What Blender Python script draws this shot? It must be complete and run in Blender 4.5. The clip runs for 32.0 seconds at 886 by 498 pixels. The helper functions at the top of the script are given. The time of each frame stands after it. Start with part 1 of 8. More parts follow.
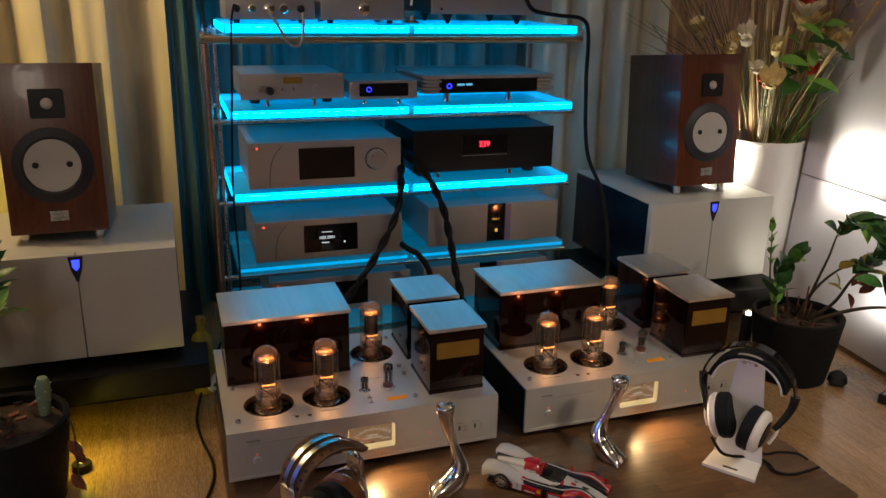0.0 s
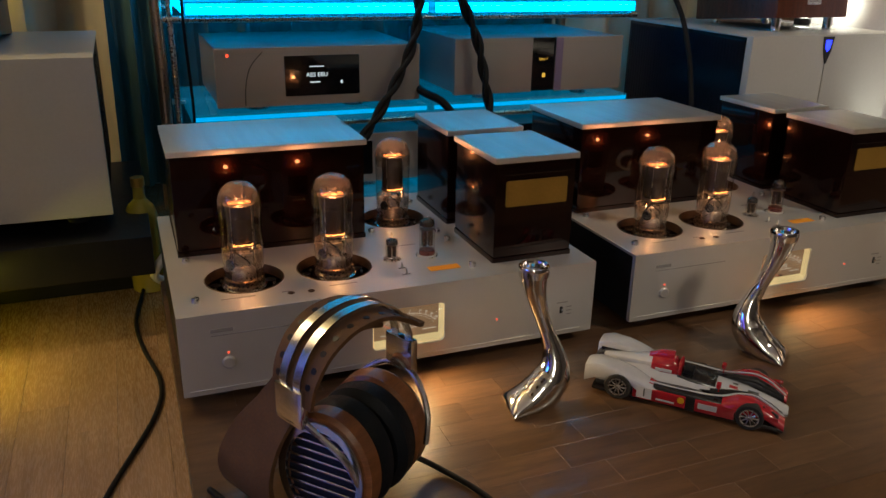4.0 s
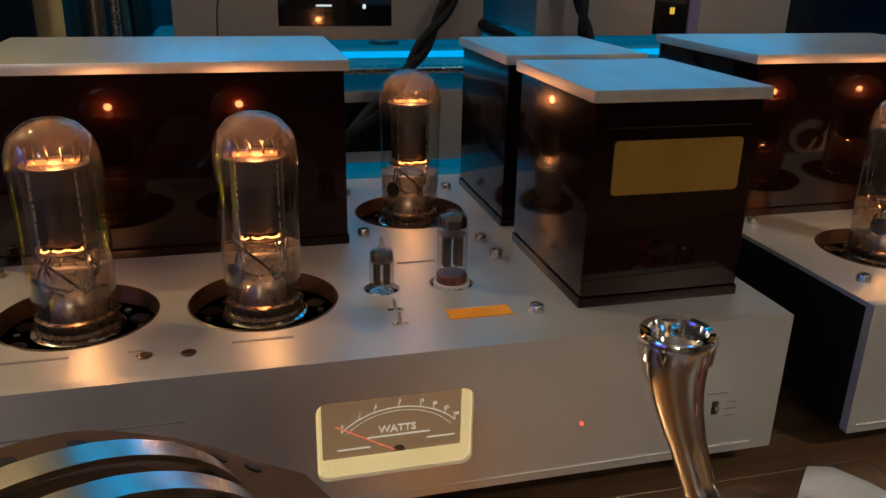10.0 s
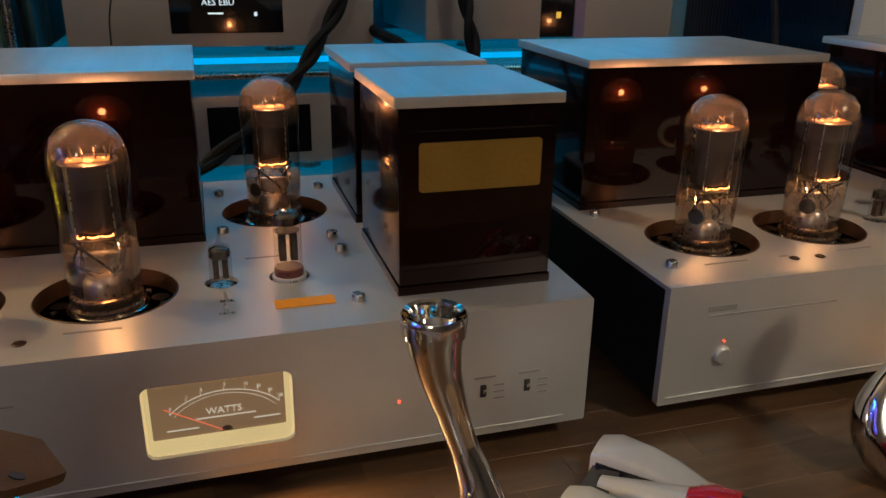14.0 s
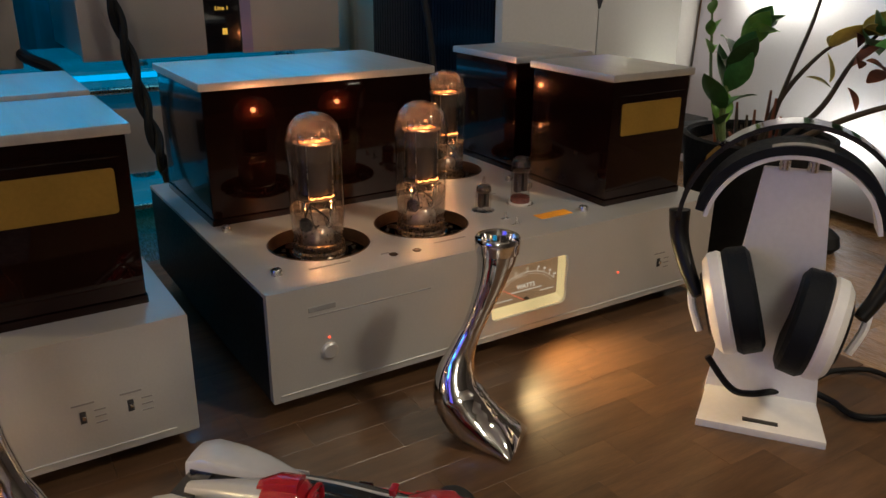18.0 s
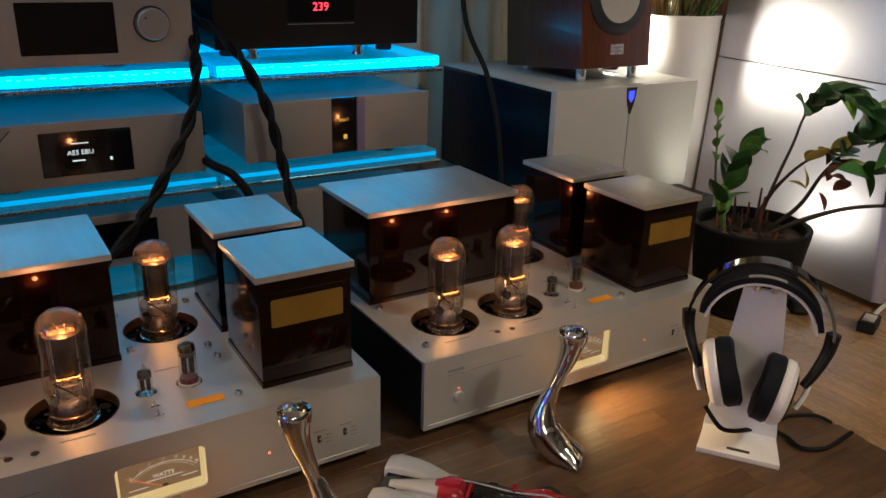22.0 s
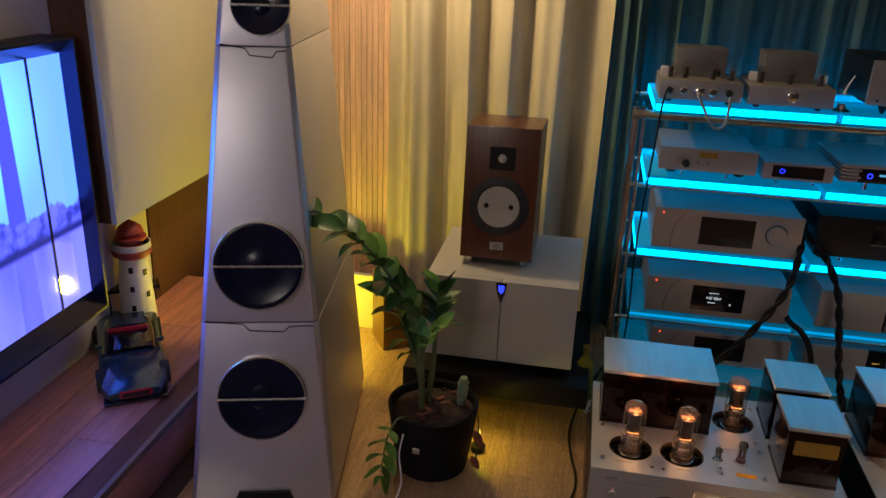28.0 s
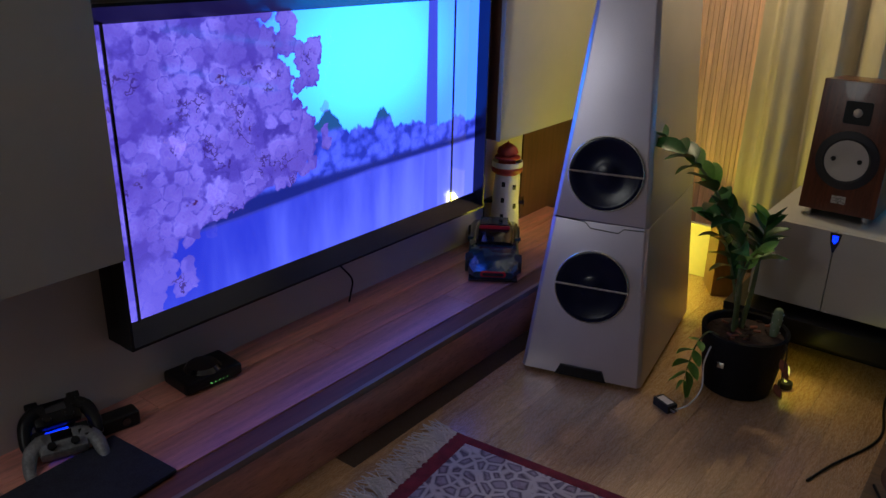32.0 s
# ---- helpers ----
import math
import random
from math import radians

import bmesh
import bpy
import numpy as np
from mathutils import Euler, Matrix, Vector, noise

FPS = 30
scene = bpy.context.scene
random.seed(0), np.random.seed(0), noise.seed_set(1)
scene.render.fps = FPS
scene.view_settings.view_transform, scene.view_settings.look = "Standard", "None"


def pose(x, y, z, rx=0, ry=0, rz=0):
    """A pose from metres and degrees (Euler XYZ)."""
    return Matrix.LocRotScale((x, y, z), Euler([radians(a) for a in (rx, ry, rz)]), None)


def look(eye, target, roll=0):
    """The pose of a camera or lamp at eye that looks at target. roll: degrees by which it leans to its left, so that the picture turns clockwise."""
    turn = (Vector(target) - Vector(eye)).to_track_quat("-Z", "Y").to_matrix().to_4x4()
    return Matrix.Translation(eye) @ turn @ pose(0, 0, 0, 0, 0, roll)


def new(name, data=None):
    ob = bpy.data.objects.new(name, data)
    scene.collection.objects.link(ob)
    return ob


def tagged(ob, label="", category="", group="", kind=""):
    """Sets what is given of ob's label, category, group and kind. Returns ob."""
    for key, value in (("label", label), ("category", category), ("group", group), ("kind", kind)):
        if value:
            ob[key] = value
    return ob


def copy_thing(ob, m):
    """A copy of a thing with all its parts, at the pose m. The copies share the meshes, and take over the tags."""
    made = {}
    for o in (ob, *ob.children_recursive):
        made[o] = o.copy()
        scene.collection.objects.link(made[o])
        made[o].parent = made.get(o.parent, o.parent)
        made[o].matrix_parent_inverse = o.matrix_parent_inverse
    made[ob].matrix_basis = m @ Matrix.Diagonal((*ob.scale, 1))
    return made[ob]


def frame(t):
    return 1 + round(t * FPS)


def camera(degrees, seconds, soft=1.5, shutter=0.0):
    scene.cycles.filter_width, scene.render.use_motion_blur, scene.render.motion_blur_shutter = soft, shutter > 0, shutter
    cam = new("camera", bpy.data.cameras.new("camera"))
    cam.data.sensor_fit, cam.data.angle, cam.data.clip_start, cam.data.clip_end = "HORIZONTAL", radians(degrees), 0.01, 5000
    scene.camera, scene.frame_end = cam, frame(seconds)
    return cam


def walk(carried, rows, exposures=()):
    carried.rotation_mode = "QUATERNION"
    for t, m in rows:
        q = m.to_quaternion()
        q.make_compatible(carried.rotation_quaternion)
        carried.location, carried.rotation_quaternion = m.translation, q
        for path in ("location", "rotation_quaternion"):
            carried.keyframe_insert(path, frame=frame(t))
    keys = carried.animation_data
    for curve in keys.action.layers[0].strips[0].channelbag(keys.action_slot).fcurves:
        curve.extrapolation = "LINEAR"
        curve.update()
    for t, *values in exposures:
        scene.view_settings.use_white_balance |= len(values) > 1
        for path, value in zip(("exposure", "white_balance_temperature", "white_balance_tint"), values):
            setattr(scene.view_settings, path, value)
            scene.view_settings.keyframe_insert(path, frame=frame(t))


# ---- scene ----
cam = camera(58.3, 32.0)
METRES, EYE, TILT, LEAN, TURN = 4.0, 1.02, 0.0, 0.0, -19.1
ROWS = [
    (0.0, 0.0, 0.0, 0.0, 0.35, -18.09, -1.08),
    (0.5, -0.0116, 0.019, -0.0029, 0.18, -18.68, -1.08),
    (1.0, -0.0224, 0.0404, -0.0106, -0.67, -19.77, -0.9),
    (1.5, -0.0304, 0.0615, -0.0247, -2.15, -20.91, -0.86),
    (2.0, -0.0304, 0.0861, -0.0402, -2.98, -21.83, -0.98),
    (2.5, -0.0312, 0.1111, -0.0501, -3.25, -21.82, -1.07),
    (3.0, -0.0324, 0.1226, -0.0648, -3.14, -21.08, -1.1),
    (3.5, -0.0345, 0.1284, -0.0893, -2.87, -20.79, -1.08),
    (4.0, -0.0383, 0.132, -0.1109, -2.44, -20.73, -1.09),
    (4.5, -0.0394, 0.1368, -0.1219, -1.69, -20.71, -1.2),
    (6.5, -0.0264, 0.188, -0.1347, 1.85, -20.69, -1.08),
    (7.0, -0.0226, 0.2058, -0.1385, 2.29, -20.69, -1.06),
    (7.5, -0.0213, 0.2199, -0.1448, 2.64, -20.57, -1.04),
    (8.0, -0.0201, 0.2332, -0.1501, 3.01, -20.49, -1.04),
    (8.5, -0.0208, 0.2457, -0.1487, 3.33, -20.52, -1.13),
    (9.0, -0.0237, 0.2556, -0.1544, 3.85, -20.46, -1.18),
    (9.5, -0.0246, 0.2631, -0.1572, 4.38, -20.46, -1.14),
    (10.0, -0.0213, 0.27, -0.1588, 4.72, -20.58, -1.13),
    (10.5, -0.0157, 0.2686, -0.1567, 4.9, -20.49, -1.06),
    (11.0, -0.0048, 0.2616, -0.1547, 4.87, -20.41, -0.96),
    (11.5, -0.0012, 0.2585, -0.1541, 4.59, -20.44, -0.99),
    (12.0, -0.001, 0.2598, -0.1535, 4.25, -20.51, -0.99),
    (12.5, -0.0003, 0.26, -0.1527, 3.88, -20.54, -1.0),
    (13.0, 0.002, 0.2596, -0.154, 3.5, -20.58, -0.95),
    (13.5, 0.0034, 0.2597, -0.1547, 3.12, -20.63, -0.95),
    (15.5, 0.0284, 0.2557, -0.1507, -2.89, -20.69, -0.42),
    (16.0, 0.0321, 0.2541, -0.1484, -5.41, -20.66, -0.39),
    (16.5, 0.0371, 0.2514, -0.148, -7.68, -20.69, -0.42),
    (17.0, 0.0425, 0.2502, -0.1481, -9.72, -20.69, -0.42),
    (17.5, 0.0464, 0.2468, -0.1479, -11.67, -20.59, -0.47),
    (18.0, 0.0505, 0.2445, -0.1465, -13.41, -20.61, -0.48),
    (18.5, 0.0522, 0.2425, -0.1436, -15.09, -20.62, -0.53),
    (19.0, 0.0538, 0.2343, -0.1376, -16.4, -20.62, -0.63),
    (19.5, 0.0528, 0.2266, -0.1271, -17.26, -20.73, -0.77),
    (20.0, 0.0444, 0.221, -0.1142, -17.72, -20.7, -0.81),
    (20.5, 0.0347, 0.2113, -0.1025, -17.75, -20.71, -0.86),
    (21.0, 0.0236, 0.2025, -0.0965, -17.35, -20.71, -1.05),
    (21.5, 0.0122, 0.1885, -0.0904, -15.71, -20.66, -1.36),
    (22.0, -0.0009, 0.1678, -0.082, -12.4, -20.6, -1.54),
    (22.5, -0.0093, 0.1492, -0.0806, -8.23, -20.59, -1.56),
    (23.0, -0.0183, 0.1312, -0.0787, -4.28, -20.59, -1.59),
    (23.5, -0.0209, 0.116, -0.071, -0.87, -20.66, -1.65),
    (24.0, -0.0217, 0.1093, -0.0507, 1.8, -20.8, -1.6),
    (24.5, -0.0247, 0.0922, -0.0076, 3.42, -20.86, -1.38),
    (26.5, 0.0191, 0.0316, 0.0469, 17.67, -21.12, -1.61),
    (27.0, 0.0199, 0.0114, 0.0599, 23.41, -21.32, -1.77),
    (27.5, 0.0134, -0.0168, 0.0732, 26.84, -21.3, -1.85),
    (28.0, 0.0076, -0.0495, 0.0822, 30.02, -21.28, -1.96),
    (28.5, 0.0067, -0.0739, 0.0803, 35.19, -21.35, -1.85),
    (29.0, 0.02, -0.0846, 0.0749, 41.3, -21.21, -1.71),
    (29.5, 0.0453, -0.0868, 0.0688, 47.8, -21.16, -1.65),
    (30.0, 0.0576, -0.09, 0.0649, 52.54, -21.37, -1.86),
    (30.5, 0.0684, -0.0929, 0.0625, 55.23, -21.36, -1.82),
    (31.0, 0.0758, -0.0962, 0.0599, 56.49, -21.42, -1.62),
    (31.5, 0.0805, -0.1089, 0.0528, 57.08, -21.39, -1.43),
    (32.0, 0.0919, -0.1212, 0.0499, 56.88, -21.45, -1.18),
]
walk(cam, [(t, pose(0, 0, EYE, TILT, LEAN, TURN) @ pose(METRES * x, METRES * y, METRES * z, 90 + pitch, roll, yaw)) for t, x, y, z, yaw, pitch, roll in ROWS],
     [(0.0, 0.0, 6300, 8), (1.5, -0.06, 6300, 8), (3.0, -0.04, 6150, 6), (7.0, 0.0, 5650, 3), (8.2, 0.0, 5480, 3), (10.0, 0.0, 5900, 3), (13.0, 0.0, 5950, 3), (18.0, 0.06, 5950, 4), (20.0, 0.08, 5950, 4), (23.0, 0.0, 6250, 7), (24.5, 0.0, 6250, 7), (27.0, -0.26, 5650, 6), (28.2, -0.28, 5980, 10), (29.2, -0.36, 5750, 8), (30.2, -0.64, 5400, 5), (31.0, -1.00, 5180, 5), (32.0, -0.80, 5140, 5)])

# ---- world and lamps ----
scene.view_settings.exposure = 0.0
world = bpy.data.worlds.new("night")
world.use_nodes = True
world.node_tree.nodes["Background"].inputs[0].default_value = (0.02, 0.022, 0.03, 1)
world.node_tree.nodes["Background"].inputs[1].default_value = 0.2
scene.world = world


def lamp(name, kind, place, energy, colour, size=0.05, target=None, cone=90, blend=0.5):
    data = bpy.data.lights.new(name, kind)
    data.energy, data.color = energy, colour
    if kind == "AREA":
        data.size = size
    else:
        data.shadow_soft_size = size
    if kind == "SPOT":
        data.spot_size, data.spot_blend = radians(cone), blend
    ob = new(name, data)
    ob.matrix_world = look(place, target) if target else pose(*place)
    return ob


PENDANT = (-1.05, -1.50, 1.70)
lamp("pendant_light", "POINT", (PENDANT[0], PENDANT[1], PENDANT[2] - 0.10), 40, (1.0, 0.84, 0.66), 0.30)
# unseen overhead spot, added to brighten the amplifiers and the right-hand floor
FILL_SPOT = (2.00, -0.45, 2.36)
lamp("fill_spot_light", "SPOT", (FILL_SPOT[0], FILL_SPOT[1], 2.30), 125, (1.0, 0.82, 0.60), 0.16, (1.78, 1.12, 0.0), 64, 0.8)
YELLOW_LAMP = (-0.985, 2.215, 0.060)
lamp("yellow_lamp_light", "POINT", (YELLOW_LAMP[0], YELLOW_LAMP[1], YELLOW_LAMP[2] + 0.035), 9.5, (1.0, 0.78, 0.02), 0.03)
POT_LAMP = (-0.262, 1.775, -0.056)
lamp("pot_lamp_light", "SPOT", (POT_LAMP[0], POT_LAMP[1], POT_LAMP[2] + 0.095), 0.65, (1.0, 0.76, 0.02), 0.010, (-0.16, 1.82, -0.058), 150, 0.3)
# unseen warm lamp, added high up to brighten curtains and slats
CURTAIN_FILL = (-0.70, 2.28, 1.62)
lamp("curtain_fill_light", "POINT", (CURTAIN_FILL[0], CURTAIN_FILL[1], CURTAIN_FILL[2] - 0.05), 26, (1.0, 0.70, 0.34), 0.03)
WHITE_LAMP = (1.700, 1.908, 0.050)
lamp("white_lamp_light", "SPOT", (WHITE_LAMP[0] + 0.01, WHITE_LAMP[1] - 0.005, WHITE_LAMP[2] + 0.03), 3.2, (1.0, 0.92, 0.72), 0.02, (2.15, 1.80, 0.52), 150, 1.0)
# unseen fill lamp, added behind the bookshelf speaker to brighten vase and tower
VASE_FILL = (1.775, 2.285, 0.400)
lamp("vase_fill_light", "SPOT", (VASE_FILL[0], VASE_FILL[1], VASE_FILL[2] + 0.075), 10.5, (1.0, 0.92, 0.70), 0.03, (2.12, 1.80, 0.80), 160, 1.0)
for mx in (0.054, 0.731):
    lamp("meter_light", "SPOT", (mx + 0.308, 1.4905, 0.078), 2.7, (1.0, 0.62, 0.26), 0.012, (mx + 0.385, 1.33, 0.0), 126, 0.9)
    for tx, ty in ((0.100, 0.107), (0.229, 0.108), (0.380, 0.296)):
        lamp("filament_light", "POINT", (mx + tx, 1.497 + ty - 0.003, 0.1880), 0.15, (1.0, 0.40, 0.14), 0.004)
        lamp("filament_light", "POINT", (mx + tx, 1.497 + ty, 0.2590), 0.10, (1.0, 0.36, 0.12), 0.004)

# ---- materials ----
def nodes_of(name):
    m = bpy.data.materials.new(name)
    m.use_nodes = True
    return m, m.node_tree.nodes, m.node_tree.links, m.node_tree.nodes["Principled BSDF"]


def mat(name, base, rough=0.5, metal=0.0, var=0.18, scale=9.0, fine=120.0, bump=0.06, stretch=(1, 1, 1), coat=0.0,
        emit=None, power=0.0, spread=0.0, rvar=0.12, spec=0.5, second=None):
    """A surface with colour varied at two scales, uneven gloss and fine relief; spread varies it from object to object."""
    m, n, l, p = nodes_of(name)
    tc = n.new("ShaderNodeTexCoord")
    mp = n.new("ShaderNodeMapping")
    mp.inputs["Scale"].default_value = stretch
    l.new(tc.outputs["Object"], mp.inputs["Vector"])
    oi = n.new("ShaderNodeObjectInfo")
    shift = n.new("ShaderNodeVectorMath")
    shift.operation = "ADD"
    many = n.new("ShaderNodeMath")
    many.operation = "MULTIPLY"
    many.inputs[1].default_value = 37.0 if spread else 0.0
    l.new(oi.outputs["Random"], many.inputs[0])
    l.new(mp.outputs[0], shift.inputs[0])
    l.new(many.outputs[0], shift.inputs[1])
    big, small = n.new("ShaderNodeTexNoise"), n.new("ShaderNodeTexNoise")
    big.inputs["Scale"].default_value, big.inputs["Detail"].default_value = scale, 5.0
    small.inputs["Scale"].default_value, small.inputs["Detail"].default_value = fine, 3.0
    for tex in (big, small):
        l.new(shift.outputs[0], tex.inputs["Vector"])
    ramp = n.new("ShaderNodeMapRange")
    ramp.inputs["From Min"].default_value, ramp.inputs["From Max"].default_value = 0.3, 0.7
    ramp.inputs["To Min"].default_value, ramp.inputs["To Max"].default_value = 1 - var, 1 + var
    l.new(big.outputs["Fac"], ramp.inputs["Value"])
    r2 = n.new("ShaderNodeMapRange")
    r2.inputs["From Min"].default_value, r2.inputs["From Max"].default_value = 0.3, 0.7
    r2.inputs["To Min"].default_value, r2.inputs["To Max"].default_value = 1 - var * 0.5, 1 + var * 0.5
    l.new(small.outputs["Fac"], r2.inputs["Value"])
    both = n.new("ShaderNodeMath")
    both.operation = "MULTIPLY"
    l.new(ramp.outputs[0], both.inputs[0])
    l.new(r2.outputs[0], both.inputs[1])
    value = both.outputs[0]
    if spread:
        r3 = n.new("ShaderNodeMapRange")
        r3.inputs["To Min"].default_value, r3.inputs["To Max"].default_value = 1 - spread, 1 + spread
        l.new(oi.outputs["Random"], r3.inputs["Value"])
        b2 = n.new("ShaderNodeMath")
        b2.operation = "MULTIPLY"
        l.new(value, b2.inputs[0])
        l.new(r3.outputs[0], b2.inputs[1])
        value = b2.outputs[0]
    col = n.new("ShaderNodeVectorMath")
    col.operation = "SCALE"
    col.inputs[0].default_value = base
    l.new(value, col.inputs["Scale"])
    out = col.outputs[0]
    if second:
        mix = n.new("ShaderNodeMix")
        mix.data_type = "RGBA"
        mix.inputs["B"].default_value = (*second, 1)
        l.new(big.outputs["Fac"], mix.inputs["Factor"])
        l.new(out, mix.inputs["A"])
        out = mix.outputs["Result"]
    l.new(out, p.inputs["Base Color"])
    rr = n.new("ShaderNodeMapRange")
    rr.inputs["From Min"].default_value, rr.inputs["From Max"].default_value = 0.3, 0.7
    rr.inputs["To Min"].default_value, rr.inputs["To Max"].default_value = max(0.02, rough * (1 - rvar)), min(1, rough * (1 + rvar))
    l.new(small.outputs["Fac"], rr.inputs["Value"])
    l.new(rr.outputs[0], p.inputs["Roughness"])
    p.inputs["Metallic"].default_value = metal
    p.inputs["Specular IOR Level"].default_value = spec
    if coat:
        p.inputs["Coat Weight"].default_value, p.inputs["Coat Roughness"].default_value = coat, 0.04
    if bump:
        b = n.new("ShaderNodeBump")
        b.inputs["Strength"].default_value, b.inputs["Distance"].default_value = bump, 0.002
        l.new(small.outputs["Fac"], b.inputs["Height"])
        l.new(b.outputs[0], p.inputs["Normal"])
    if emit:
        p.inputs["Emission Color"].default_value, p.inputs["Emission Strength"].default_value = (*emit, 1), power
    return m


def glow(name, colour, power, base=(0.02, 0.02, 0.02)):
    m, n, l, p = nodes_of(name)
    p.inputs["Base Color"].default_value = (*base, 1)
    p.inputs["Emission Color"].default_value, p.inputs["Emission Strength"].default_value = (*colour, 1), power
    return m


def clear(name, tint=(1, 1, 1), ior=1.45, rough=0.01, body=0.0, glowing=None, power=0.0):
    """Thin clear glass or acrylic: gloss by Fresnel over a tinted see-through body."""
    m = bpy.data.materials.new(name)
    m.use_nodes = True
    n, l = m.node_tree.nodes, m.node_tree.links
    n.remove(n["Principled BSDF"])
    out = n["Material Output"]
    tr, gl, fr, mx = n.new("ShaderNodeBsdfTransparent"), n.new("ShaderNodeBsdfGlossy"), n.new("ShaderNodeLayerWeight"), n.new("ShaderNodeMixShader")
    tr.inputs[0].default_value = (*tint, 1)
    gl.inputs["Roughness"].default_value = rough
    pw, sc = n.new("ShaderNodeMath"), n.new("ShaderNodeMath")
    pw.operation, pw.inputs[1].default_value = "POWER", 3.0
    sc.operation, sc.inputs[1].default_value, sc.inputs[2].default_value = "MULTIPLY_ADD", 0.65, ((ior - 1) / (ior + 1)) ** 2
    fr.inputs["Blend"].default_value = 0.5
    l.new(fr.outputs["Facing"], pw.inputs[0])
    l.new(pw.outputs[0], sc.inputs[0])
    l.new(sc.outputs[0], mx.inputs[0])
    l.new(tr.outputs[0], mx.inputs[1])
    l.new(gl.outputs[0], mx.inputs[2])
    last = mx.outputs[0]
    if body:
        df, m2 = n.new("ShaderNodeBsdfDiffuse"), n.new("ShaderNodeMixShader")
        df.inputs[0].default_value = (*tint, 1)
        m2.inputs[0].default_value = body
        l.new(last, m2.inputs[1])
        l.new(df.outputs[0], m2.inputs[2])
        last = m2.outputs[0]
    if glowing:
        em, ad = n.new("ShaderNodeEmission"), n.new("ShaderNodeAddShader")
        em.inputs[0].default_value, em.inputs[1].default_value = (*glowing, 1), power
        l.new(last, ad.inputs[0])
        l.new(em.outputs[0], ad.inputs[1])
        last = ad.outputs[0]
    l.new(last, out.inputs[0])
    return m


SILVER = mat("anodised_silver", (0.62, 0.61, 0.59), 0.42, 0.55, 0.05, 6, 420, 0.05)
# the amplifiers' silver darkened, standing in for weaker light at the rack
UNITSILVER = mat("shaded_silver", (0.40, 0.38, 0.375), 0.40, 0.50, 0.06, 6, 420, 0.05)
LID = mat("brushed_lid", (0.74, 0.74, 0.73), 0.40, 0.90, 0.06, 5, 60, 0.0, (14, 0.8, 1), rvar=0.10)
LACQUER = mat("dark_red_lacquer", (0.0040, 0.0013, 0.0011), 0.20, 0.0, 0.25, 7, 180, 0.0, rvar=0.0, spec=0.10, coat=0.42)
LACQUER.node_tree.nodes["Principled BSDF"].inputs["Specular Tint"].default_value = (1.0, 0.16, 0.09, 1)
BLACK = mat("black_satin", (0.010, 0.010, 0.011), 0.38, 0.0, 0.2, 9, 200, 0.05, spec=0.22)
BLACKGLOSS = mat("black_gloss", (0.006, 0.006, 0.008), 0.08, 0.0, 0.2, 9, 120, 0.0, coat=0.5)
RUBBER = mat("black_rubber", (0.015, 0.015, 0.016), 0.75, 0.0, 0.2, 12, 240, 0.12)
CHROME = mat("polished_chrome", (0.72, 0.71, 0.70), 0.08, 1.0, 0.03, 6, 60, 0.01)
STEEL = mat("brushed_steel", (0.55, 0.54, 0.52), 0.28, 1.0, 0.08, 8, 300, 0.06)
BAND = mat("polished_band", (0.62, 0.61, 0.60), 0.24, 1.0, 0.04, 6, 60, 0.0)
BRASS = mat("gold_plaque", (0.42, 0.27, 0.055), 0.38, 0.75, 0.12, 14, 260, 0.06)
WARM_METAL = mat("bronzed_tube", (0.42, 0.33, 0.25), 0.30, 0.9, 0.15, 10, 220, 0.06)
WHITE = mat("white_paint", (0.84, 0.83, 0.84), 0.35, 0.0, 0.05, 5, 180, 0.03)
WHITEGLOSS = mat("white_lacquer", (0.42, 0.42, 0.38), 0.30, 0.0, 0.03, 3, 20, 0.0, rvar=0.0)
SUBGREY = mat("pale_grey_lacquer", (0.49, 0.48, 0.465), 0.36, 0.0, 0.05, 4, 160, 0.03)
TOWER = mat("satin_aluminium", (0.66, 0.63, 0.70), 0.38, 0.72, 0.05, 4, 320, 0.03)
WALNUT = mat("cherry_veneer", (0.095, 0.026, 0.010), 0.30, 0.0, 0.30, 6, 70, 0.05, (14, 14, 1.2), coat=0.15)
CONE = mat("ceramic_cone", (0.46, 0.44, 0.43), 0.45, 0.0, 0.05, 8, 160, 0.04)
SURROUND = mat("dark_surround", (0.018, 0.02, 0.03), 0.5, 0.0, 0.15, 12, 160, 0.08)
GLASS = clear("tube_glass", (0.93, 0.91, 0.88), 1.5, 0.01)
PANE = clear("clear_pane", (0.95, 0.97, 0.97), 1.45, 0.01)
# slab emission stands in for strip light scattered and reflected in the shelves
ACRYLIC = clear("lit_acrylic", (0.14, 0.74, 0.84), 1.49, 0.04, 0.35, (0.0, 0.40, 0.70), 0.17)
ACRYLICDIM = clear("faint_glow_acrylic", (0.50, 0.82, 0.90), 1.49, 0.03, 0.12, (0.0, 0.32, 0.56), 0.11)
LED = glow("cyan_led", (0.0, 0.45, 0.95), 6.5)
# emission for unseen rear strips, added to put more cyan on the curtain
LEDFILL = glow("cyan_fill_led", (0.0, 0.45, 0.95), 8.0)
LEDHOT = glow("cyan_led_point", (0.05, 0.78, 1.0), 4.0)
LEDDIM = glow("dim_cyan_led", (0.0, 0.46, 0.95), 0.9)
BANDGLOW = glow("orange_band_glow", (1.0, 0.24, 0.05), 2.4)
FILAMENTHOT = glow("hot_filament", (1.0, 0.30, 0.07), 6.5)
HAZE = clear("smoky_dome_haze", (0.86, 0.78, 0.72), 1.3, 0.10, 0.050)
LOWHAZE = clear("silvered_lower_glass", (0.72, 0.67, 0.63), 1.7, 0.12, 0.05)
ANODE = mat("grey_anode", (0.070, 0.050, 0.042), 0.36, 0.5, 0.2, 20, 200, 0.1)
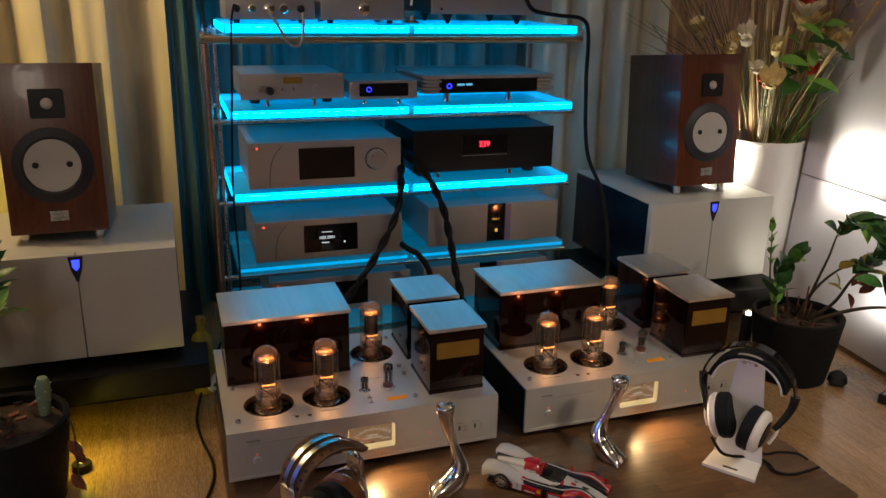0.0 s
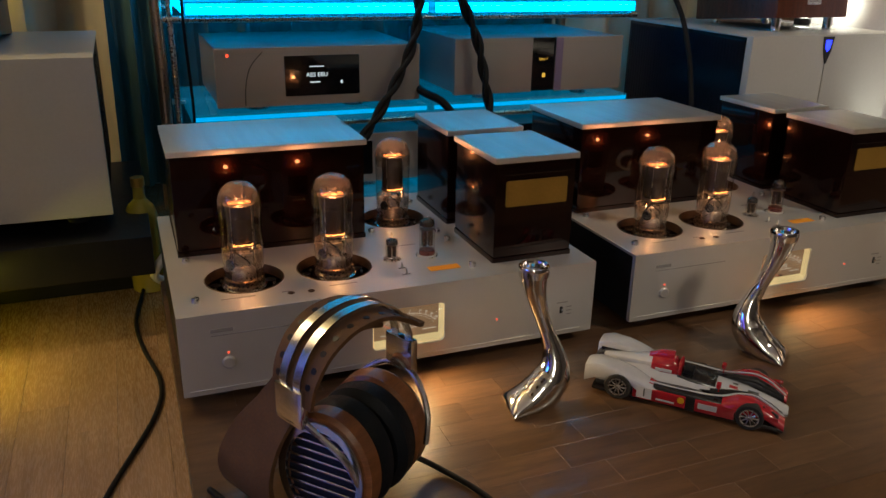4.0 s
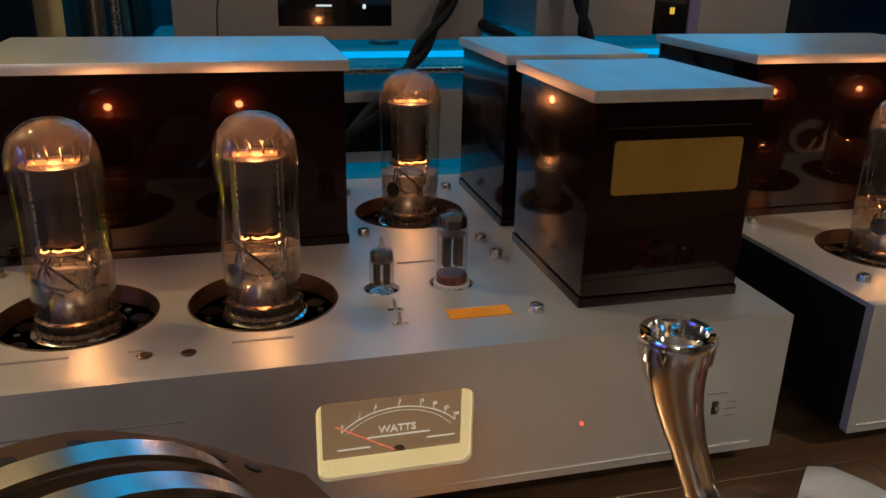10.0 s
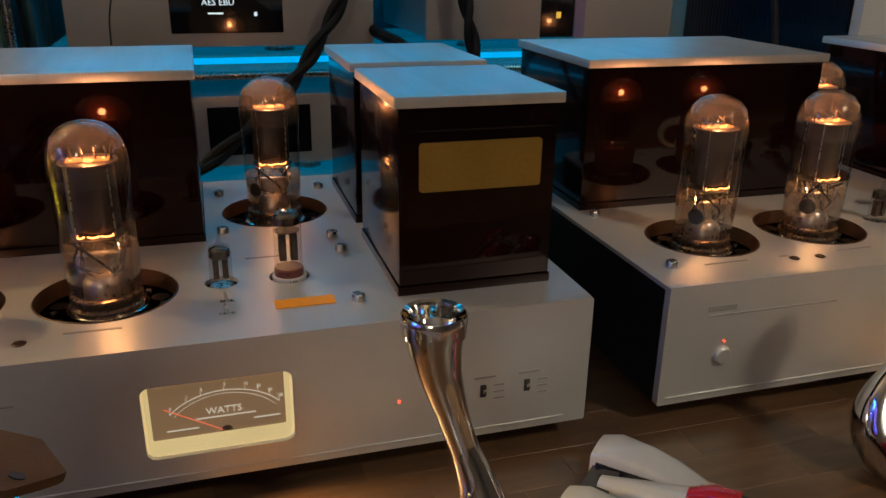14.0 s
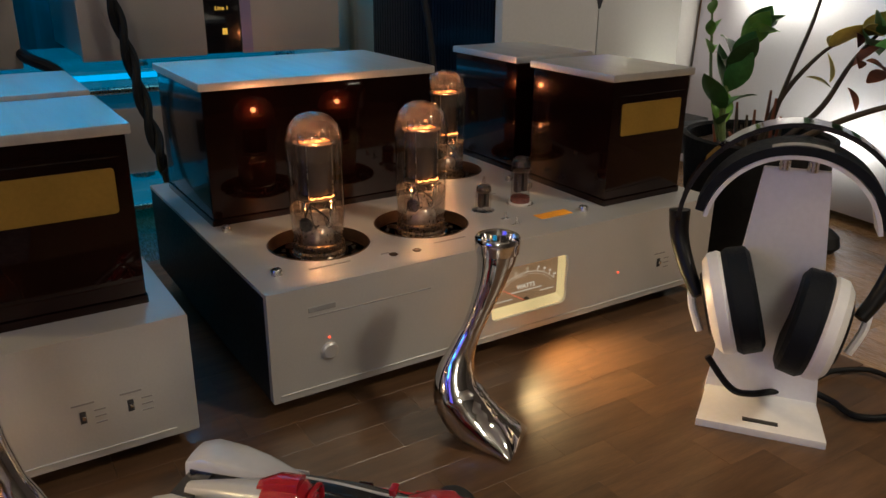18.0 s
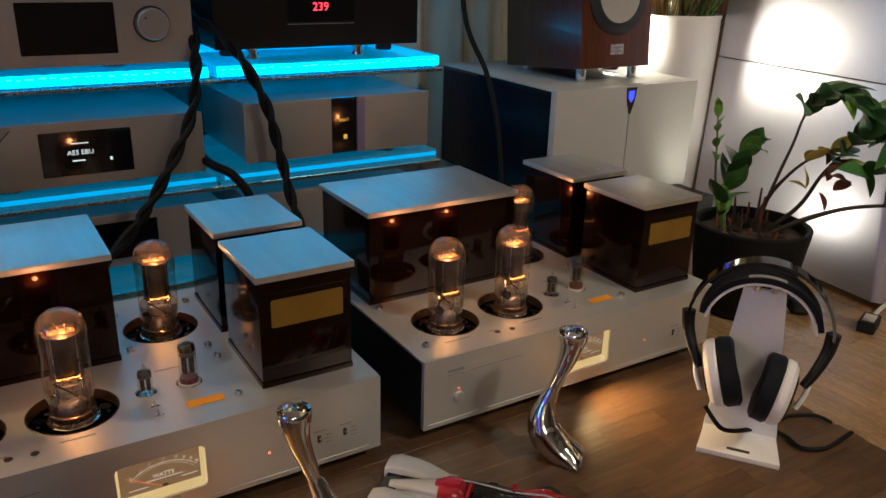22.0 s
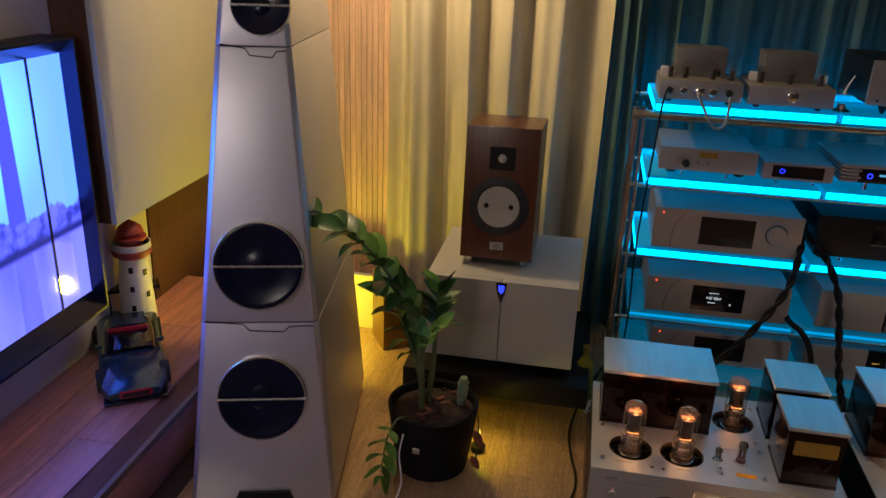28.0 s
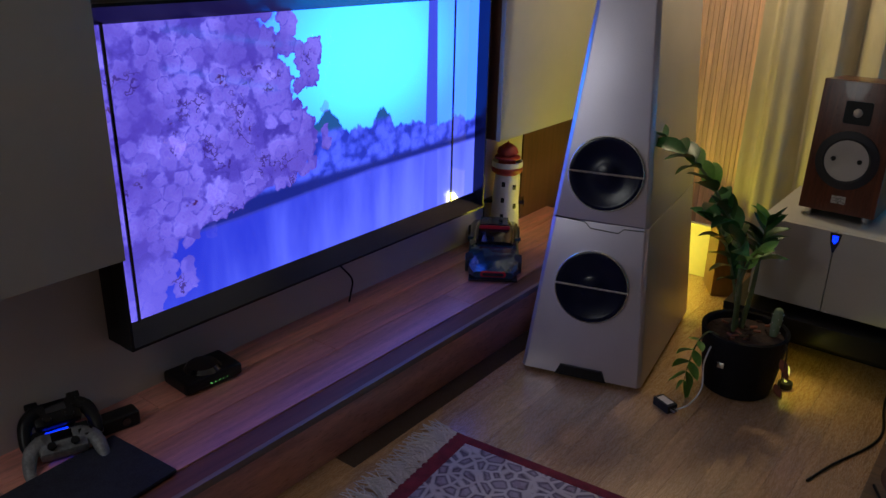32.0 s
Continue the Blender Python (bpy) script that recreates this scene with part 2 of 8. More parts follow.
MICA = mat("mica_disc", (0.11, 0.080, 0.058), 0.45, 0.0, 0.25, 60, 300, 0.1)
GETTER = mat("silver_getter", (0.46, 0.42, 0.39), 0.30, 0.85, 0.35, 90, 220, 0.10)
DARKGETTER = mat("dark_mirror_getter", (0.16, 0.15, 0.145), 0.12, 0.9, 0.4, 60, 160, 0.02)
REDBASE = mat("red_brown_base", (0.13, 0.035, 0.028), 0.3, 0.1, 0.2, 30, 200, 0.05)
GREYCOVER = mat("grey_cover", (0.24, 0.23, 0.23), 0.38, 0.5, 0.1, 12, 200, 0.04)
TUBEBASE = mat("brown_tube_base", (0.20, 0.135, 0.09), 0.28, 0.8, 0.25, 30, 260, 0.08)
SOCKET = mat("dark_socket", (0.095, 0.058, 0.038), 0.32, 0.5, 0.25, 30, 260, 0.08)
ORANGE = mat("orange_sticker", (1.0, 0.40, 0.02), 0.6, 0.0, 0.08, 40, 300, 0.02)
PAPER = mat("pale_label", (0.62, 0.58, 0.56), 0.6, 0.0, 0.06, 40, 300, 0.02)
INK = mat("dark_ink", (0.03, 0.03, 0.03), 0.6, 0.0, 0.1, 30, 200, 0.0)
PRINT = mat("faint_print", (0.30, 0.29, 0.28), 0.5, 0.0, 0.1, 30, 200, 0.0)
METERGLOW = glow("meter_face_lit", (0.55, 0.31, 0.15), 0.30, (0.2, 0.12, 0.08))
METEREDGE = glow("meter_bevel_lit", (1.0, 0.70, 0.30), 0.60, (0.5, 0.4, 0.25))
METERINK = glow("meter_print_lit", (1.0, 0.78, 0.58), 0.62)
NEEDLE = glow("meter_needle_lit", (1.0, 0.16, 0.07), 0.9)
REDLED = glow("red_led", (1.0, 0.08, 0.03), 1.8)
BLUELED = glow("blue_led", (0.02, 0.03, 1.0), 4.0)
DIGITS = glow("red_digits", (1.0, 0.03, 0.06), 4.0)
DISPLAYTEXT = glow("white_display_text", (0.72, 0.78, 0.80), 1.0)
YELLOWTEXT = glow("yellow_display_text", (1.0, 0.55, 0.06), 0.8)
GREENLED = glow("green_led", (0.35, 1.0, 0.15), 3.0)
LEATHER = mat("brown_leather", (0.115, 0.060, 0.026), 0.68, 0.0, 0.25, 16, 260, 0.2, spec=0.25)
DARKLEATHER = mat("black_leather", (0.007, 0.009, 0.013), 0.6, 0.0, 0.2, 16, 240, 0.2, spec=0.2)
CUPWOOD = mat("headphone_wood", (0.22, 0.085, 0.03), 0.32, 0.0, 0.3, 10, 120, 0.06, (1, 9, 1), coat=0.3)
SOIL = mat("potting_soil", (0.045, 0.026, 0.018), 0.95, 0.0, 0.5, 40, 220, 0.9)
POTBLACK = mat("black_pot", (0.007, 0.007, 0.008), 0.7, 0.0, 0.25, 20, 130, 0.6, spec=0.2)
LEAF = mat("glossy_leaf", (0.035, 0.115, 0.026), 0.42, 0.0, 0.35, 18, 120, 0.15, spread=0.35)
LEAFLIGHT = mat("young_leaf", (0.14, 0.30, 0.045), 0.45, 0.0, 0.25, 18, 120, 0.15, spread=0.25)
LEAFYELLOW = mat("yellowed_leaf", (0.42, 0.33, 0.06), 0.45, 0.0, 0.25, 18, 120, 0.15, spread=0.2)
LEAFBROWN = mat("withered_leaf", (0.20, 0.065, 0.035), 0.7, 0.0, 0.3, 30, 160, 0.3, spread=0.2)
STEM = mat("plant_stem", (0.10, 0.14, 0.05), 0.45, 0.0, 0.3, 30, 160, 0.2)
DARKSTEM = mat("dark_stem", (0.05, 0.035, 0.022), 0.6, 0.0, 0.3, 30, 160, 0.2)
CURTAIN = mat("cream_curtain_cloth", (0.56, 0.50, 0.38), 0.85, 0.0, 0.10, 5, 420, 0.35, (3, 3, 1))
# the rack's cyan light and the dimness behind it are put into this cloth's colour
TEALCURTAIN = mat("rack_lit_curtain_cloth", (0.050, 0.110, 0.115), 0.6, 0.0, 0.30, 6, 300, 0.3, (5, 5, 0.8))
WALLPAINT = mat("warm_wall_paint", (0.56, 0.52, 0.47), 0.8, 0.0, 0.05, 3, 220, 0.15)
# for the unseen south and east walls, kept dark to lower bounced light
DARKWALL = mat("low_bounce_wall", (0.15, 0.135, 0.12), 0.8, 0.0, 0.06, 3, 220, 0.15)
CEILINGPAINT = mat("ceiling_paint", (0.72, 0.70, 0.67), 0.85, 0.0, 0.04, 3, 220, 0.1)
FLOORBASE = mat("floor_underlay", (0.05, 0.03, 0.018), 0.8, 0.0, 0.2, 6, 120, 0.1)
FLOORWOOD = mat("oak_floor_strip", (0.41, 0.25, 0.125), 0.27, 0.0, 0.18, 5, 46, 0.06, (16, 1.3, 4), spread=0.10, coat=1.0)
FLOORWOOD.node_tree.nodes["Principled BSDF"].inputs["Coat Roughness"].default_value = 0.22
BOARDWOOD = mat("butcher_block", (0.108, 0.058, 0.028), 0.36, 0.0, 0.26, 6, 50, 0.08, (2, 16, 4), spread=0.20, coat=0.08)
BENCHWOOD = mat("mahogany_bench", (0.58, 0.25, 0.19), 0.30, 0.0, 0.30, 4, 40, 0.05, (14, 0.9, 6), spread=0.22, coat=1.0)
BENCHWOOD.node_tree.nodes["Principled BSDF"].inputs["Coat Roughness"].default_value = 0.32
BENCHWOOD.node_tree.nodes["Principled BSDF"].inputs["Coat IOR"].default_value = 1.7
PANELWOOD = mat("dark_panel_wood", (0.10, 0.045, 0.026), 0.35, 0.0, 0.25, 4, 50, 0.06, (12, 12, 0.9))
SLATWOOD = mat("slat_wood", (0.64, 0.42, 0.28), 0.45, 0.0, 0.22, 5, 60, 0.10, (10, 10, 0.8), spread=0.15)
RUGRED = mat("red_rug_pile", (0.16, 0.012, 0.022), 0.95, 0.0, 0.3, 30, 300, 0.8)
FRINGE = mat("cream_fringe", (0.50, 0.45, 0.42), 0.95, 0.0, 0.2, 30, 240, 0.5, spread=0.12)
CARWHITE = mat("car_white", (0.50, 0.51, 0.56), 0.22, 0.0, 0.05, 20, 120, 0.0, coat=0.7)
CARRED = mat("car_red", (0.36, 0.012, 0.022), 0.18, 0.0, 0.08, 20, 120, 0.0, coat=0.7)
CARBLACK = mat("car_black", (0.012, 0.012, 0.014), 0.22, 0.0, 0.1, 20, 120, 0.0, coat=0.5)
CARBLUE = mat("car_dark_blue", (0.022, 0.055, 0.085), 0.16, 0.4, 0.12, 20, 160, 0.0, coat=0.8)
TYRE = mat("tyre", (0.015, 0.015, 0.015), 0.8, 0.0, 0.15, 30, 200, 0.2)
YELLOW = mat("yellow_paint", (0.75, 0.42, 0.01), 0.4, 0.0, 0.08, 30, 200, 0.0)
CORD = mat("black_cord", (0.006, 0.006, 0.007), 0.6, 0.0, 0.2, 30, 300, 0.3, spec=0.2)
WHITECORD = mat("white_cord", (0.65, 0.64, 0.62), 0.4, 0.0, 0.06, 20, 200, 0.05)
BOTTLE = clear("yellow_bottle_glass", (0.75, 0.62, 0.10), 1.5, 0.03, 0.35)
LIGHTHOUSEWHITE = mat("lighthouse_white", (0.68, 0.65, 0.58), 0.6, 0.0, 0.12, 16, 140, 0.2)
LIGHTHOUSERED = mat("lighthouse_red", (0.30, 0.03, 0.02), 0.55, 0.0, 0.15, 16, 140, 0.2)
GOLDPETAL = mat("dried_gold_petal", (0.66, 0.50, 0.20), 0.6, 0.0, 0.25, 20, 120, 0.3, spread=0.2)
REDPETAL = mat("red_petal", (0.45, 0.02, 0.015), 0.6, 0.0, 0.25, 20, 120, 0.3, spread=0.2)
PALEPETAL = mat("pale_petal", (0.66, 0.58, 0.42), 0.6, 0.0, 0.2, 20, 120, 0.3, spread=0.15)
REED = mat("dried_reed", (0.36, 0.24, 0.10), 0.75, 0.0, 0.25, 20, 120, 0.3, spread=0.25)

# ---- mesh tools ----
def move(bm, m):
    bmesh.ops.transform(bm, matrix=m, verts=bm.verts)
    return bm


def merge(*bms):
    """Several shapes of one part put into one mesh."""
    out = bms[0]
    for b in bms[1:]:
        me = bpy.data.meshes.new("tmp")
        b.to_mesh(me)
        b.free()
        out.from_mesh(me)
        bpy.data.meshes.remove(me)
    return out


def box(x0, x1, y0, y1, z0, z1, bevel=0.0, seg=2):
    bm = bmesh.new()
    bmesh.ops.create_cube(bm, size=1, matrix=Matrix.Translation(((x0 + x1) / 2, (y0 + y1) / 2, (z0 + z1) / 2)) @ Matrix.Diagonal((x1 - x0, y1 - y0, z1 - z0, 1)))
    if bevel:
        bmesh.ops.bevel(bm, geom=bm.edges[:], offset=bevel, segments=seg, profile=0.7, affect="EDGES")
    return bm


def lathe(profile, seg=32, close=True):
    """A turned shape: profile of (radius, height) from bottom to top."""
    bm = bmesh.new()
    rings = []
    for r, z in profile:
        if r < 1e-6:
            rings.append([bm.verts.new((0, 0, z))])
        else:
            rings.append([bm.verts.new((r * math.cos(2 * math.pi * i / seg), r * math.sin(2 * math.pi * i / seg), z)) for i in range(seg)])
    for a, b in zip(rings, rings[1:]):
        for i in range(seg):
            j = (i + 1) % seg
            if len(a) == 1 and len(b) > 1:
                bm.faces.new((a[0], b[j], b[i]))
            elif len(b) == 1 and len(a) > 1:
                bm.faces.new((a[i], a[j], b[0]))
            elif len(a) > 1 and len(b) > 1:
                bm.faces.new((a[i], a[j], b[j], b[i]))
    if close:
        if len(rings[0]) > 1:
            bm.faces.new(list(reversed(rings[0])))
        if len(rings[-1]) > 1:
            bm.faces.new(rings[-1])
    return bm


def rod(r, z0, z1, seg=24, bevel=0.0):
    if bevel:
        return lathe([(r - bevel, z0), (r, z0 + bevel), (r, z1 - bevel), (r - bevel, z1)], seg)
    return lathe([(r, z0), (r, z1)], seg)


def rounded(points, n=40):
    """A smooth line through the points (Catmull-Rom)."""
    pts = [Vector(p) for p in points]
    out = []
    for k in range(n + 1):
        u = k / n * (len(pts) - 1)
        i = min(int(u), len(pts) - 2)
        f = u - i
        p0, p1, p2, p3 = pts[max(i - 1, 0)], pts[i], pts[i + 1], pts[min(i + 2, len(pts) - 1)]
        out.append(0.5 * ((2 * p1) + (p2 - p0) * f + (2 * p0 - 5 * p1 + 4 * p2 - p3) * f * f + (3 * p1 - p0 - 3 * p2 + p3) * f ** 3))
    return out


def sweep(points, radii, seg=12, flat=1.0, up=None, caps=True):
    """A tube along points; radii one or one for each point; flat squashes it along its second axis."""
    pts = [Vector(p) for p in points]
    if not hasattr(radii, "__len__"):
        radii = [radii] * len(pts)
    bm = bmesh.new()
    rings = []
    side = None
    for i, p in enumerate(pts):
        d = (pts[min(i + 1, len(pts) - 1)] - pts[max(i - 1, 0)]).normalized()
        if up is not None:
            side = d.cross(Vector(up)).normalized()
        elif side is None:
            side = d.orthogonal().normalized()
        else:
            side = (side - d * side.dot(d)).normalized()
        top = side.cross(d)
        rings.append([bm.verts.new(p + radii[i] * (math.cos(2 * math.pi * k / seg) * side + flat * math.sin(2 * math.pi * k / seg) * top)) for k in range(seg)])
    for a, b in zip(rings, rings[1:]):
        for k in range(seg):
            j = (k + 1) % seg
            bm.faces.new((a[k], a[j], b[j], b[k]))
    if caps:
        bm.faces.new(list(reversed(rings[0])))
        bm.faces.new(rings[-1])
    bmesh.ops.recalc_face_normals(bm, faces=bm.faces)
    return bm


def strip_along(points, width, thick, side):
    """A flat band of the given width and thickness along points; side: the way of its width."""
    pts = [Vector(p) for p in points]
    s = Vector(side).normalized()
    bm = bmesh.new()
    rings = []
    for i, p in enumerate(pts):
        d = (pts[min(i + 1, len(pts) - 1)] - pts[max(i - 1, 0)]).normalized()
        nrm = d.cross(s).normalized()
        w = width[i] if hasattr(width, "__len__") else width
        rings.append([bm.verts.new(p + a * s * w / 2 + b * nrm * thick / 2) for a, b in ((-1, -1), (1, -1), (1, 1), (-1, 1))])
    for a, b in zip(rings, rings[1:]):
        for k in range(4):
            j = (k + 1) % 4
            bm.faces.new((a[k], a[j], b[j], b[k]))
    bm.faces.new(list(reversed(rings[0])))
    bm.faces.new(rings[-1])
    bmesh.ops.recalc_face_normals(bm, faces=bm.faces)
    return bm


def prism(outline, y0, y1, bevel=0.0):
    """An outline of (x, z) carried from y0 to y1."""
    bm = bmesh.new()
    f = [bm.verts.new((x, y0, z)) for x, z in outline]
    g = [bm.verts.new((x, y1, z)) for x, z in outline]
    n = len(f)
    bm.faces.new(f)
    bm.faces.new(list(reversed(g)))
    for i in range(n):
        j = (i + 1) % n
        bm.faces.new((f[j], f[i], g[i], g[j]))
    bmesh.ops.recalc_face_normals(bm, faces=bm.faces)
    if bevel:
        bmesh.ops.bevel(bm, geom=bm.edges[:], offset=bevel, segments=2, profile=0.7, affect="EDGES")
    return bm


def round_rect(x0, x1, z0, z1, r, n=5):
    pts = []
    for cx, cz, a in ((x1 - r, z0 + r, -90), (x1 - r, z1 - r, 0), (x0 + r, z1 - r, 90), (x0 + r, z0 + r, 180)):
        for k in range(n + 1):
            b = radians(a + 90 * k / n)
            pts.append((cx + r * math.cos(b), cz + r * math.sin(b)))
    return pts


def ring_between(outer, inner, y0, y1):
    """A frame between two outlines of the same count; outer lies at y0, inner at y1."""
    bm = bmesh.new()
    a = [bm.verts.new((x, y0, z)) for x, z in outer]
    b = [bm.verts.new((x, y1, z)) for x, z in inner]
    n = len(a)
    for i in range(n):
        j = (i + 1) % n
        bm.faces.new((a[i], a[j], b[j], b[i]))
    bmesh.ops.recalc_face_normals(bm, faces=bm.faces)
    return bm


def lettering(text, size, depth=0.0004):
    """A mesh of the words, lying in x and z, facing -y, centred."""
    cu = bpy.data.curves.new("words", "FONT")
    cu.body, cu.size, cu.extrude, cu.align_x, cu.align_y, cu.resolution_u = text, size, depth, "CENTER", "CENTER", 2
    ob = new("words", cu)
    me = bpy.data.meshes.new_from_object(ob.evaluated_get(bpy.context.evaluated_depsgraph_get()))
    bm = bmesh.new()
    bm.from_mesh(me)
    bpy.data.objects.remove(ob)
    bpy.data.curves.remove(cu)
    bpy.data.meshes.remove(me)
    return move(bm, pose(0, 0, 0, 90))


def mesh_of(name, bm, material, smooth=35):
    me = bpy.data.meshes.new(name)
    bm.to_mesh(me)
    bm.free()
    me.materials.append(material)
    if smooth:
        me.shade_smooth()
        me.set_sharp_from_angle(angle=radians(smooth))
    return me


def thing(name, place, label, category, group="", turn=0.0, kind="", tilt=0.0):
    ob = new(name)
    ob.empty_display_size = 0.05
    ob.matrix_world = pose(*place, tilt, 0, turn)
    return tagged(ob, label, category, group, kind)


def part(name, bm, material, parent, label="", at=None):
    ob = new(name, bm if isinstance(bm, bpy.types.Mesh) else mesh_of(name, bm, material))
    ob.parent = parent
    if at is not None:
        ob.matrix_basis = at
    return tagged(ob, label)


def solid(name, bm, material, label, category="", kind="", group="", at=None):
    ob = new(name, mesh_of(name, bm, material))
    if at is not None:
        ob.matrix_world = at
    return tagged(ob, label, category, group, kind)

# ---- the room ----
X0, X1, Y0, Y1, ZC = -1.52, 2.95, -3.0, 2.85, 2.5
solid("ceiling", box(X0 - 0.1, X1 + 0.1, Y0 - 0.1, Y1 + 0.1, ZC, ZC + 0.1), CEILINGPAINT, "white painted flat ceiling", "ceiling", "structure")
solid("wall_north", box(X0 - 0.1, X1 + 0.1, Y1, Y1 + 0.1, -0.12, ZC), WALLPAINT, "warm painted wall behind the curtains", "wall", "structure")
solid("wall_south", box(X0 - 0.1, X1 + 0.1, Y0 - 0.1, Y0, -0.12, ZC), DARKWALL, "unseen wall darkened to cut bounced light", "wall", "structure")
solid("wall_west", box(X0 - 0.1, X0, Y0, Y1, -0.12, ZC), WALLPAINT, "warm painted wall behind the television", "wall", "structure")
solid("wall_east", box(X1, X1 + 0.1, Y0, Y1, -0.12, ZC), DARKWALL, "unseen wall darkened to cut bounced light", "wall", "structure")
FLOOR = solid("floor", box(X0 - 0.1, X1 + 0.1, Y0 - 0.1, Y1 + 0.1, -0.16, -0.061), FLOORBASE, "oak strip floor with a satin finish", "floor", "structure")

pendant = thing("pendant_lamp", PENDANT, "white pendant lamp hanging over the listening place", "lamp")
part("cord", rod(0.004, 0.10, ZC - PENDANT[2], 10), BLACK, pendant)
part("shade", lathe([(0.19, -0.03), (0.17, 0.04), (0.09, 0.11), (0.03, 0.13)], 32, False), WHITE, pendant)

# invented fixture for the added overhead spot, out of view
ceiling_spot = thing("ceiling_spot", FILL_SPOT, "unseen ceiling spot added to brighten amplifiers and floor", "lamp")
part("canopy", rod(0.04, 0.10, 0.14, 24, 0.003), STEEL, ceiling_spot)
part("housing", lathe([(0.045, -0.04), (0.045, 0.06), (0.030, 0.10)], 24, False), BLACK, ceiling_spot)

# ---- the two amplifiers ----
def big_tube(parent, x, y, z):
    t = part("power_tube", lathe([(0.0285, 0.004), (0.0290, 0.008), (0.0268, 0.010), (0.0280, 0.014), (0.0272, 0.017), (0.0240, 0.018), (0.0235, 0.010), (0.020, 0.004)], 32), TUBEBASE, parent, "tall glowing glass power tube", pose(x, y, z))
    part("glass_bulb", lathe([(0.0255, 0.014), (0.0276, 0.026), (0.0286, 0.050), (0.0286, 0.094), (0.0290, 0.104), (0.0297, 0.114), (0.0299, 0.122), (0.0289, 0.132), (0.0256, 0.1425), (0.0175, 0.1500), (0.009, 0.1535), (0, 0.1545)], 40, False), GLASS, t, "clear glass").visible_shadow = False
    part("collar_ring", lathe([(0.0285, 0.0), (0.0315, 0.001), (0.0315, 0.0045), (0.0285, 0.006)], 32), CHROME, t)
    wr = random.Random(5)
    leads = [sweep(rounded([(wr.uniform(-0.014, 0.014), wr.uniform(-0.010, 0.010), 0.030), (wr.uniform(-0.019, 0.019), wr.uniform(-0.019, 0.010), 0.046), (wr.uniform(-0.020, 0.020), wr.uniform(-0.020, 0.012), 0.064)], 8), wr.uniform(0.0005, 0.0011), 5) for _ in range(12)]
    part("lead_wires", merge(*leads), DARKGETTER, t, "tangle of dark lead wires")
    part("stem_press", merge(lathe([(0.017, 0.012), (0.0165, 0.026), (0.012, 0.032), (0, 0.033)], 24), box(-0.013, 0.013, -0.003, 0.003, 0.030, 0.050, 0.002)), GETTER, t, "silvered lower end")
    part("anode", move(lathe([(0.0165, 0.0685), (0.0182, 0.0705), (0.0182, 0.1205), (0.0165, 0.1223)], 36), Matrix.Diagonal((1.0, 0.80, 1, 1))), ANODE, t, "dark grey anode box")
    part("mica_spacer", rod(0.0215, 0.1225, 0.1237, 28), MICA, t)
    part("lower_mica", rod(0.0200, 0.0645, 0.0655, 28), MICA, t)
    wires = [move(rod(0.0006, 0.045, 0.125, 6), Matrix.Translation((px, py, 0))) for px, py in ((-0.014, 0.012), (0.014, 0.012), (-0.014, -0.012), (0.014, -0.012))]
    part("support_wires", merge(*wires), STEEL, t)
    low = [sweep(rounded([(a, -0.0150, 0.0678), (a + ln * 0.5, -0.0156, 0.0674 - dip), (a + ln, -0.0150, 0.0680)], 8), 0.0007, 6) for a, ln, dip in ((-0.0135, 0.0055, 0.0003), (-0.0060, 0.0085, 0.0006), (0.0035, 0.0095, 0.0002))]
    low += [sweep([(a, -0.0146, 0.0675), (a + 0.0005, -0.0152, 0.0695)], 0.0004, 5) for a in (-0.0130, 0.0120)]
    part("lower_filament", merge(*low), FILAMENTHOT, t, "white-hot filament ends")
    part("upper_filament", merge(*[box(a - 0.0009, a + 0.0011, -0.0150 + dy, -0.0138 + dy, 0.1246, 0.1246 + hh, 0.0003) for a, dy, hh in ((-0.0115, 0.010, 0.0010), (-0.001, 0.006, 0.0020), (0.0012, 0.005, 0.0024), (0.0034, 0.006, 0.0018), (0.0110, 0.014, 0.0012))]), FILAMENTHOT, t, "hot filament springs")
    # emissive slab, no filament: stands in for orange light on wires and mica
    part("glow_band", box(-0.015, 0.015, -0.0060, 0.0060, 0.1239, 0.1247), BANDGLOW, t, "orange glow")
    hooks = [move(rod(0.0007, 0.1235, 0.134, 6), Matrix.Translation((px, py, 0))) for px, py in ((-0.017, 0.0), (-0.006, 0.006), (0.006, -0.002), (0.017, 0.0))]
    hooks += [sweep(rounded([(px, 0.002, 0.1245), (px + 0.001, -0.003, 0.129), (px - 0.001, 0.004, 0.1330)], 8), 0.0006, 5) for px in (-0.012, -0.004, 0.005, 0.013)]
    part("spring_hooks", merge(*hooks), ANODE, t, "dark wire hooks over the anode")
    part("dome_haze", lathe([(0.0280, 0.108), (0.0288, 0.117), (0.0289, 0.123), (0.0279, 0.132), (0.0244, 0.1415), (0.0160, 0.1482), (0.008, 0.1515), (0, 0.1525)], 36, False), HAZE, t, "smoky inside of the dome").visible_shadow = False
    part("lower_haze", lathe([(0.0243, 0.016), (0.0266, 0.028), (0.0274, 0.046), (0.0275, 0.056)], 36, False), LOWHAZE, t, "silvered lower glass").visible_shadow = False
    part("getter_patch", move(rod(0.0078, -0.0006, 0.0006, 16), pose(-0.0195, -0.0145, 0.041, 90, 0, -53)), BLACK, t)


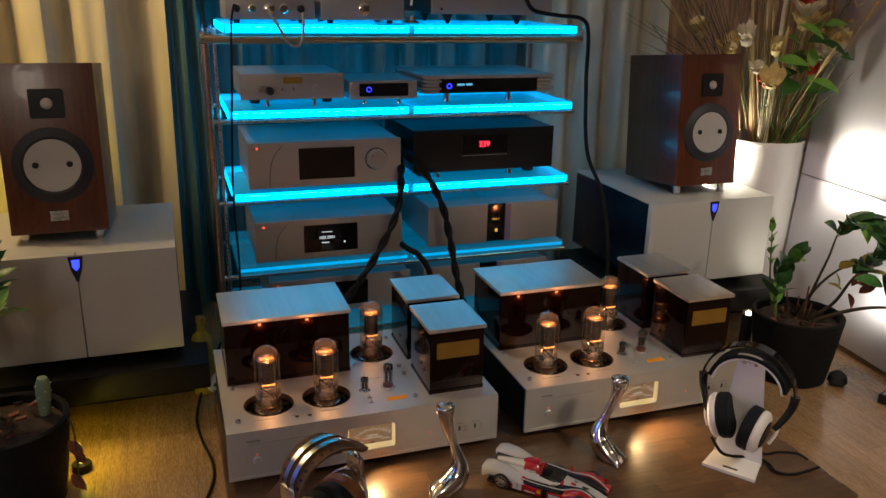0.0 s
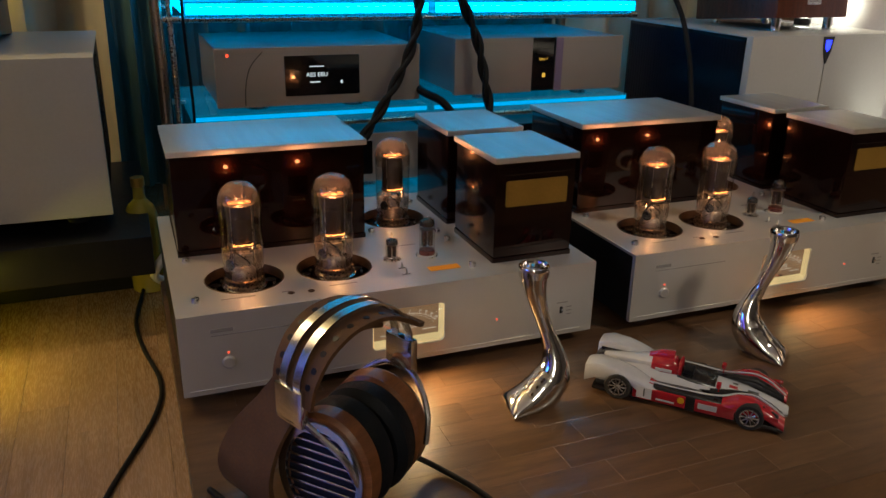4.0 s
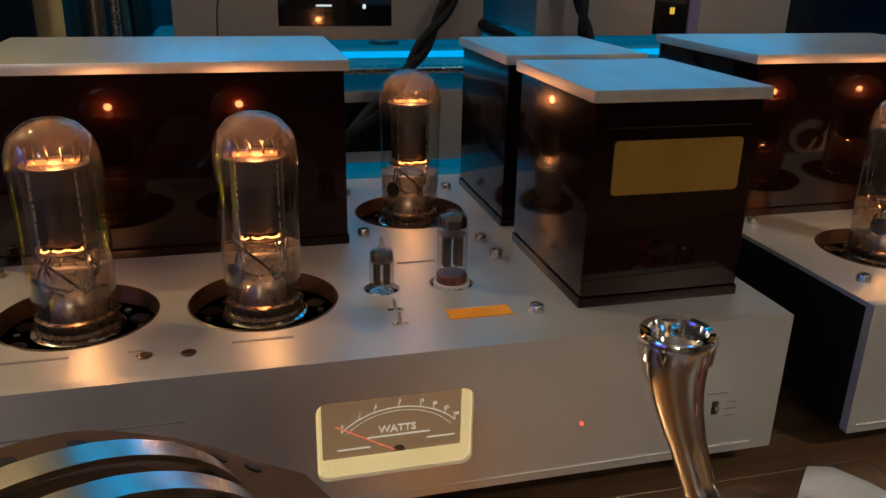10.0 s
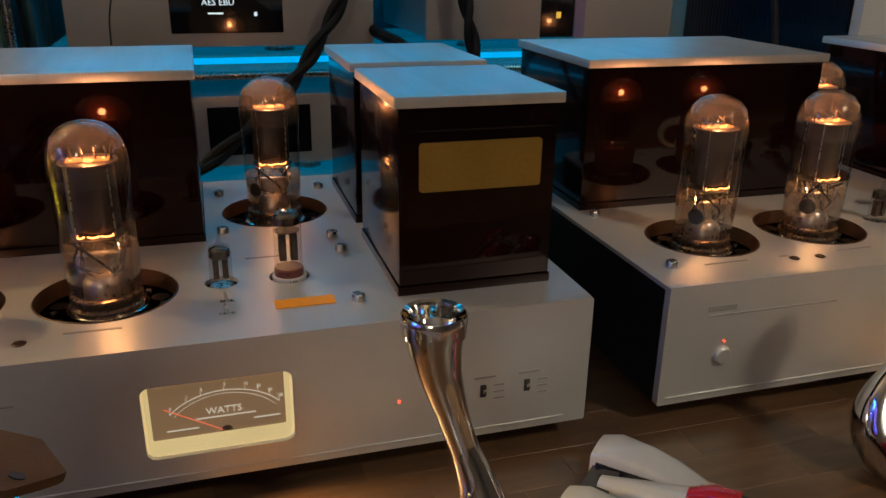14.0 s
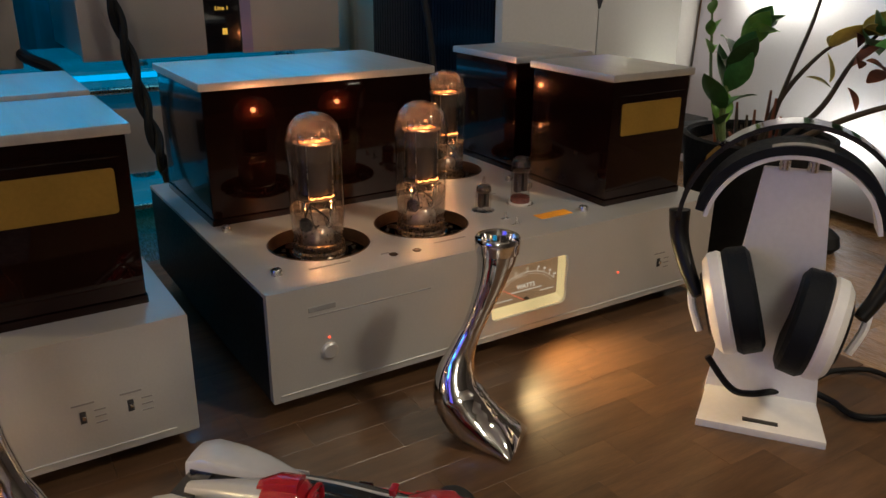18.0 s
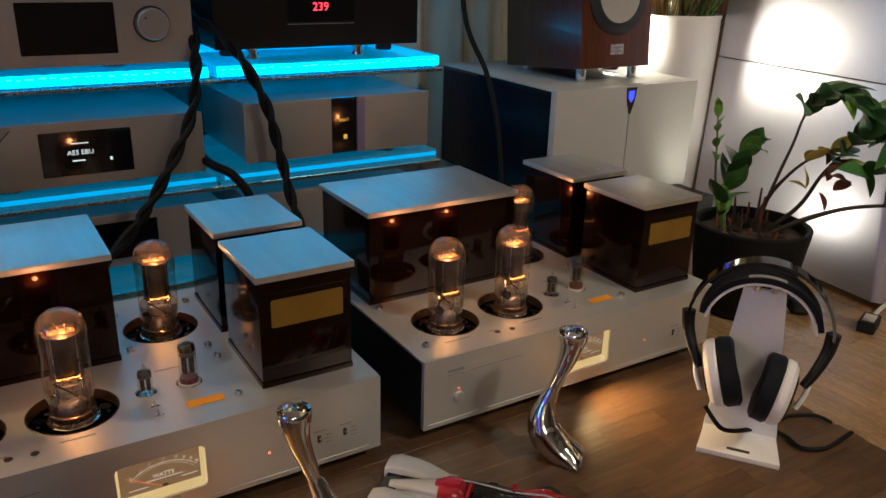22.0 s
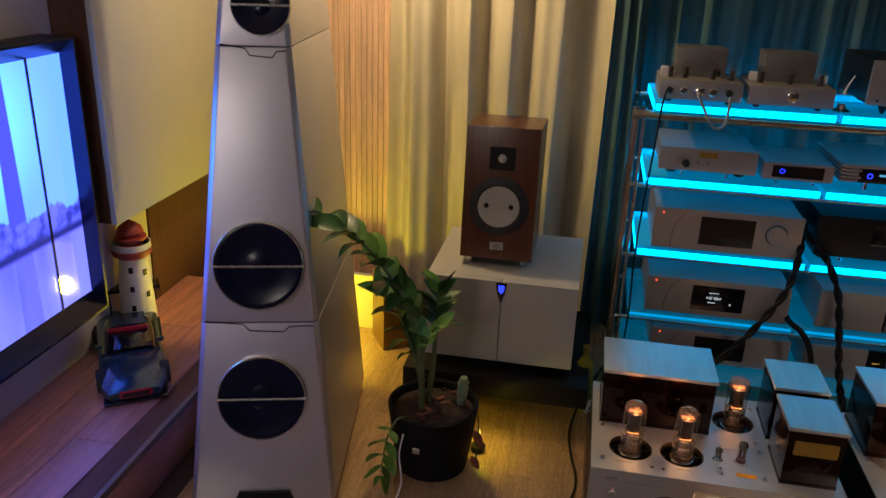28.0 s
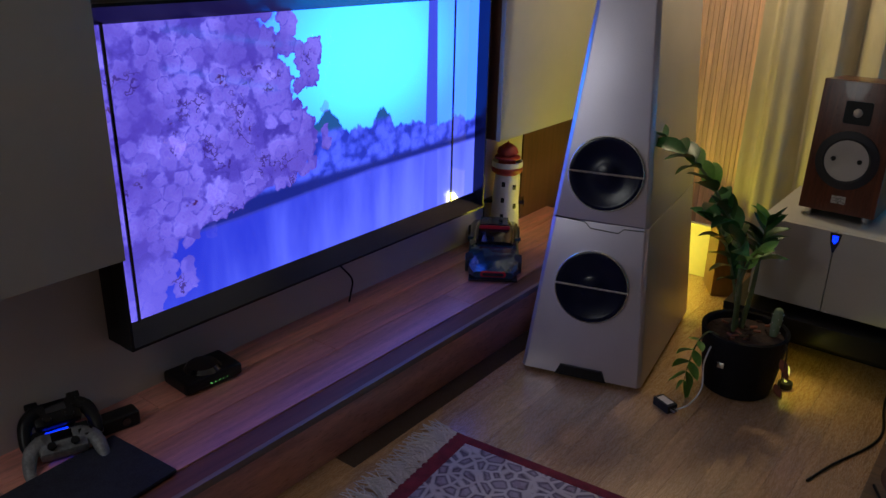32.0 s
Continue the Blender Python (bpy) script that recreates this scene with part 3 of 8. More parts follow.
def small_tube(parent, x, y, z, r, h, labelled):
    t = part("signal_tube", rod(r * 1.04, 0.0, 0.015 if labelled else 0.004, 24, 0.001), REDBASE if labelled else STEEL, parent, "small glass signal tube", pose(x, y, z))
    b = 0.015 if labelled else 0.004
    part("glass_bulb", lathe([(r, b), (r, h - r * 0.7), (r * 0.9, h - r * 0.3), (r * 0.55, h - 0.001), (0.0022, h), (0.0016, h + (0.001 if labelled else 0.007)), (0, h + (0.0015 if labelled else 0.009))], 24, False), GLASS, t).visible_shadow = False
    part("electrodes", merge(box(-r * 0.66, -r * 0.14, -r * 0.36, r * 0.36, b + 0.006, h * 0.68, 0.001), box(r * 0.14, r * 0.66, -r * 0.36, r * 0.36, b + 0.006, h * 0.68, 0.001)), ANODE, t, "dark grey plates")
    part("getter", lathe([(r * 0.93, h - r * 1.05), (r * 0.90, h - r * 0.5), (r * 0.5, h - 0.0025), (0, h - 0.002)], 24, False), DARKGETTER, t, "dark silvered top")
    part("mica_spacer", rod(r * 0.88, h * 0.71, h * 0.72, 20), MICA, t)
    if labelled:
        part("base_ring", lathe([(r * 1.22, 0.0), (r * 1.22, 0.0075), (r * 1.13, 0.008)], 28), PAPER, t, "white ring lettered V5")
        part("ring_lettering", move(lettering("V5", 0.0065), pose(0.002, -r * 1.22 - 0.0003, 0.004)), INK, t)


def transformer_case(parent, name, x0, x1, y0, y1, z0, z1, plaque):
    c = part(name, box(x0 + 0.004, x1 - 0.004, y0 + 0.004, y1 - 0.004, z0 + 0.008, z1 - 0.009, 0.0025), LACQUER, parent, "dark red-brown lacquered transformer case")
    part("plinth", box(x0 + 0.003, x1 - 0.003, y0 + 0.003, y1 - 0.003, z0, z0 + 0.008, 0.001), LACQUER, c)
    part("lid", box(x0, x1, y0, y1, z1 - 0.009, z1, 0.0018), LID, c, "brushed silver lid")
    if plaque:
        part("plaque", prism(round_rect(x0 + 0.020, x1 - 0.017, z1 - 0.075, z1 - 0.036, 0.003), y0 + 0.0025, y0 + 0.0045), BRASS, c, "gold metal plaque")
        part("groove", box(x0 + 0.016, x1 - 0.012, y0 + 0.0030, y0 + 0.0042, z1 - 0.0275, z1 - 0.0265), BLACKGLOSS, c)


def plate_with_holes(x0, x1, y0, y1, z0, z1, holes):
    """A top plate with round openings, cut by a boolean."""
    base = new("cut_base", mesh_of("cut_base", box(x0, x1, y0, y1, z0, z1), SILVER, 0))
    bm = None
    for x, y, r in holes:
        b = move(rod(r, z0 - 0.05, z1 + 0.05, 48), Matrix.Translation((x, y, 0)))
        bm = b if bm is None else merge(bm, b)
    cutter = new("cut_tool", mesh_of("cut_tool", bm, SILVER, 0))
    mod = base.modifiers.new("cut", "BOOLEAN")
    mod.object, mod.solver = cutter, "EXACT"
    bpy.context.view_layer.update()
    me = bpy.data.meshes.new_from_object(base.evaluated_get(bpy.context.evaluated_depsgraph_get()))
    out = bmesh.new()
    out.from_mesh(me)
    for ob in (base, cutter):
        bpy.data.objects.remove(ob)
    bpy.data.meshes.remove(me)
    return out


W, D, HB, HT = 0.606, 0.425, 0.021, 0.134      # chassis width, depth, underside and top over the board
TUBES = ((0.100, 0.107), (0.229, 0.108), (0.380, 0.296))
SMALL = ((0.318, 0.110, 0.0095, 0.040, False), (0.374, 0.110, 0.0118, 0.066, True))


def amplifier(place):
    a = thing("tube_amplifier", place, "silver tube monoblock amplifier with three glowing power tubes", "amplifier", "pair of tube amplifiers")
    holes = [(x, y, 0.055) for x, y in TUBES] + [(x, y, r * 1.45) for x, y, r, h, s in SMALL]
    part("top_plate", plate_with_holes(0.0, W, 0.008, D, HT - 0.004, HT, holes), SILVER, a, "satin silver top plate with round openings")
    for x0, x1, y0, y1 in ((0.0, 0.004, 0.008, D), (W - 0.004, W, 0.008, D), (0.0, W, D - 0.004, D)):
        part("side_panel", box(x0 + 0.0005, x1 - 0.0005, y0, y1 - 0.0005, HB, HT - 0.004), BLACK, a, "black side panel")
    part("bottom_panel", box(0.004, W - 0.004, 0.009, D - 0.005, HB, HB + 0.004), BLACK, a)
    mx0, mx1, mz0, mz1 = 0.2545, 0.3615, HB + 0.023, HT - 0.030
    outer = round_rect(0.0, W, HB, HT + 0.0005, 0.0015, 3)
    hole = round_rect(mx0, mx1, mz0, mz1, 0.007, 3)
    front = merge(ring_between(outer, hole, 0.0, 0.0), ring_between(outer, outer, 0.0, 0.008), ring_between(hole, hole, 0.0, 0.008))
    fp = part("front_panel", front, SILVER, a, "satin silver front panel")
    part("lower_lip", box(0.008, W - 0.02, -0.0012, 0.0004, HB + 0.006, HB + 0.0075, 0.0004), SILVER, fp)
    for x, y in ((0.05, 0.05), (W - 0.05, 0.05), (0.05, D - 0.05), (W - 0.05, D - 0.05)):
        part("foot", move(lathe([(0.020, 0), (0.024, 0.003), (0.024, HB)], 28), Matrix.Translation((x, y, 0))), RUBBER, a)
    # the lit meter
    m = part("power_meter", box(mx0 - 0.004, mx1 + 0.004, 0.0135, 0.016, mz0 - 0.004, mz1 + 0.004), METERGLOW, a, "lit amber power meter reading watts")
    inner = round_rect(mx0 + 0.0045, mx1 - 0.0055, mz0 + 0.0090, mz1 - 0.0012, 0.001, 3)
    part("bevel", ring_between(round_rect(mx0, mx1, mz0, mz1, 0.007, 3), inner, 0.004, 0.0115), METEREDGE, m, "glowing bevelled surround")
    cx, cz = (mx0 + mx1) / 2 + 0.004, mz0 + 0.0065
    arc = [(cx + 0.060 * math.sin(radians(d)) * 0.82, 0.0125, cz + 0.060 * math.cos(radians(d)) * 0.62) for d in range(-54, 55, 4)]
    part("scale_arc", sweep(arc, 0.00035, 6), METERINK, m)
    part("lower_arc", sweep([(cx + (px - cx) * 0.93, 0.0125, pz - 0.0026) for px, py, pz in arc], 0.0002, 6), METERINK, m)
    for d, s in ((-54, "0"), (-34, "1"), (-20, "2"), (0, "5"), (18, "10"), (30, "20"), (42, "50"), (54, "100")):
        px, pz = cx + 0.0492 * math.sin(radians(d)), cz + 0.0372 * math.cos(radians(d))
        part("tick", box(px - 0.00025, px + 0.00025, 0.0122, 0.0128, pz, pz + 0.0032), METERINK, m)
        part("numeral", move(lettering(s, 0.0032), pose(px + 0.0008, 0.0125, pz + 0.0048)), METERINK, m)
    part("meter_words", move(lettering("WATTS", 0.0078), pose(cx - 0.001, 0.0125, cz + 0.0205)), METERINK, m)
    for bx0, bx1, bz in ((-0.022, 0.022, 0.0148), (-0.043, -0.020, 0.0075), (0.020, 0.040, 0.0095)):
        part("print_bar", box(cx + bx0, cx + bx1, 0.0124, 0.0127, cz + bz, cz + bz + 0.0011), METERINK, m)
    part("needle", sweep([(cx - 0.002, 0.0122, cz + 0.003), (cx - 0.044, 0.0122, cz + 0.0275)], 0.0004, 6), NEEDLE, m, "red needle at zero")
    part("pivot", move(rod(0.0042, -0.0004, 0.0006, 20), pose(cx, 0.0126, cz + 0.0025, 90)), MICA, m)
    part("meter_window", box(mx0 + 0.002, mx1 - 0.002, 0.002, 0.0023, mz0 + 0.002, mz1 - 0.002), PANE, m, "clear meter glass").visible_shadow = False
    # front controls and lettering
    part("power_button", move(lathe([(0.0088, 0), (0.0086, 0.003), (0.0070, 0.0042), (0, 0.0044)], 28), pose(0.060, 0.0005, HB + 0.043, 90)), SILVER, fp, "round push button")
    part("power_led", move(rod(0.0012, -0.0005, 0.001, 10), pose(0.060, -0.0004, HB + 0.057, 90)), REDLED, fp)
    part("status_led", move(rod(0.0013, -0.0005, 0.001, 10), pose(0.443, -0.0004, HB + 0.043, 90)), REDLED, fp)
    part("badge_bar", merge(box(0.040, 0.068, -0.0006, 0.0002, HB + 0.087, HB + 0.092), box(0.040, 0.175, -0.0005, 0.0002, HB + 0.082, HB + 0.0832)), PRINT, fp, "faint printed badge")
    for x in (0.513, 0.551):
        part("toggle_slot", box(x - 0.0025, x + 0.0025, -0.0008, 0.0004, HB + 0.036, HB + 0.047, 0.0003), INK, fp, "black slot")
        part("toggle_lever", box(x - 0.0010, x + 0.0018, -0.0035, 0.0, HB + 0.040, HB + 0.044, 0.0005), CHROME, fp)
        for k in range(3):
            part("print_bar", box(x + 0.009, x + 0.018, -0.0005, 0.0002, HB + 0.033 + 0.006 * k, HB + 0.0342 + 0.006 * k), PRINT, fp)
        part("print_bar", box(x - 0.008, x + 0.010, -0.0005, 0.0002, HB + 0.053, HB + 0.0545), PRINT, fp)
    # the top: tubes, sockets, screws, cases
    for x, y in TUBES:
        s = part("tube_socket", move(rod(0.058, HT - 0.020, HT - 0.014, 40), Matrix.Translation((x, y, 0))), SOCKET, a, "dark recessed socket ring")
        part("rim", move(lathe([(0.0545, HT - 0.014), (0.0558, HT - 0.0005), (0.0538, HT + 0.0008), (0.0532, HT - 0.014)], 48), Matrix.Translation((x, y, 0))), SOCKET, s)
        for k in range(8):
            q = radians(22 + 45 * k)
            part("vent", move(rod(0.0075, HT - 0.0138, HT - 0.0132, 18), Matrix.Translation((x + 0.042 * math.cos(q), y + 0.042 * math.sin(q), 0))), BLACKGLOSS, s)
            part("screw", move(rod(0.0026, HT - 0.0138, HT - 0.0115, 10), Matrix.Translation((x + 0.041 * math.cos(q + 0.4), y + 0.041 * math.sin(q + 0.4), 0))), STEEL, s)
        big_tube(a, x, y, HT - 0.0135)
    for x, y, r, h, lab in SMALL:
        part("tube_socket", move(rod(r * 1.42, HT - 0.012, HT - 0.007, 24), Matrix.Translation((x, y, 0))), SOCKET, a)
        small_tube(a, x, y, HT - 0.006, r, h, lab)
    for x, y in ((0.028, 0.045), (0.028, 0.195), (0.421, 0.045), (0.324, 0.236), (0.437, 0.370), (0.425, 0.200), (0.427, 0.160), (0.325, 0.365)):
        part("cap_screw", merge(move(lathe([(0.0055, HT - 0.001), (0.0055, HT + 0.005), (0.0048, HT + 0.006), (0.003, HT + 0.006), (0.003, HT + 0.003), (0, HT + 0.003)], 16), Matrix.Translation((x, y, 0)))), STEEL, a)
    for x, y in ((0.151, 0.034), (0.178, 0.032)):
        part("trim_hole", move(lathe([(0.0035, HT - 0.001), (0.0050, HT + 0.0006), (0.0036, HT + 0.0012), (0.0030, HT + 0.0006), (0, HT + 0.0004)], 16), Matrix.Translation((x, y, 0))), SOCKET, a)
    for x, y in ((0.321, 0.069), (0.320, 0.046)):
        part("toggle_switch", merge(box(x - 0.006, x + 0.006, y - 0.0015, y + 0.0015, HT - 0.0005, HT + 0.0008), sweep([(x, y, HT), (x - 0.002, y - 0.003, HT + 0.010)], [0.0016, 0.0012], 8)), STEEL, a)
    part("sticker", box(0.356, 0.403, 0.044, 0.060, HT + 0.0002, HT + 0.0008), ORANGE, a, "orange paper sticker")
    for x0, x1, y in ((0.205, 0.245, 0.040), (0.060, 0.105, 0.040), (0.140, 0.150, 0.040), (0.340, 0.372, 0.158)):
        part("print_bar", box(x0, x1, y, y + 0.0025, HT, HT + 0.0003), PRINT, a)
    transformer_case(a, "power_transformer", 0.016, 0.311, 0.211, 0.405, HT, HT + 0.161, False)
    transformer_case(a, "output_transformer", 0.450, 0.588, 0.040, 0.197, HT, HT + 0.161, True)
    transformer_case(a, "choke_case", 0.452, 0.590, 0.229, 0.386, HT, HT + 0.161, False)
    return a


BOARD = 0.005
amplifier_a = amplifier((0.054, 1.497, BOARD))
copy_thing(amplifier_a, pose(0.731, 1.497, BOARD))

# ---- the rack ----
rack = thing("equipment_rack", (0.10, 2.20, 0.0), "open metal equipment rack with cyan-lit acrylic shelves", "rack")
part("front_post", rod(0.011, -0.058, 0.905, 20), WARM_METAL, rack, "", pose(0.0, 0.03, 0))
part("front_post", rod(0.006, -0.058, 0.905, 16), STEEL, rack, "", pose(0.024, 0.03, 0))
part("back_post", rod(0.011, -0.058, 0.905, 20), WARM_METAL, rack, "", pose(0.0, 0.40, 0))
part("back_post", rod(0.014, -0.058, 0.905, 20), WARM_METAL, rack, "", pose(1.10, 0.40, 0))
part("top_bar", sweep([(-0.012, 0.02, 0.885), (1.10, 0.02, 0.885)], 0.012, 16), WARM_METAL, rack, "round metal top bar")
part("top_bar", sweep([(-0.012, 0.40, 0.885), (1.11, 0.40, 0.885)], 0.010, 16), WARM_METAL, rack)
for x in (-0.004, 1.085):
    part("end_cap", rod(0.012, 0.897, 0.925, 20, 0.003), PANE, rack, "clear knob", pose(x + 0.012, 0.025, 0))
for z, lit in ((0.900, True), (0.675, True), (0.445, True), (0.226, False), (0.028, False)):
    for x0, x1 in ((0.050, 0.555), (0.565, 1.078)):
        s = part("shelf", box(x0, x1, 0.010, 0.385, z, z + 0.025, 0.003), ACRYLIC if lit else ACRYLICDIM, rack, "edge-lit acrylic shelf" if lit else "clear acrylic shelf with a faint painted-in cyan glow")
        if z == 0.226:
            part("led_strip", box(x0 + 0.004, x1 - 0.004, 0.0085, 0.0095, z + 0.012, z + 0.021), LEDDIM, s, "dim cyan light strip")
        if lit:
            part("led_strip", box(x0 + 0.004, x1 - 0.004, 0.0085, 0.0095, z + 0.003, z + 0.022), LED, s, "cyan light strip")
            part("side_strip", box(x0 - 0.0025, x0 - 0.0015, 0.015, 0.38, z + 0.003, z + 0.022) if x0 < 0.3 else box(x1 + 0.0015, x1 + 0.0025, 0.015, 0.38, z + 0.003, z + 0.022), LED, s, "cyan light strip")
            # unseen strip added behind the units to brighten the curtain in cyan
            part("back_strip", box(x0 + 0.004, x1 - 0.004, 0.3865, 0.3875, z + 0.003, z + 0.022), LEDFILL, s, "cyan light strip")
            pts = []
            lr = random.Random(int(z * 1000 + x0 * 100))
            xx = x0 + 0.010
            while xx < x1 - 0.014:
                ln = lr.choice((0.006, 0.008, 0.012, 0.016))
                lift = lr.uniform(-0.001, 0.001)
                pts.append(box(xx, xx + ln, 0.0074, 0.0082, z + 0.0140 + lift, z + 0.0180 + lift))
                if lr.random() < 0.6:
                    pts.append(box(xx, xx + ln * 0.7, 0.0074, 0.0082, z + 0.0060, z + 0.0085))
                xx += ln + lr.choice((0.003, 0.005, 0.012))
            for jx in np.arange(x0 + 0.06, x1 - 0.03, 0.083):
                part("tape_joint", box(jx, jx + 0.0022, 0.0068, 0.0080, z + 0.003, z + 0.022), ACRYLICDIM, s, "dull joint between tape lengths")
            part("led_tape", merge(*pts), LEDHOT, s, "rows of bright points")["kind"] = "stuff"
    part("rail", sweep([(0.0, 0.03, z - 0.008), (1.095, 0.03, z - 0.008)], 0.007, 12), STEEL, rack, "shelf rail")
    part("rail", sweep([(0.0, 0.37, z - 0.008), (1.095, 0.37, z - 0.008)], 0.007, 12), STEEL, rack)


def cone_feet(parent, x0, x1, y0, y1, z, h, r=0.011, material=None):
    for x in (x0, x1):
        for y in (y0, y1):
            part("foot", lathe([(r * 0.7, 0), (r, 0.002), (r * 0.85, h * 0.5), (r, h)], 20), material or CHROME, parent, "", pose(x, y, z))


SH = {1: 0.9255, 2: 0.7005, 3: 0.4705, 4: 0.2510, 5: 0.0535}   # shelf tops


def streamer(place, w, h, d, knob, lit, z0=0.018):
    u = thing("hifi_component", place, "silver hi-fi unit with a curved cut line and black display", "hi-fi unit", "silver units on the rack")
    part("body", box(0.004, w - 0.004, 0.012, d, z0 + 0.002, z0 + h - 0.002, 0.002), UNITSILVER, u)
    f = part("front_panel", box(0, w, 0, 0.012, z0, z0 + h, 0.003), UNITSILVER, u)
    arc = rounded([(w * 0.22, -0.0003, z0 + h * 0.93), (w * 0.16, -0.0003, z0 + h * 0.68), (w * 0.135, -0.0003, z0 + h * 0.36), (w * 0.13, -0.0003, z0 + h * 0.04)], 20)
    part("cut_line", sweep(arc, 0.0013, 6), INK, f, "curved groove")
    part("end_plate", prism([(0.002, z0 + h * 0.985)] + [(0.002, z0 + h * 0.02)] + [(p.x - 0.001, p.z) for p in reversed(arc)] + [(w * 0.235, z0 + h * 0.985)], -0.0016, 0.0), UNITSILVER, f, "raised plate beside the curved groove")
    dx0, dx1 = w * 0.320, w * 0.685
    part("display", prism(round_rect(dx0, dx1, z0 + h * 0.165, z0 + h * 0.85, 0.002), -0.0012, 0.001), BLACKGLOSS, f, "black display window")
    if lit:
        part("display_words", move(lettering("AES EBU", 0.0125), pose((dx0 + dx1) / 2 - 0.012, -0.0016, z0 + h * 0.52)), DISPLAYTEXT, f, "lit display words")
        part("display_bar", box(dx0 + w * 0.12, dx0 + w * 0.19, -0.0018, -0.0012, z0 + h * 0.655, z0 + h * 0.670), DISPLAYTEXT, f)
        part("display_bar", box(dx0 + w * 0.12, dx0 + w * 0.17, -0.0018, -0.0012, z0 + h * 0.385, z0 + h * 0.405), DISPLAYTEXT, f)
        part("display_dot", box(dx0 + w * 0.27, dx0 + w * 0.28, -0.0018, -0.0012, z0 + h * 0.36, z0 + h * 0.41), DISPLAYTEXT, f)
    part("badge", box(w * 0.035, w * 0.05, -0.0024, 0.0005, z0 + h * 0.86, z0 + h * 0.90), PRINT, f)
    part("standby_led", box(w * 0.054, w * 0.066, -0.0026, 0.0005, z0 + h * 0.855, z0 + h * 0.905), REDLED, f)
    if knob:
        k = part("volume_knob", move(lathe([(0.0285, 0), (0.0285, 0.016), (0.026, 0.0185), (0.018, 0.019), (0, 0.0172)], 40), pose(w * 0.83, 0.0005, z0 + h * 0.55, 90)), UNITSILVER, f, "large round volume knob")
        part("knob_ring", move(lathe([(0.0325, 0), (0.0325, 0.0012), (0.0290, 0.0012), (0.0290, 0)], 40), pose(w * 0.83, 0.0002, z0 + h * 0.55, 90)), INK, k, "dark ring round the knob")
        part("notch", move(rod(0.002, 0.0185, 0.0200, 10), pose(w * 0.83 - 0.014, 0.0, z0 + h * 0.55 + 0.012, 90)), INK, k)
    cone_feet(u, w * 0.2, w * 0.68, 0.05, d - 0.05, 0, z0, 0.024, STEEL)
    return u


streamer((0.191, 2.207, SH[3]), 0.437, 0.130, 0.33, True, False, 0.009)
streamer((0.198, 2.205, SH[4]), 0.434, 0.120, 0.33, False, True, 0.012)
low_unit = streamer((0.236, 2.250, SH[5]), 0.437, 0.112, 0.33, False, False)


def preamp(place, w, h, d, z0=0.018):
    u = thing("preamplifier", place, "silver two-panel preamplifier with a black centre display", "hi-fi unit", "two-panel preamplifiers")
    part("body", box(0.006, w - 0.006, 0.014, d, z0 + 0.002, z0 + h - 0.002, 0.002), UNITSILVER, u)
    part("left_panel", box(0, w * 0.445, 0, 0.016, z0, z0 + h, 0.003), UNITSILVER, u)
    part("right_panel", box(w * 0.585, w, 0, 0.016, z0, z0 + h, 0.003), UNITSILVER, u)
    c = part("display", box(w * 0.445, w * 0.585, 0.004, 0.014, z0 + 0.002, z0 + h - 0.002), BLACKGLOSS, u, "black display strip")
    part("display_words", move(lettering("Line 1", 0.0095), pose(w * 0.515, 0.0036, z0 + h * 0.60)), YELLOWTEXT, c, "yellow lit words")
    part("display_icon", merge(box(w * 0.512, w * 0.520, 0.003, 0.0042, z0 + h * 0.26, z0 + h * 0.34), box(w * 0.522, w * 0.530, 0.003, 0.0042, z0 + h * 0.26, z0 + h * 0.34)), YELLOWTEXT, c)
    part("panel_edge", box(w * 0.5835, w * 0.625, -0.0012, 0.0, z0 + 0.002, z0 + h - 0.002), mat("violet_grey_edge", (0.26, 0.22, 0.40), 0.35, 0.4, 0.05, 8, 120, 0.0) if "violet_grey_edge" not in bpy.data.materials else bpy.data.materials["violet_grey_edge"], u, "violet-grey inner edge")
    cone_feet(u, w * 0.2, w * 0.8, 0.05, d - 0.05, 0, z0, 0.02, STEEL)
    return u


preamp((0.715, 2.205, SH[4]), 0.434, 0.124, 0.33, 0.016)
preamp((0.716, 2.250, SH[5]), 0.428, 0.112, 0.33)

cd = thing("disc_player", (0.672, 2.222, SH[3]), "black disc player with red digits on its display", "hi-fi unit")
part("body", box(0, 0.455, 0.010, 0.34, 0.028, 0.152, 0.002), BLACK, cd)
f = part("front_panel", box(0, 0.455, 0, 0.010, 0.026, 0.154, 0.003), BLACK, cd)
part("display", box(0.152, 0.300, -0.001, 0.001, 0.078, 0.134), BLACKGLOSS, f)
part("digits", move(lettering("239", 0.024), pose(0.224, -0.0015, 0.106) @ Matrix.Shear("XZ", 4, (0.15, 0))), DIGITS, f, "red lit digits")
part("tray_line", box(0.152, 0.300, -0.0008, 0.0005, 0.072, 0.0735), PRINT, f)
cone_feet(cd, 0.09, 0.33, 0.05, 0.29, 0, 0.028, 0.013)
for x in (0.035, 0.385):
    part("rubber_foot", rod(0.018, 0.012, 0.028, 20, 0.002), RUBBER, cd, "", pose(x, 0.03, 0))

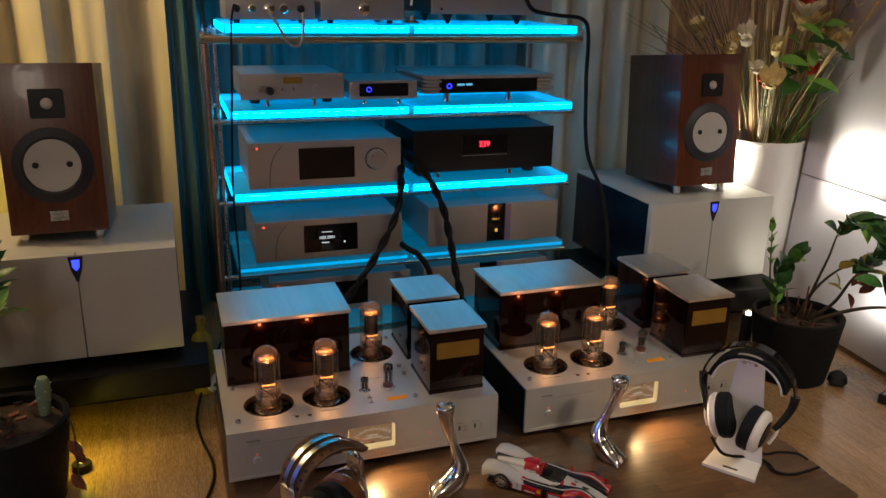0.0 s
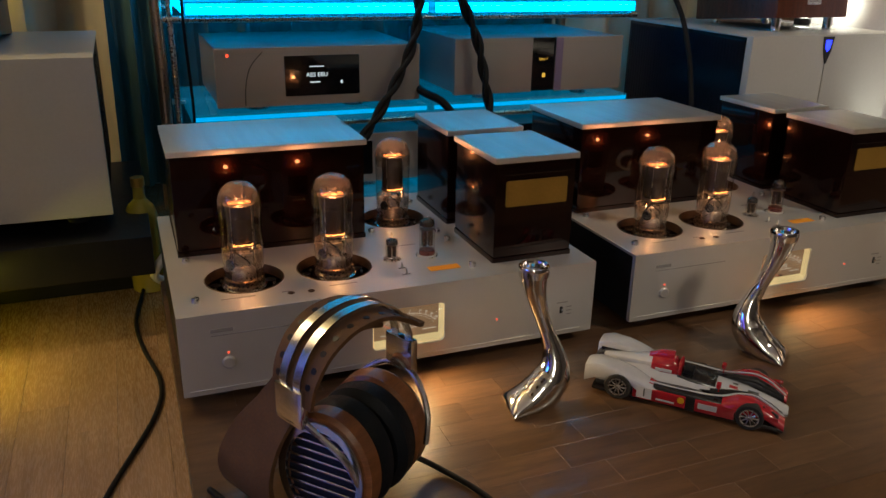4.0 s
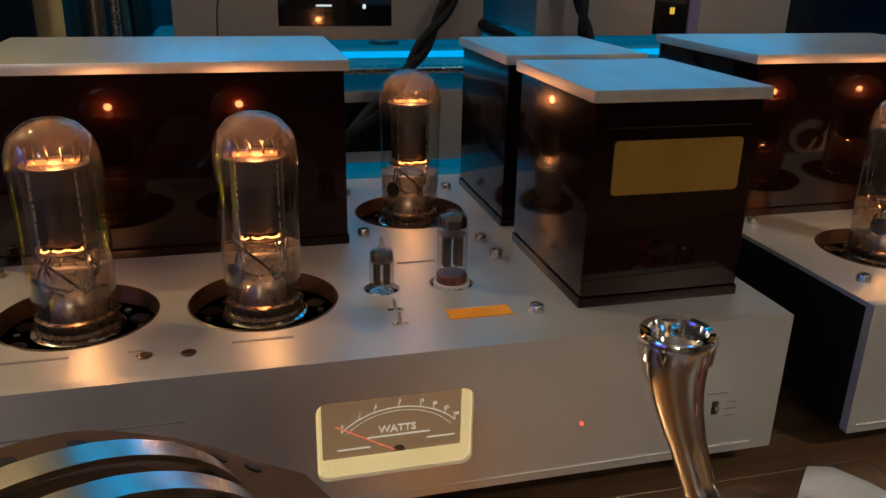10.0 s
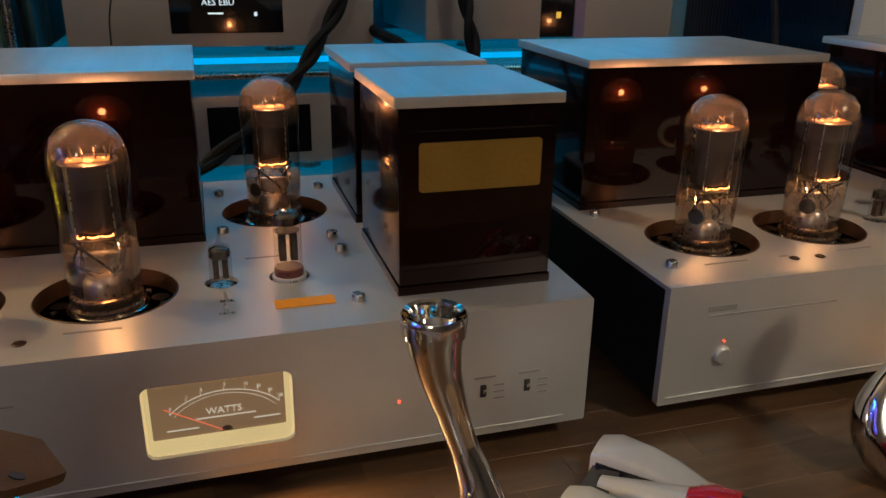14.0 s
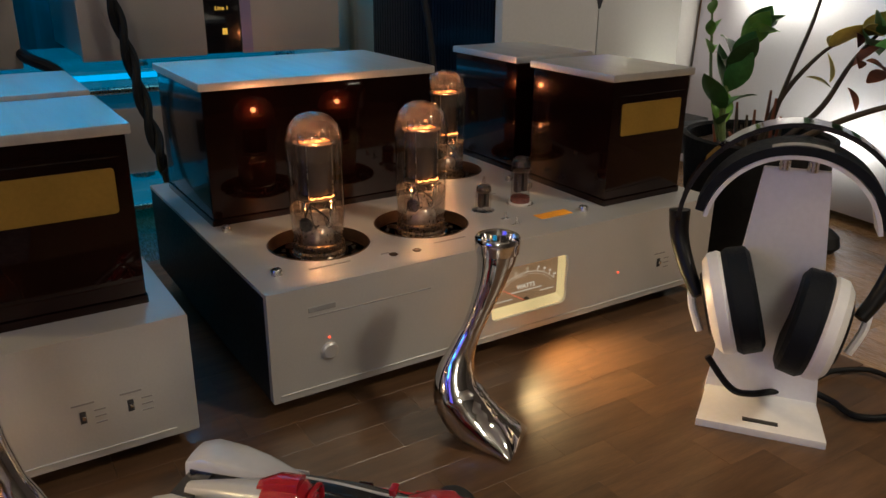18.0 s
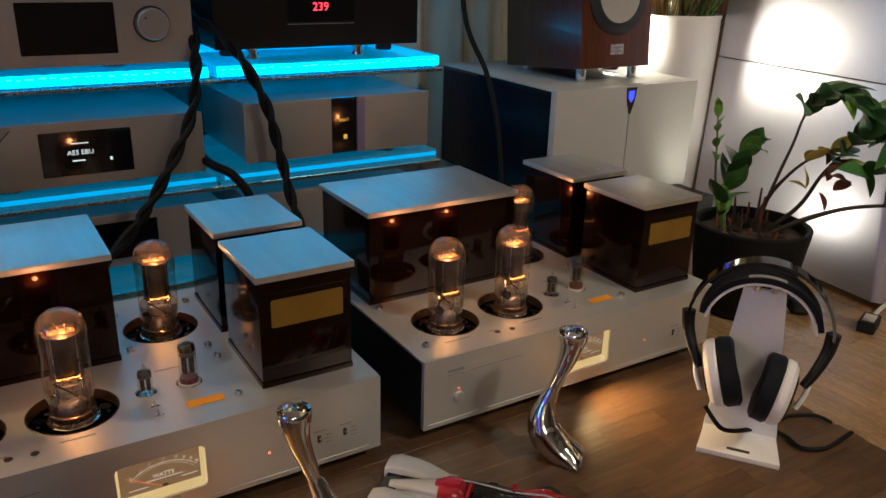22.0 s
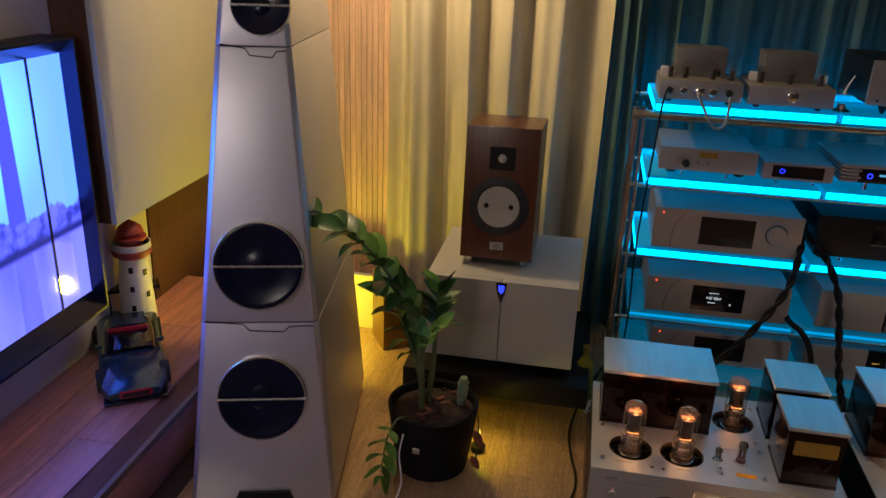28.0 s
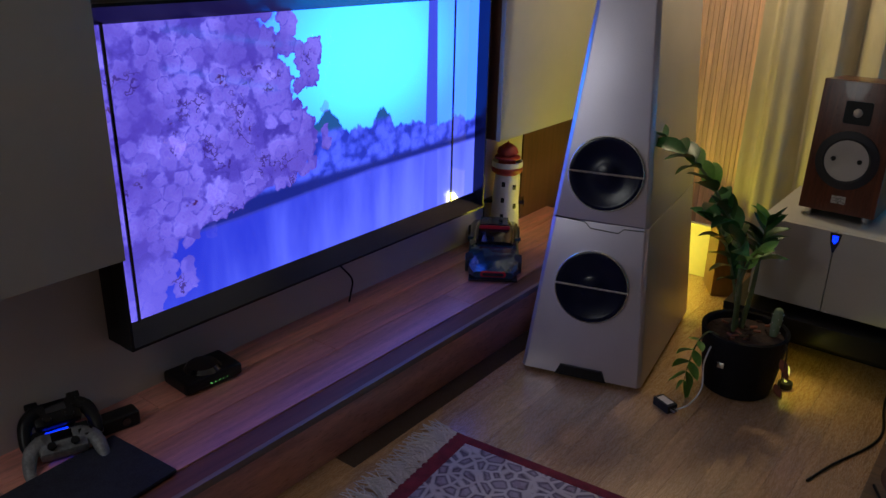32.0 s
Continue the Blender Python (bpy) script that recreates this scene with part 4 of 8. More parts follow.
phono = thing("headphone_amplifier", (0.184, 2.225, SH[2]), "silver headphone amplifier with a gold label and plug", "hi-fi unit")
part("body", box(0.004, 0.279, 0.010, 0.27, 0.026, 0.092, 0.002), UNITSILVER, phono)
f = part("front_panel", box(0, 0.283, 0, 0.010, 0.024, 0.094, 0.003), UNITSILVER, phono)
part("gold_label", box(0.115, 0.168, -0.0008, 0.001, 0.067, 0.084), BRASS, f)
part("plug", move(lathe([(0.011, 0), (0.011, 0.012), (0.008, 0.026), (0, 0.027)], 20), pose(0.078, 0, 0.048, 90)), RUBBER, f, "black headphone plug")
part("jack_ring", move(rod(0.011, -0.001, 0.003, 24), pose(0.060, 0, 0.052, 90)), STEEL, f)
part("knob", move(lathe([(0.010, 0), (0.010, 0.008), (0, 0.009)], 24), pose(0.203, 0, 0.052, 90)), UNITSILVER, f)
for x in (0.113, 0.142):
    part("switch", box(x - 0.0015, x + 0.0015, -0.002, 0.001, 0.048, 0.056), INK, f)
cone_feet(phono, 0.075, 0.205, 0.04, 0.22, 0, 0.024, 0.008)
for x in (0.04, 0.24):
    part("rubber_foot", rod(0.014, 0.012, 0.024, 18, 0.002), RUBBER, phono, "", pose(x, 0.03, 0))

mini = thing("digital_converter", (0.483, 2.225, SH[2]), "small silver converter with a black display and blue ring", "hi-fi unit")
part("body", box(0, 0.200, 0.0, 0.22, 0.018, 0.070, 0.006, 3), UNITSILVER, mini)
f = part("display", prism(round_rect(0.028, 0.172, 0.027, 0.063, 0.002), -0.0015, 0.002), BLACKGLOSS, mini)
part("blue_ring", move(lathe([(0.0055, 0), (0.0075, 0.0005), (0.0075, 0.001), (0.0055, 0.0012)], 24, False), pose(0.056, -0.001, 0.046, 90)), BLUELED, f)
cone_feet(mini, 0.05, 0.155, 0.04, 0.18, 0, 0.018, 0.008)

dac = thing("network_streamer", (0.700, 2.225, SH[2]), "flat silver streamer with ribbed ends and a blue ring", "hi-fi unit")
part("body", box(0.014, 0.404, 0.006, 0.30, 0.032, 0.080, 0.002), UNITSILVER, dac)
f = part("front_panel", box(0.050, 0.366, 0.0, 0.008, 0.030, 0.072, 0.002), BLACKGLOSS, dac, "black glass front")
part("top_lip", box(0.0, 0.418, -0.001, 0.30, 0.072, 0.082, 0.003), UNITSILVER, dac)
for k in range(4):
    for x0, x1 in ((0.0, 0.056), (0.362, 0.418)):
        part("rib", box(x0, x1 if k % 2 else x1 - 0.008, -0.001, 0.29, 0.030 + 0.0106 * k, 0.037 + 0.0106 * k, 0.0015), UNITSILVER, dac)
part("blue_ring", move(lathe([(0.0055, 0), (0.0080, 0.0005), (0.0080, 0.001), (0.0055, 0.0012)], 24, False), pose(0.080, 0.0, 0.051, 90)), BLUELED, f)
part("display_bar", merge(box(0.105, 0.128, -0.0008, 0.0, 0.052, 0.058), box(0.133, 0.152, -0.0008, 0.0, 0.052, 0.058)), glow("blue_display_text", (0.15, 0.5, 0.75), 0.9), f)
cone_feet(dac, 0.085, 0.285, 0.04, 0.25, 0, 0.030, 0.011)

# on the top shelf
for i, (x, label) in enumerate(((0.158, "small silver tube headphone amplifier with plugged cable"), (0.408, "small silver tube amplifier with one round knob"))):
    u = thing("small_tube_amplifier", (x, 2.225, SH[1]), label, "amplifier", "small tube amplifiers on the top shelf")
    part("body", box(0, 0.234, 0, 0.20, 0.010, 0.066, 0.004), UNITSILVER, u)
    for k, px in enumerate((0.035, 0.117, 0.199) if i else (0.030, 0.072, 0.150, 0.204)):
        part("glass_tube", lathe([(0.012, 0.066), (0.012, 0.105), (0.008, 0.114), (0, 0.116)], 20, False), GLASS, u, "", pose(px, 0.05, 0)).visible_shadow = False
        part("tube_core", rod(0.007, 0.067, 0.098, 14), ANODE, u, "", pose(px, 0.05, 0))
    part("transformer_cover", box(0.045, 0.190, 0.085, 0.190, 0.066, 0.150, 0.004), GREYCOVER, u, "grey transformer cover")
    for px in (0.02, 0.215) if i else (0.015, 0.165):
        part("capacitor", box(px - 0.012, px + 0.012, 0.085, 0.105, 0.066, 0.092, 0.003), WHITE, u)
    if i:
        part("knob", move(lathe([(0.017, 0), (0.017, 0.014), (0.014, 0.016), (0, 0.0165)], 32), pose(0.117, 0, 0.040, 90)), CHROME, u)
    else:
        for px, r in ((0.028, 0.009), (0.068, 0.010), (0.112, 0.015), (0.150, 0.012), (0.195, 0.010)):
            part("knob", move(lathe([(r, 0), (r, 0.010), (r * 0.8, 0.012), (0, 0.0125)], 24), pose(px, 0, 0.038, 90)), RUBBER if px in (0.028, 0.195) else CHROME, u)
    cone_feet(u, 0.03, 0.20, 0.03, 0.17, 0, 0.010, 0.009, RUBBER)

big_amp = thing("headphone_amplifier", (0.727, 2.235, SH[1]), "tall silver headphone amplifier with black sides on cone feet", "hi-fi unit")
part("body", box(0.002, 0.374, 0.012, 0.30, 0.030, 0.150, 0.002), BLACK, big_amp)
f = part("front_panel", box(0, 0.376, 0, 0.012, 0.028, 0.152, 0.003), UNITSILVER, big_amp)
part("knob", move(lathe([(0.019, 0), (0.019, 0.014), (0.016, 0.016), (0, 0.0165)], 32), pose(0.178, 0, 0.092, 90)), CHROME, f)
part("plug", move(lathe([(0.013, 0), (0.013, 0.014), (0.009, 0.030), (0, 0.032)], 20), pose(0.250, 0, 0.096, 90)), RUBBER, f)
for x in (0.028, 0.10):
    part("jack", move(rod(0.004, -0.001, 0.002, 14), pose(x, 0, 0.042 if x < 0.05 else 0.09, 90)), INK, f)
for x in (0.06, 0.28):
    for y in (0.04, 0.26):
        part("spike_foot", lathe([(0.004, 0), (0.014, 0.022), (0.016, 0.030)], 20), RUBBER, big_amp, "black cone foot", pose(x, y, 0))

ornament = thing("glass_ornament", (0.672, 2.26, SH[1]), "small clear glass and chrome ornament on the top shelf", "ornament")
part("base", lathe([(0.024, 0), (0.026, 0.004), (0.014, 0.010), (0.010, 0.022)], 24), CHROME, ornament)
part("drop", lathe([(0.008, 0.022), (0.015, 0.034), (0.016, 0.046), (0.010, 0.062), (0.003, 0.078), (0, 0.080)], 24, False), PANE, ornament).visible_shadow = False
part("stem", sweep(rounded([(0, 0, 0.05), (0.006, 0, 0.075), (0.020, 0, 0.105)], 12), [0.004 - 0.0002 * k for k in range(13)], 8), WHITE, ornament)

# ---- cables on the rack ----
def cable(points, r, label, material=None, twist=False, name="cable"):
    pts = rounded(points, 90)
    if not twist:
        return solid(name, sweep(pts, r, 10), material or CORD, label, "cable")
    root = thing(name, (0, 0, 0), label, "cable")
    for ph in (0, math.pi):
        path = []
        for i, p in enumerate(pts):
            d = (pts[min(i + 1, 90)] - pts[max(i - 1, 0)]).normalized()
            s = d.orthogonal().normalized()
            u = d.cross(s)
            a = ph + i * 0.42
            path.append(p + r * 0.55 * (math.cos(a) * s + math.sin(a) * u))
        part("strand", sweep(path, r * 0.62, 8), CORD, root)
    return root


cable([(0.640, 2.42, 0.56), (0.632, 2.24, 0.545), (0.622, 2.185, 0.47), (0.600, 2.17, 0.38), (0.545, 2.16, 0.28), (0.470, 2.13, 0.19), (0.36, 2.05, 0.12), (0.28, 2.0, 0.07)], 0.0105, "thick black twisted mains cable", twist=True)
cable([(0.66, 2.42, 0.56), (0.655, 2.24, 0.55), (0.700, 2.185, 0.50), (0.750, 2.175, 0.40), (0.770, 2.16, 0.30), (0.782, 2.13, 0.20), (0.79, 2.08, 0.12), (0.80, 2.02, 0.07)], 0.0105, "thick black twisted mains cable", twist=True)
cable([(0.625, 2.40, 0.32), (0.632, 2.21, 0.285), (0.670, 2.16, 0.262), (0.700, 2.14, 0.21), (0.705, 2.10, 0.12), (0.68, 2.04, 0.05)], 0.009, "black signal cable below the rack units")
cable([(0.186, 2.19, 0.957), (0.176, 2.17, 0.972), (0.166, 2.165, 0.92), (0.160, 2.165, 0.80), (0.150, 2.17, 0.62), (0.145, 2.18, 0.45), (0.150, 2.19, 0.25), (0.14, 2.19, 0.05)], 0.003, "thin black headphone cable hanging from a plug")
cable([(0.268, 2.20, 0.962), (0.262, 2.17, 0.965), (0.285, 2.16, 0.92), (0.315, 2.155, 0.875), (0.345, 2.16, 0.885), (0.355, 2.19, 0.955)], 0.004, "short grey patch cable between two jacks", material=PRINT)
cable([(0.977, 2.20, 1.02), (0.985, 2.17, 1.00), (1.01, 2.16, 0.968), (1.09, 2.17, 0.955), (1.175, 2.18, 0.945), (1.200, 2.18, 0.90), (1.205, 2.18, 0.75), (1.22, 2.17, 0.55), (1.262, 2.13, 0.42), (1.27, 2.08, 0.25), (1.262, 2.04, -0.05)], 0.006, "black headphone cable hanging over the rack's end")

# ---- loudspeakers on their cabinets ----
def bookshelf(place, turn, tilt, foot):
    s = thing("bookshelf_speaker", place, "cherry-veneered bookshelf loudspeaker with a white cone on metal feet", "loudspeaker", "pair of bookshelf speakers", turn)
    w, h, d = 0.224, 0.412, 0.30
    tip = pose(0, 0, foot, tilt)
    c = part("cabinet", box(-w / 2, w / 2, 0, d, 0, h, 0.003), WALNUT, s, "", tip)
    t = part("tweeter", prism(round_rect(-0.037, 0.041, h * 0.685, h * 0.855, 0.006), -0.003, 0.002), BLACK, c, "square black tweeter plate")
    part("dome", move(lathe([(0.0135, 0), (0.0125, 0.004), (0.008, 0.0075), (0, 0.009)], 28), pose(0.002, -0.003, h * 0.77, 90)), CONE, t, "white ceramic dome")
    wf = part("woofer", move(lathe([(0.092, 0), (0.092, 0.004), (0.088, 0.006), (0.080, 0.007), (0.070, 0.012), (0.063, 0.007), (0.058, 0.002)], 48, False), pose(0.0, 0.001, h * 0.41, 90)), SURROUND, c, "dark rubber surround")
    part("cone", move(lathe([(0.064, 0.008), (0.056, 0.0085), (0.040, 0.0065), (0.020, 0.005), (0, 0.0045)], 48, False), pose(0, 0.0, h * 0.41, 90)), CONE, wf, "white ceramic cone")
    for x in (-0.038, 0.038):
        part("damper", move(rod(0.0075, 0.0, 0.0095, 18), pose(x, 0.0, h * 0.41 + 0.002, 90)), BLACK, wf, "black dot")
    part("plate", box(-0.020, 0.022, -0.0015, 0.001, h * 0.075, h * 0.135), STEEL, c, "small silver badge")
    for k in range(2):
        part("plate_print", box(-0.014, 0.016, -0.0019, -0.0012, h * (0.09 + 0.022 * k), h * (0.098 + 0.022 * k)), PRINT, c)
    for x in (-w / 2 + 0.028, w / 2 - 0.028):
        for y in (0.03, d - 0.05):
            part("foot", rod(0.0115, 0.0, foot + 0.002, 20, 0.001), CHROME, s, "chrome pillar foot", pose(x, y, 0))
    part("stand_plate", box(-w / 2 + 0.015, w / 2 - 0.02, 0.01, d - 0.03, 0.0, 0.006, 0.002), PANE, s, "clear glass plate")
    return s


def bass_cabinet(place, w, h, d):
    b = thing("subwoofer", place, "pale grey subwoofer with gloss black sides and a blue lit emblem", "subwoofer", "pair of subwoofers")
    part("cabinet", box(0.004, w - 0.004, 0.022, d, 0, h - 0.004, 0.002), BLACKGLOSS, b, "gloss black body")
    part("top_panel", box(0, w, 0.022, d, h - 0.004, h, 0.0015), SUBGREY, b, "pale grey top")
    for x0, x1 in ((0.0, w / 2 - 0.001), (w / 2 + 0.001, w)):
        part("front_panel", prism([(x0, 0.0), (x1, 0.0), (x1, h), (x0, h)], 0, 0.022, 0.003), SUBGREY, b)
    e = part("emblem", prism([(w / 2 - 0.017, h - 0.004), (w / 2 + 0.017, h - 0.004), (w / 2 + 0.013, h - 0.036), (w / 2 + 0.002, h - 0.068), (w / 2 - 0.002, h - 0.068), (w / 2 - 0.013, h - 0.036)], -0.0016, 0.004), BLACKGLOSS, b, "black wedge emblem")
    part("blue_mark", prism([(w / 2 - 0.009, h - 0.012), (w / 2 + 0.009, h - 0.012), (w / 2 + 0.008, h - 0.030), (w / 2, h - 0.040), (w / 2 - 0.008, h - 0.030)], -0.0022, -0.0014), BLUELED, e, "blue lit mark")
    for sx in (0.0022, w - 0.0042):
        g = part("side_grille", box(sx, sx + 0.002, 0.030, d - 0.008, 0.010, h - 0.012), SUBSIDE, b, "dark perforated side")
        for k in range(40):
            yy = 0.036 + (d - 0.052) * k / 39
            part("rib", box(sx - 0.0006, sx + 0.0026, yy, yy + 0.003, 0.014, h - 0.016), SUBSIDE, g)
    for fx in (0.06, w - 0.06):
        for fy in (0.07, d - 0.06):
            part("foot", rod(0.020, -0.026, 0.0, 18, 0.002), RUBBER, b, "", pose(fx, fy, 0))
    return b


SUBSIDE = mat("dark_blue_grille", (0.008, 0.010, 0.020), 0.22, 0.2, 0.2, 20, 200, 0.05)
bass_cabinet((-0.474, 1.985, 0.130), 0.459, 0.270, 0.45)
bass_cabinet((1.387, 2.035, 0.130), 0.459, 0.270, 0.50)
for x0, x1, y0 in ((-0.530, 0.042, 1.925), (1.335, 1.900, 1.975)):
    p = thing("speaker_plinth", ((x0 + x1) / 2, y0, 0.0), "low black plinth under the subwoofer", "plinth", "black plinths")
    part("slab", box(-(x1 - x0) / 2, (x1 - x0) / 2, 0, 0.55, 0.034, 0.104, 0.003), BLACK, p)
    part("base", box(-(x1 - x0) / 2 + 0.015, (x1 - x0) / 2 - 0.015, 0.17, 0.54, -0.058, 0.034, 0.002), BLACK, p, "recessed base")
bookshelf((-0.281, 2.095, 0.400), 0, -5, 0.026)
bookshelf((1.624, 2.105, 0.400), 0, -5, 0.034)

# ---- the tall towers ----
def tower_rings(levels):
    """Cross-sections from bottom to top: height, front width, front setback, depth."""
    rows = []
    for z, w, y, dpt in levels:
        rows.append([(-w / 2, y), (w / 2 - 0.042, y), (w / 2 - 0.030, y + 0.014), (w / 2 + 0.042, y + dpt), (-w / 2 - 0.084, y + dpt), (-w / 2 - 0.012, y + 0.014)])
    return rows


def tower_section(levels):
    bm = bmesh.new()
    rings = [[bm.verts.new((x, y, lv[0])) for x, y in ring] for lv, ring in zip(levels, tower_rings(levels))]
    n = len(rings[0])
    for a, b in zip(rings, rings[1:]):
        for i in range(n):
            j = (i + 1) % n
            bm.faces.new((a[i], a[j], b[j], b[i]))
    bm.faces.new(list(reversed(rings[0])))
    bm.faces.new(rings[-1])
    bmesh.ops.recalc_face_normals(bm, faces=bm.faces)
    bmesh.ops.bevel(bm, geom=[e for e in bm.edges if len(e.link_faces) == 2 and e.calc_face_angle(0) > 0.25], offset=0.004, segments=2, profile=0.7, affect="EDGES")
    return bm


def width_at(z):
    return 0.392 - 0.172 * max(0, z + 0.04)


def back_at(z):
    return 0.195 * (z + 0.04)


def tower(place, turn, label):
    t = thing("tower_speaker", place, label, "loudspeaker", "pair of tower speakers", turn)
    for z0, z1 in ((-0.042, 0.4348), (0.4372, 1.0968), (1.0992, 1.45)):
        levels = [(z, width_at(z), back_at(z), 0.62 - 0.14 * z) for z in np.linspace(z0, z1, 4)]
        part("cabinet_section", tower_section(levels), TOWER, t, "tapered satin aluminium section")
    for za, zb in ((0.42, 0.45), (1.09, 1.11)):
        part("gap", tower_section([(z, width_at(z) - 0.012, back_at(z) + 0.006, 0.60 - 0.14 * z) for z in (za, zb)]), BLACK, t, "dark joint")
    for z in (0.436, 1.098):
        w = width_at(z)
        line = [(-w / 2, 0.004), (-w * 0.20, -0.004), (-w * 0.15, -0.020), (w * 0.12, -0.024), (w * 0.17, -0.010), (w / 2 - 0.042, -0.008)]
        part("joint_line", sweep([(x, back_at(z + dz) - 0.0008, z + dz) for x, dz in line], 0.0016, 6), BLACK, t, "stepped joint")
    for z, r in ((0.242, 0.112), (0.580, 0.112), (1.19, 0.07), (1.33, 0.05)):
        at = pose(-0.020 if z < 1 else 0.0, back_at(z) - 0.001, z, 90 - 11.0)
        wf = part("woofer", lathe([(r, -0.004), (r, 0.010), (r * 0.985, 0.012), (r * 0.965, 0.012), (r * 0.955, 0.009)], 64, False), BAND, t, "thin bright woofer ring", at)
        part("cone", lathe([(r * 0.96, 0.0100), (r * 0.91, 0.0115), (r * 0.85, 0.0095), (r * 0.60, 0.0045), (r * 0.32, 0.0015), (r * 0.28, 0.0030), (r * 0.15, 0.0052), (0, 0.0060)], 64, False), mat("blue_black_cone", (0.004, 0.006, 0.022), 0.22, 0.0, 0.10, 6, 20, 0.0, rvar=0.0, spec=0.3) if "blue_black_cone" not in bpy.data.materials else bpy.data.materials["blue_black_cone"], wf, "glossy blue-black cone")
        part("bar", sweep([(-r * 1.0, 0.0, 0.0135), (r * 1.0, 0.0, 0.0135)], 0.0032, 10), STEEL, wf, "horizontal silver bar")
        for k in range(4):
            q = radians(45 + 90 * k)
            part("bolt", rod(0.0035, 0, 0.006, 10), STEEL, wf, "", pose(r * 0.99 * math.cos(q), r * 0.99 * math.sin(q), 0))
    part("foot_recess", prism([(-0.100, -0.044), (0.060, -0.044), (0.045, -0.010), (-0.085, -0.010)], -0.003, 0.02), BLACK, t, "black recess in the foot")
    for x in (-0.13, 0.13):
        for y in (0.05, 0.48):
            part("spike", lathe([(0.004, -0.058), (0.012, -0.050), (0.014, -0.041)], 14), BLACK, t, "", pose(x, y, 0))
    return t


tower((-0.752, 1.400, 0.0), 16, "tall tapered satin aluminium tower loudspeaker with two dark woofers")
tower((2.15, 1.475, 0.0), -13, "tall tapered pale tower loudspeaker lit from its side")

# ---- television wall ----
BZ = 0.106       # bench top
bench = thing("tv_bench", (-1.52, 0.9, 0.0), "long low mahogany television bench with a metal edge strip", "bench")
part("carcass", box(0.0, 0.427, -2.6, 1.5, -0.058, BZ - 0.022), BENCHWOOD, bench)
part("front_board", box(0.427, 0.440, -2.6, 1.5, -0.058, BZ - 0.022, 0.001), BENCHWOOD, bench)
k = 0
while k < 3:
    yy = -2.6
    j = 0
    while yy < 1.5:
        ln = min(1.5 - yy, 0.9 + 0.25 * ((k * 3 + j * 5) % 4))
        part("plank", box(0.1225 * k + 0.0008, 0.1225 * k + 0.1217, yy + 0.0008, yy + ln - 0.0008, BZ - 0.022, BZ, 0.0012, 1), BENCHWOOD, bench)
        yy += ln
        j += 1
    k += 1
part("edge_board", box(0.3685, 0.4355, -2.6, 1.5, BZ - 0.022, BZ - 0.003, 0.002), mat("dark_edge_wood", (0.13, 0.048, 0.030), 0.5, 0.0, 0.25, 5, 60, 0.08, (14, 0.9, 6)), bench, "darker edge board")
part("edge_strip", box(0.436, 0.450, -2.6, 1.5, BZ - 0.018, BZ + 0.002, 0.002), mat("worn_edge_strip", (0.22, 0.17, 0.15), 0.45, 0.35, 0.15, 8, 80, 0.05, (10, 0.8, 4)), bench, "worn metal edge strip")

CABX, CABZ = -1.375, 0.530
for y0, y1 in ((-1.9, 0.300), (1.800, 2.60)):
    c = thing("wall_cabinet", (X0, (y0 + y1) / 2, CABZ), "white gloss wall cabinet with dark wooden ends", "cabinet", "white wall cabinets")
    hy = (y1 - y0) / 2
    part("carcass", box(0.0, CABX - X0 - 0.018, -hy, hy, 0.0, 1.25, 0.001), PANELWOOD, c, "dark wooden carcass")
    part("door", box(CABX - X0 - 0.018, CABX - X0, -hy + 0.001, hy - 0.001, -0.002, 1.25, 0.002), WHITEGLOSS, c, "white gloss door")
solid("wall_panel_1", box(X0 + 0.001, X0 + 0.016, -2.4, 2.165, 0.04, CABZ + 0.9), WALLPAINT, "pale panel behind the television", "wall", "structure")
solid("wall_panel_2", box(X0 + 0.001, X0 + 0.02, 2.17, 2.80, 0.04, CABZ + 0.9), PANELWOOD, "dark wood panel in the corner", "wall", "structure")

TVX, TVY0, TVY1, TVZ0, TVZ1 = -1.450, 0.300, 1.752, 0.284, 1.078
tv = thing("television", (TVX, (TVY0 + TVY1) / 2, TVZ0), "large flat television showing cherry blossom over blue water", "television")
TW, TH = TVY1 - TVY0, TVZ1 - TVZ0
at_tv = pose(0, 0, 0, 0, 0, 90)     # local x runs along the wall, facing into the room
B = 0.052
part("back_case", box(-TW / 2, TW / 2, 0.0, 0.06, 0.0, TH, 0.003), BLACK, tv, "", at_tv)
o = [(-TW / 2, 0), (TW / 2, 0), (TW / 2, TH), (-TW / 2, TH)]
i1 = [(-TW / 2 + 0.007, 0.007), (TW / 2 - 0.007, 0.007), (TW / 2 - 0.007, TH - 0.007), (-TW / 2 + 0.007, TH - 0.007)]
S0, S1, BT = -TW / 2 + 0.009, TW / 2 - 0.012, 0.046
i2 = [(S0, B), (S1, B), (S1, TH - BT), (S0, TH - BT)]
part("rim", merge(ring_between(o, o, -0.048, 0.0), ring_between(o, i1, -0.048, -0.048)), BLACK, tv, "black rim", at_tv)
part("bevel", ring_between(i1, i2, -0.048, -0.004), mat("dark_mirror_bezel", (0.035, 0.04, 0.06), 0.20, 0.8, 0.05, 6, 90, 0.0), tv, "dark mirror bevel", at_tv)
sw, sh_ = S1 - S0, TH - B - BT
for lu, lw in ((0.0300, 0.0036), (0.9040, 0.0030)):
    part("frame_line", box(S0 + lu * sw - lw, S0 + lu * sw + lw, -0.0085, -0.0040, B - 0.004, TH - BT + 0.004), BLACKGLOSS, tv, "thin black upright line", at_tv)


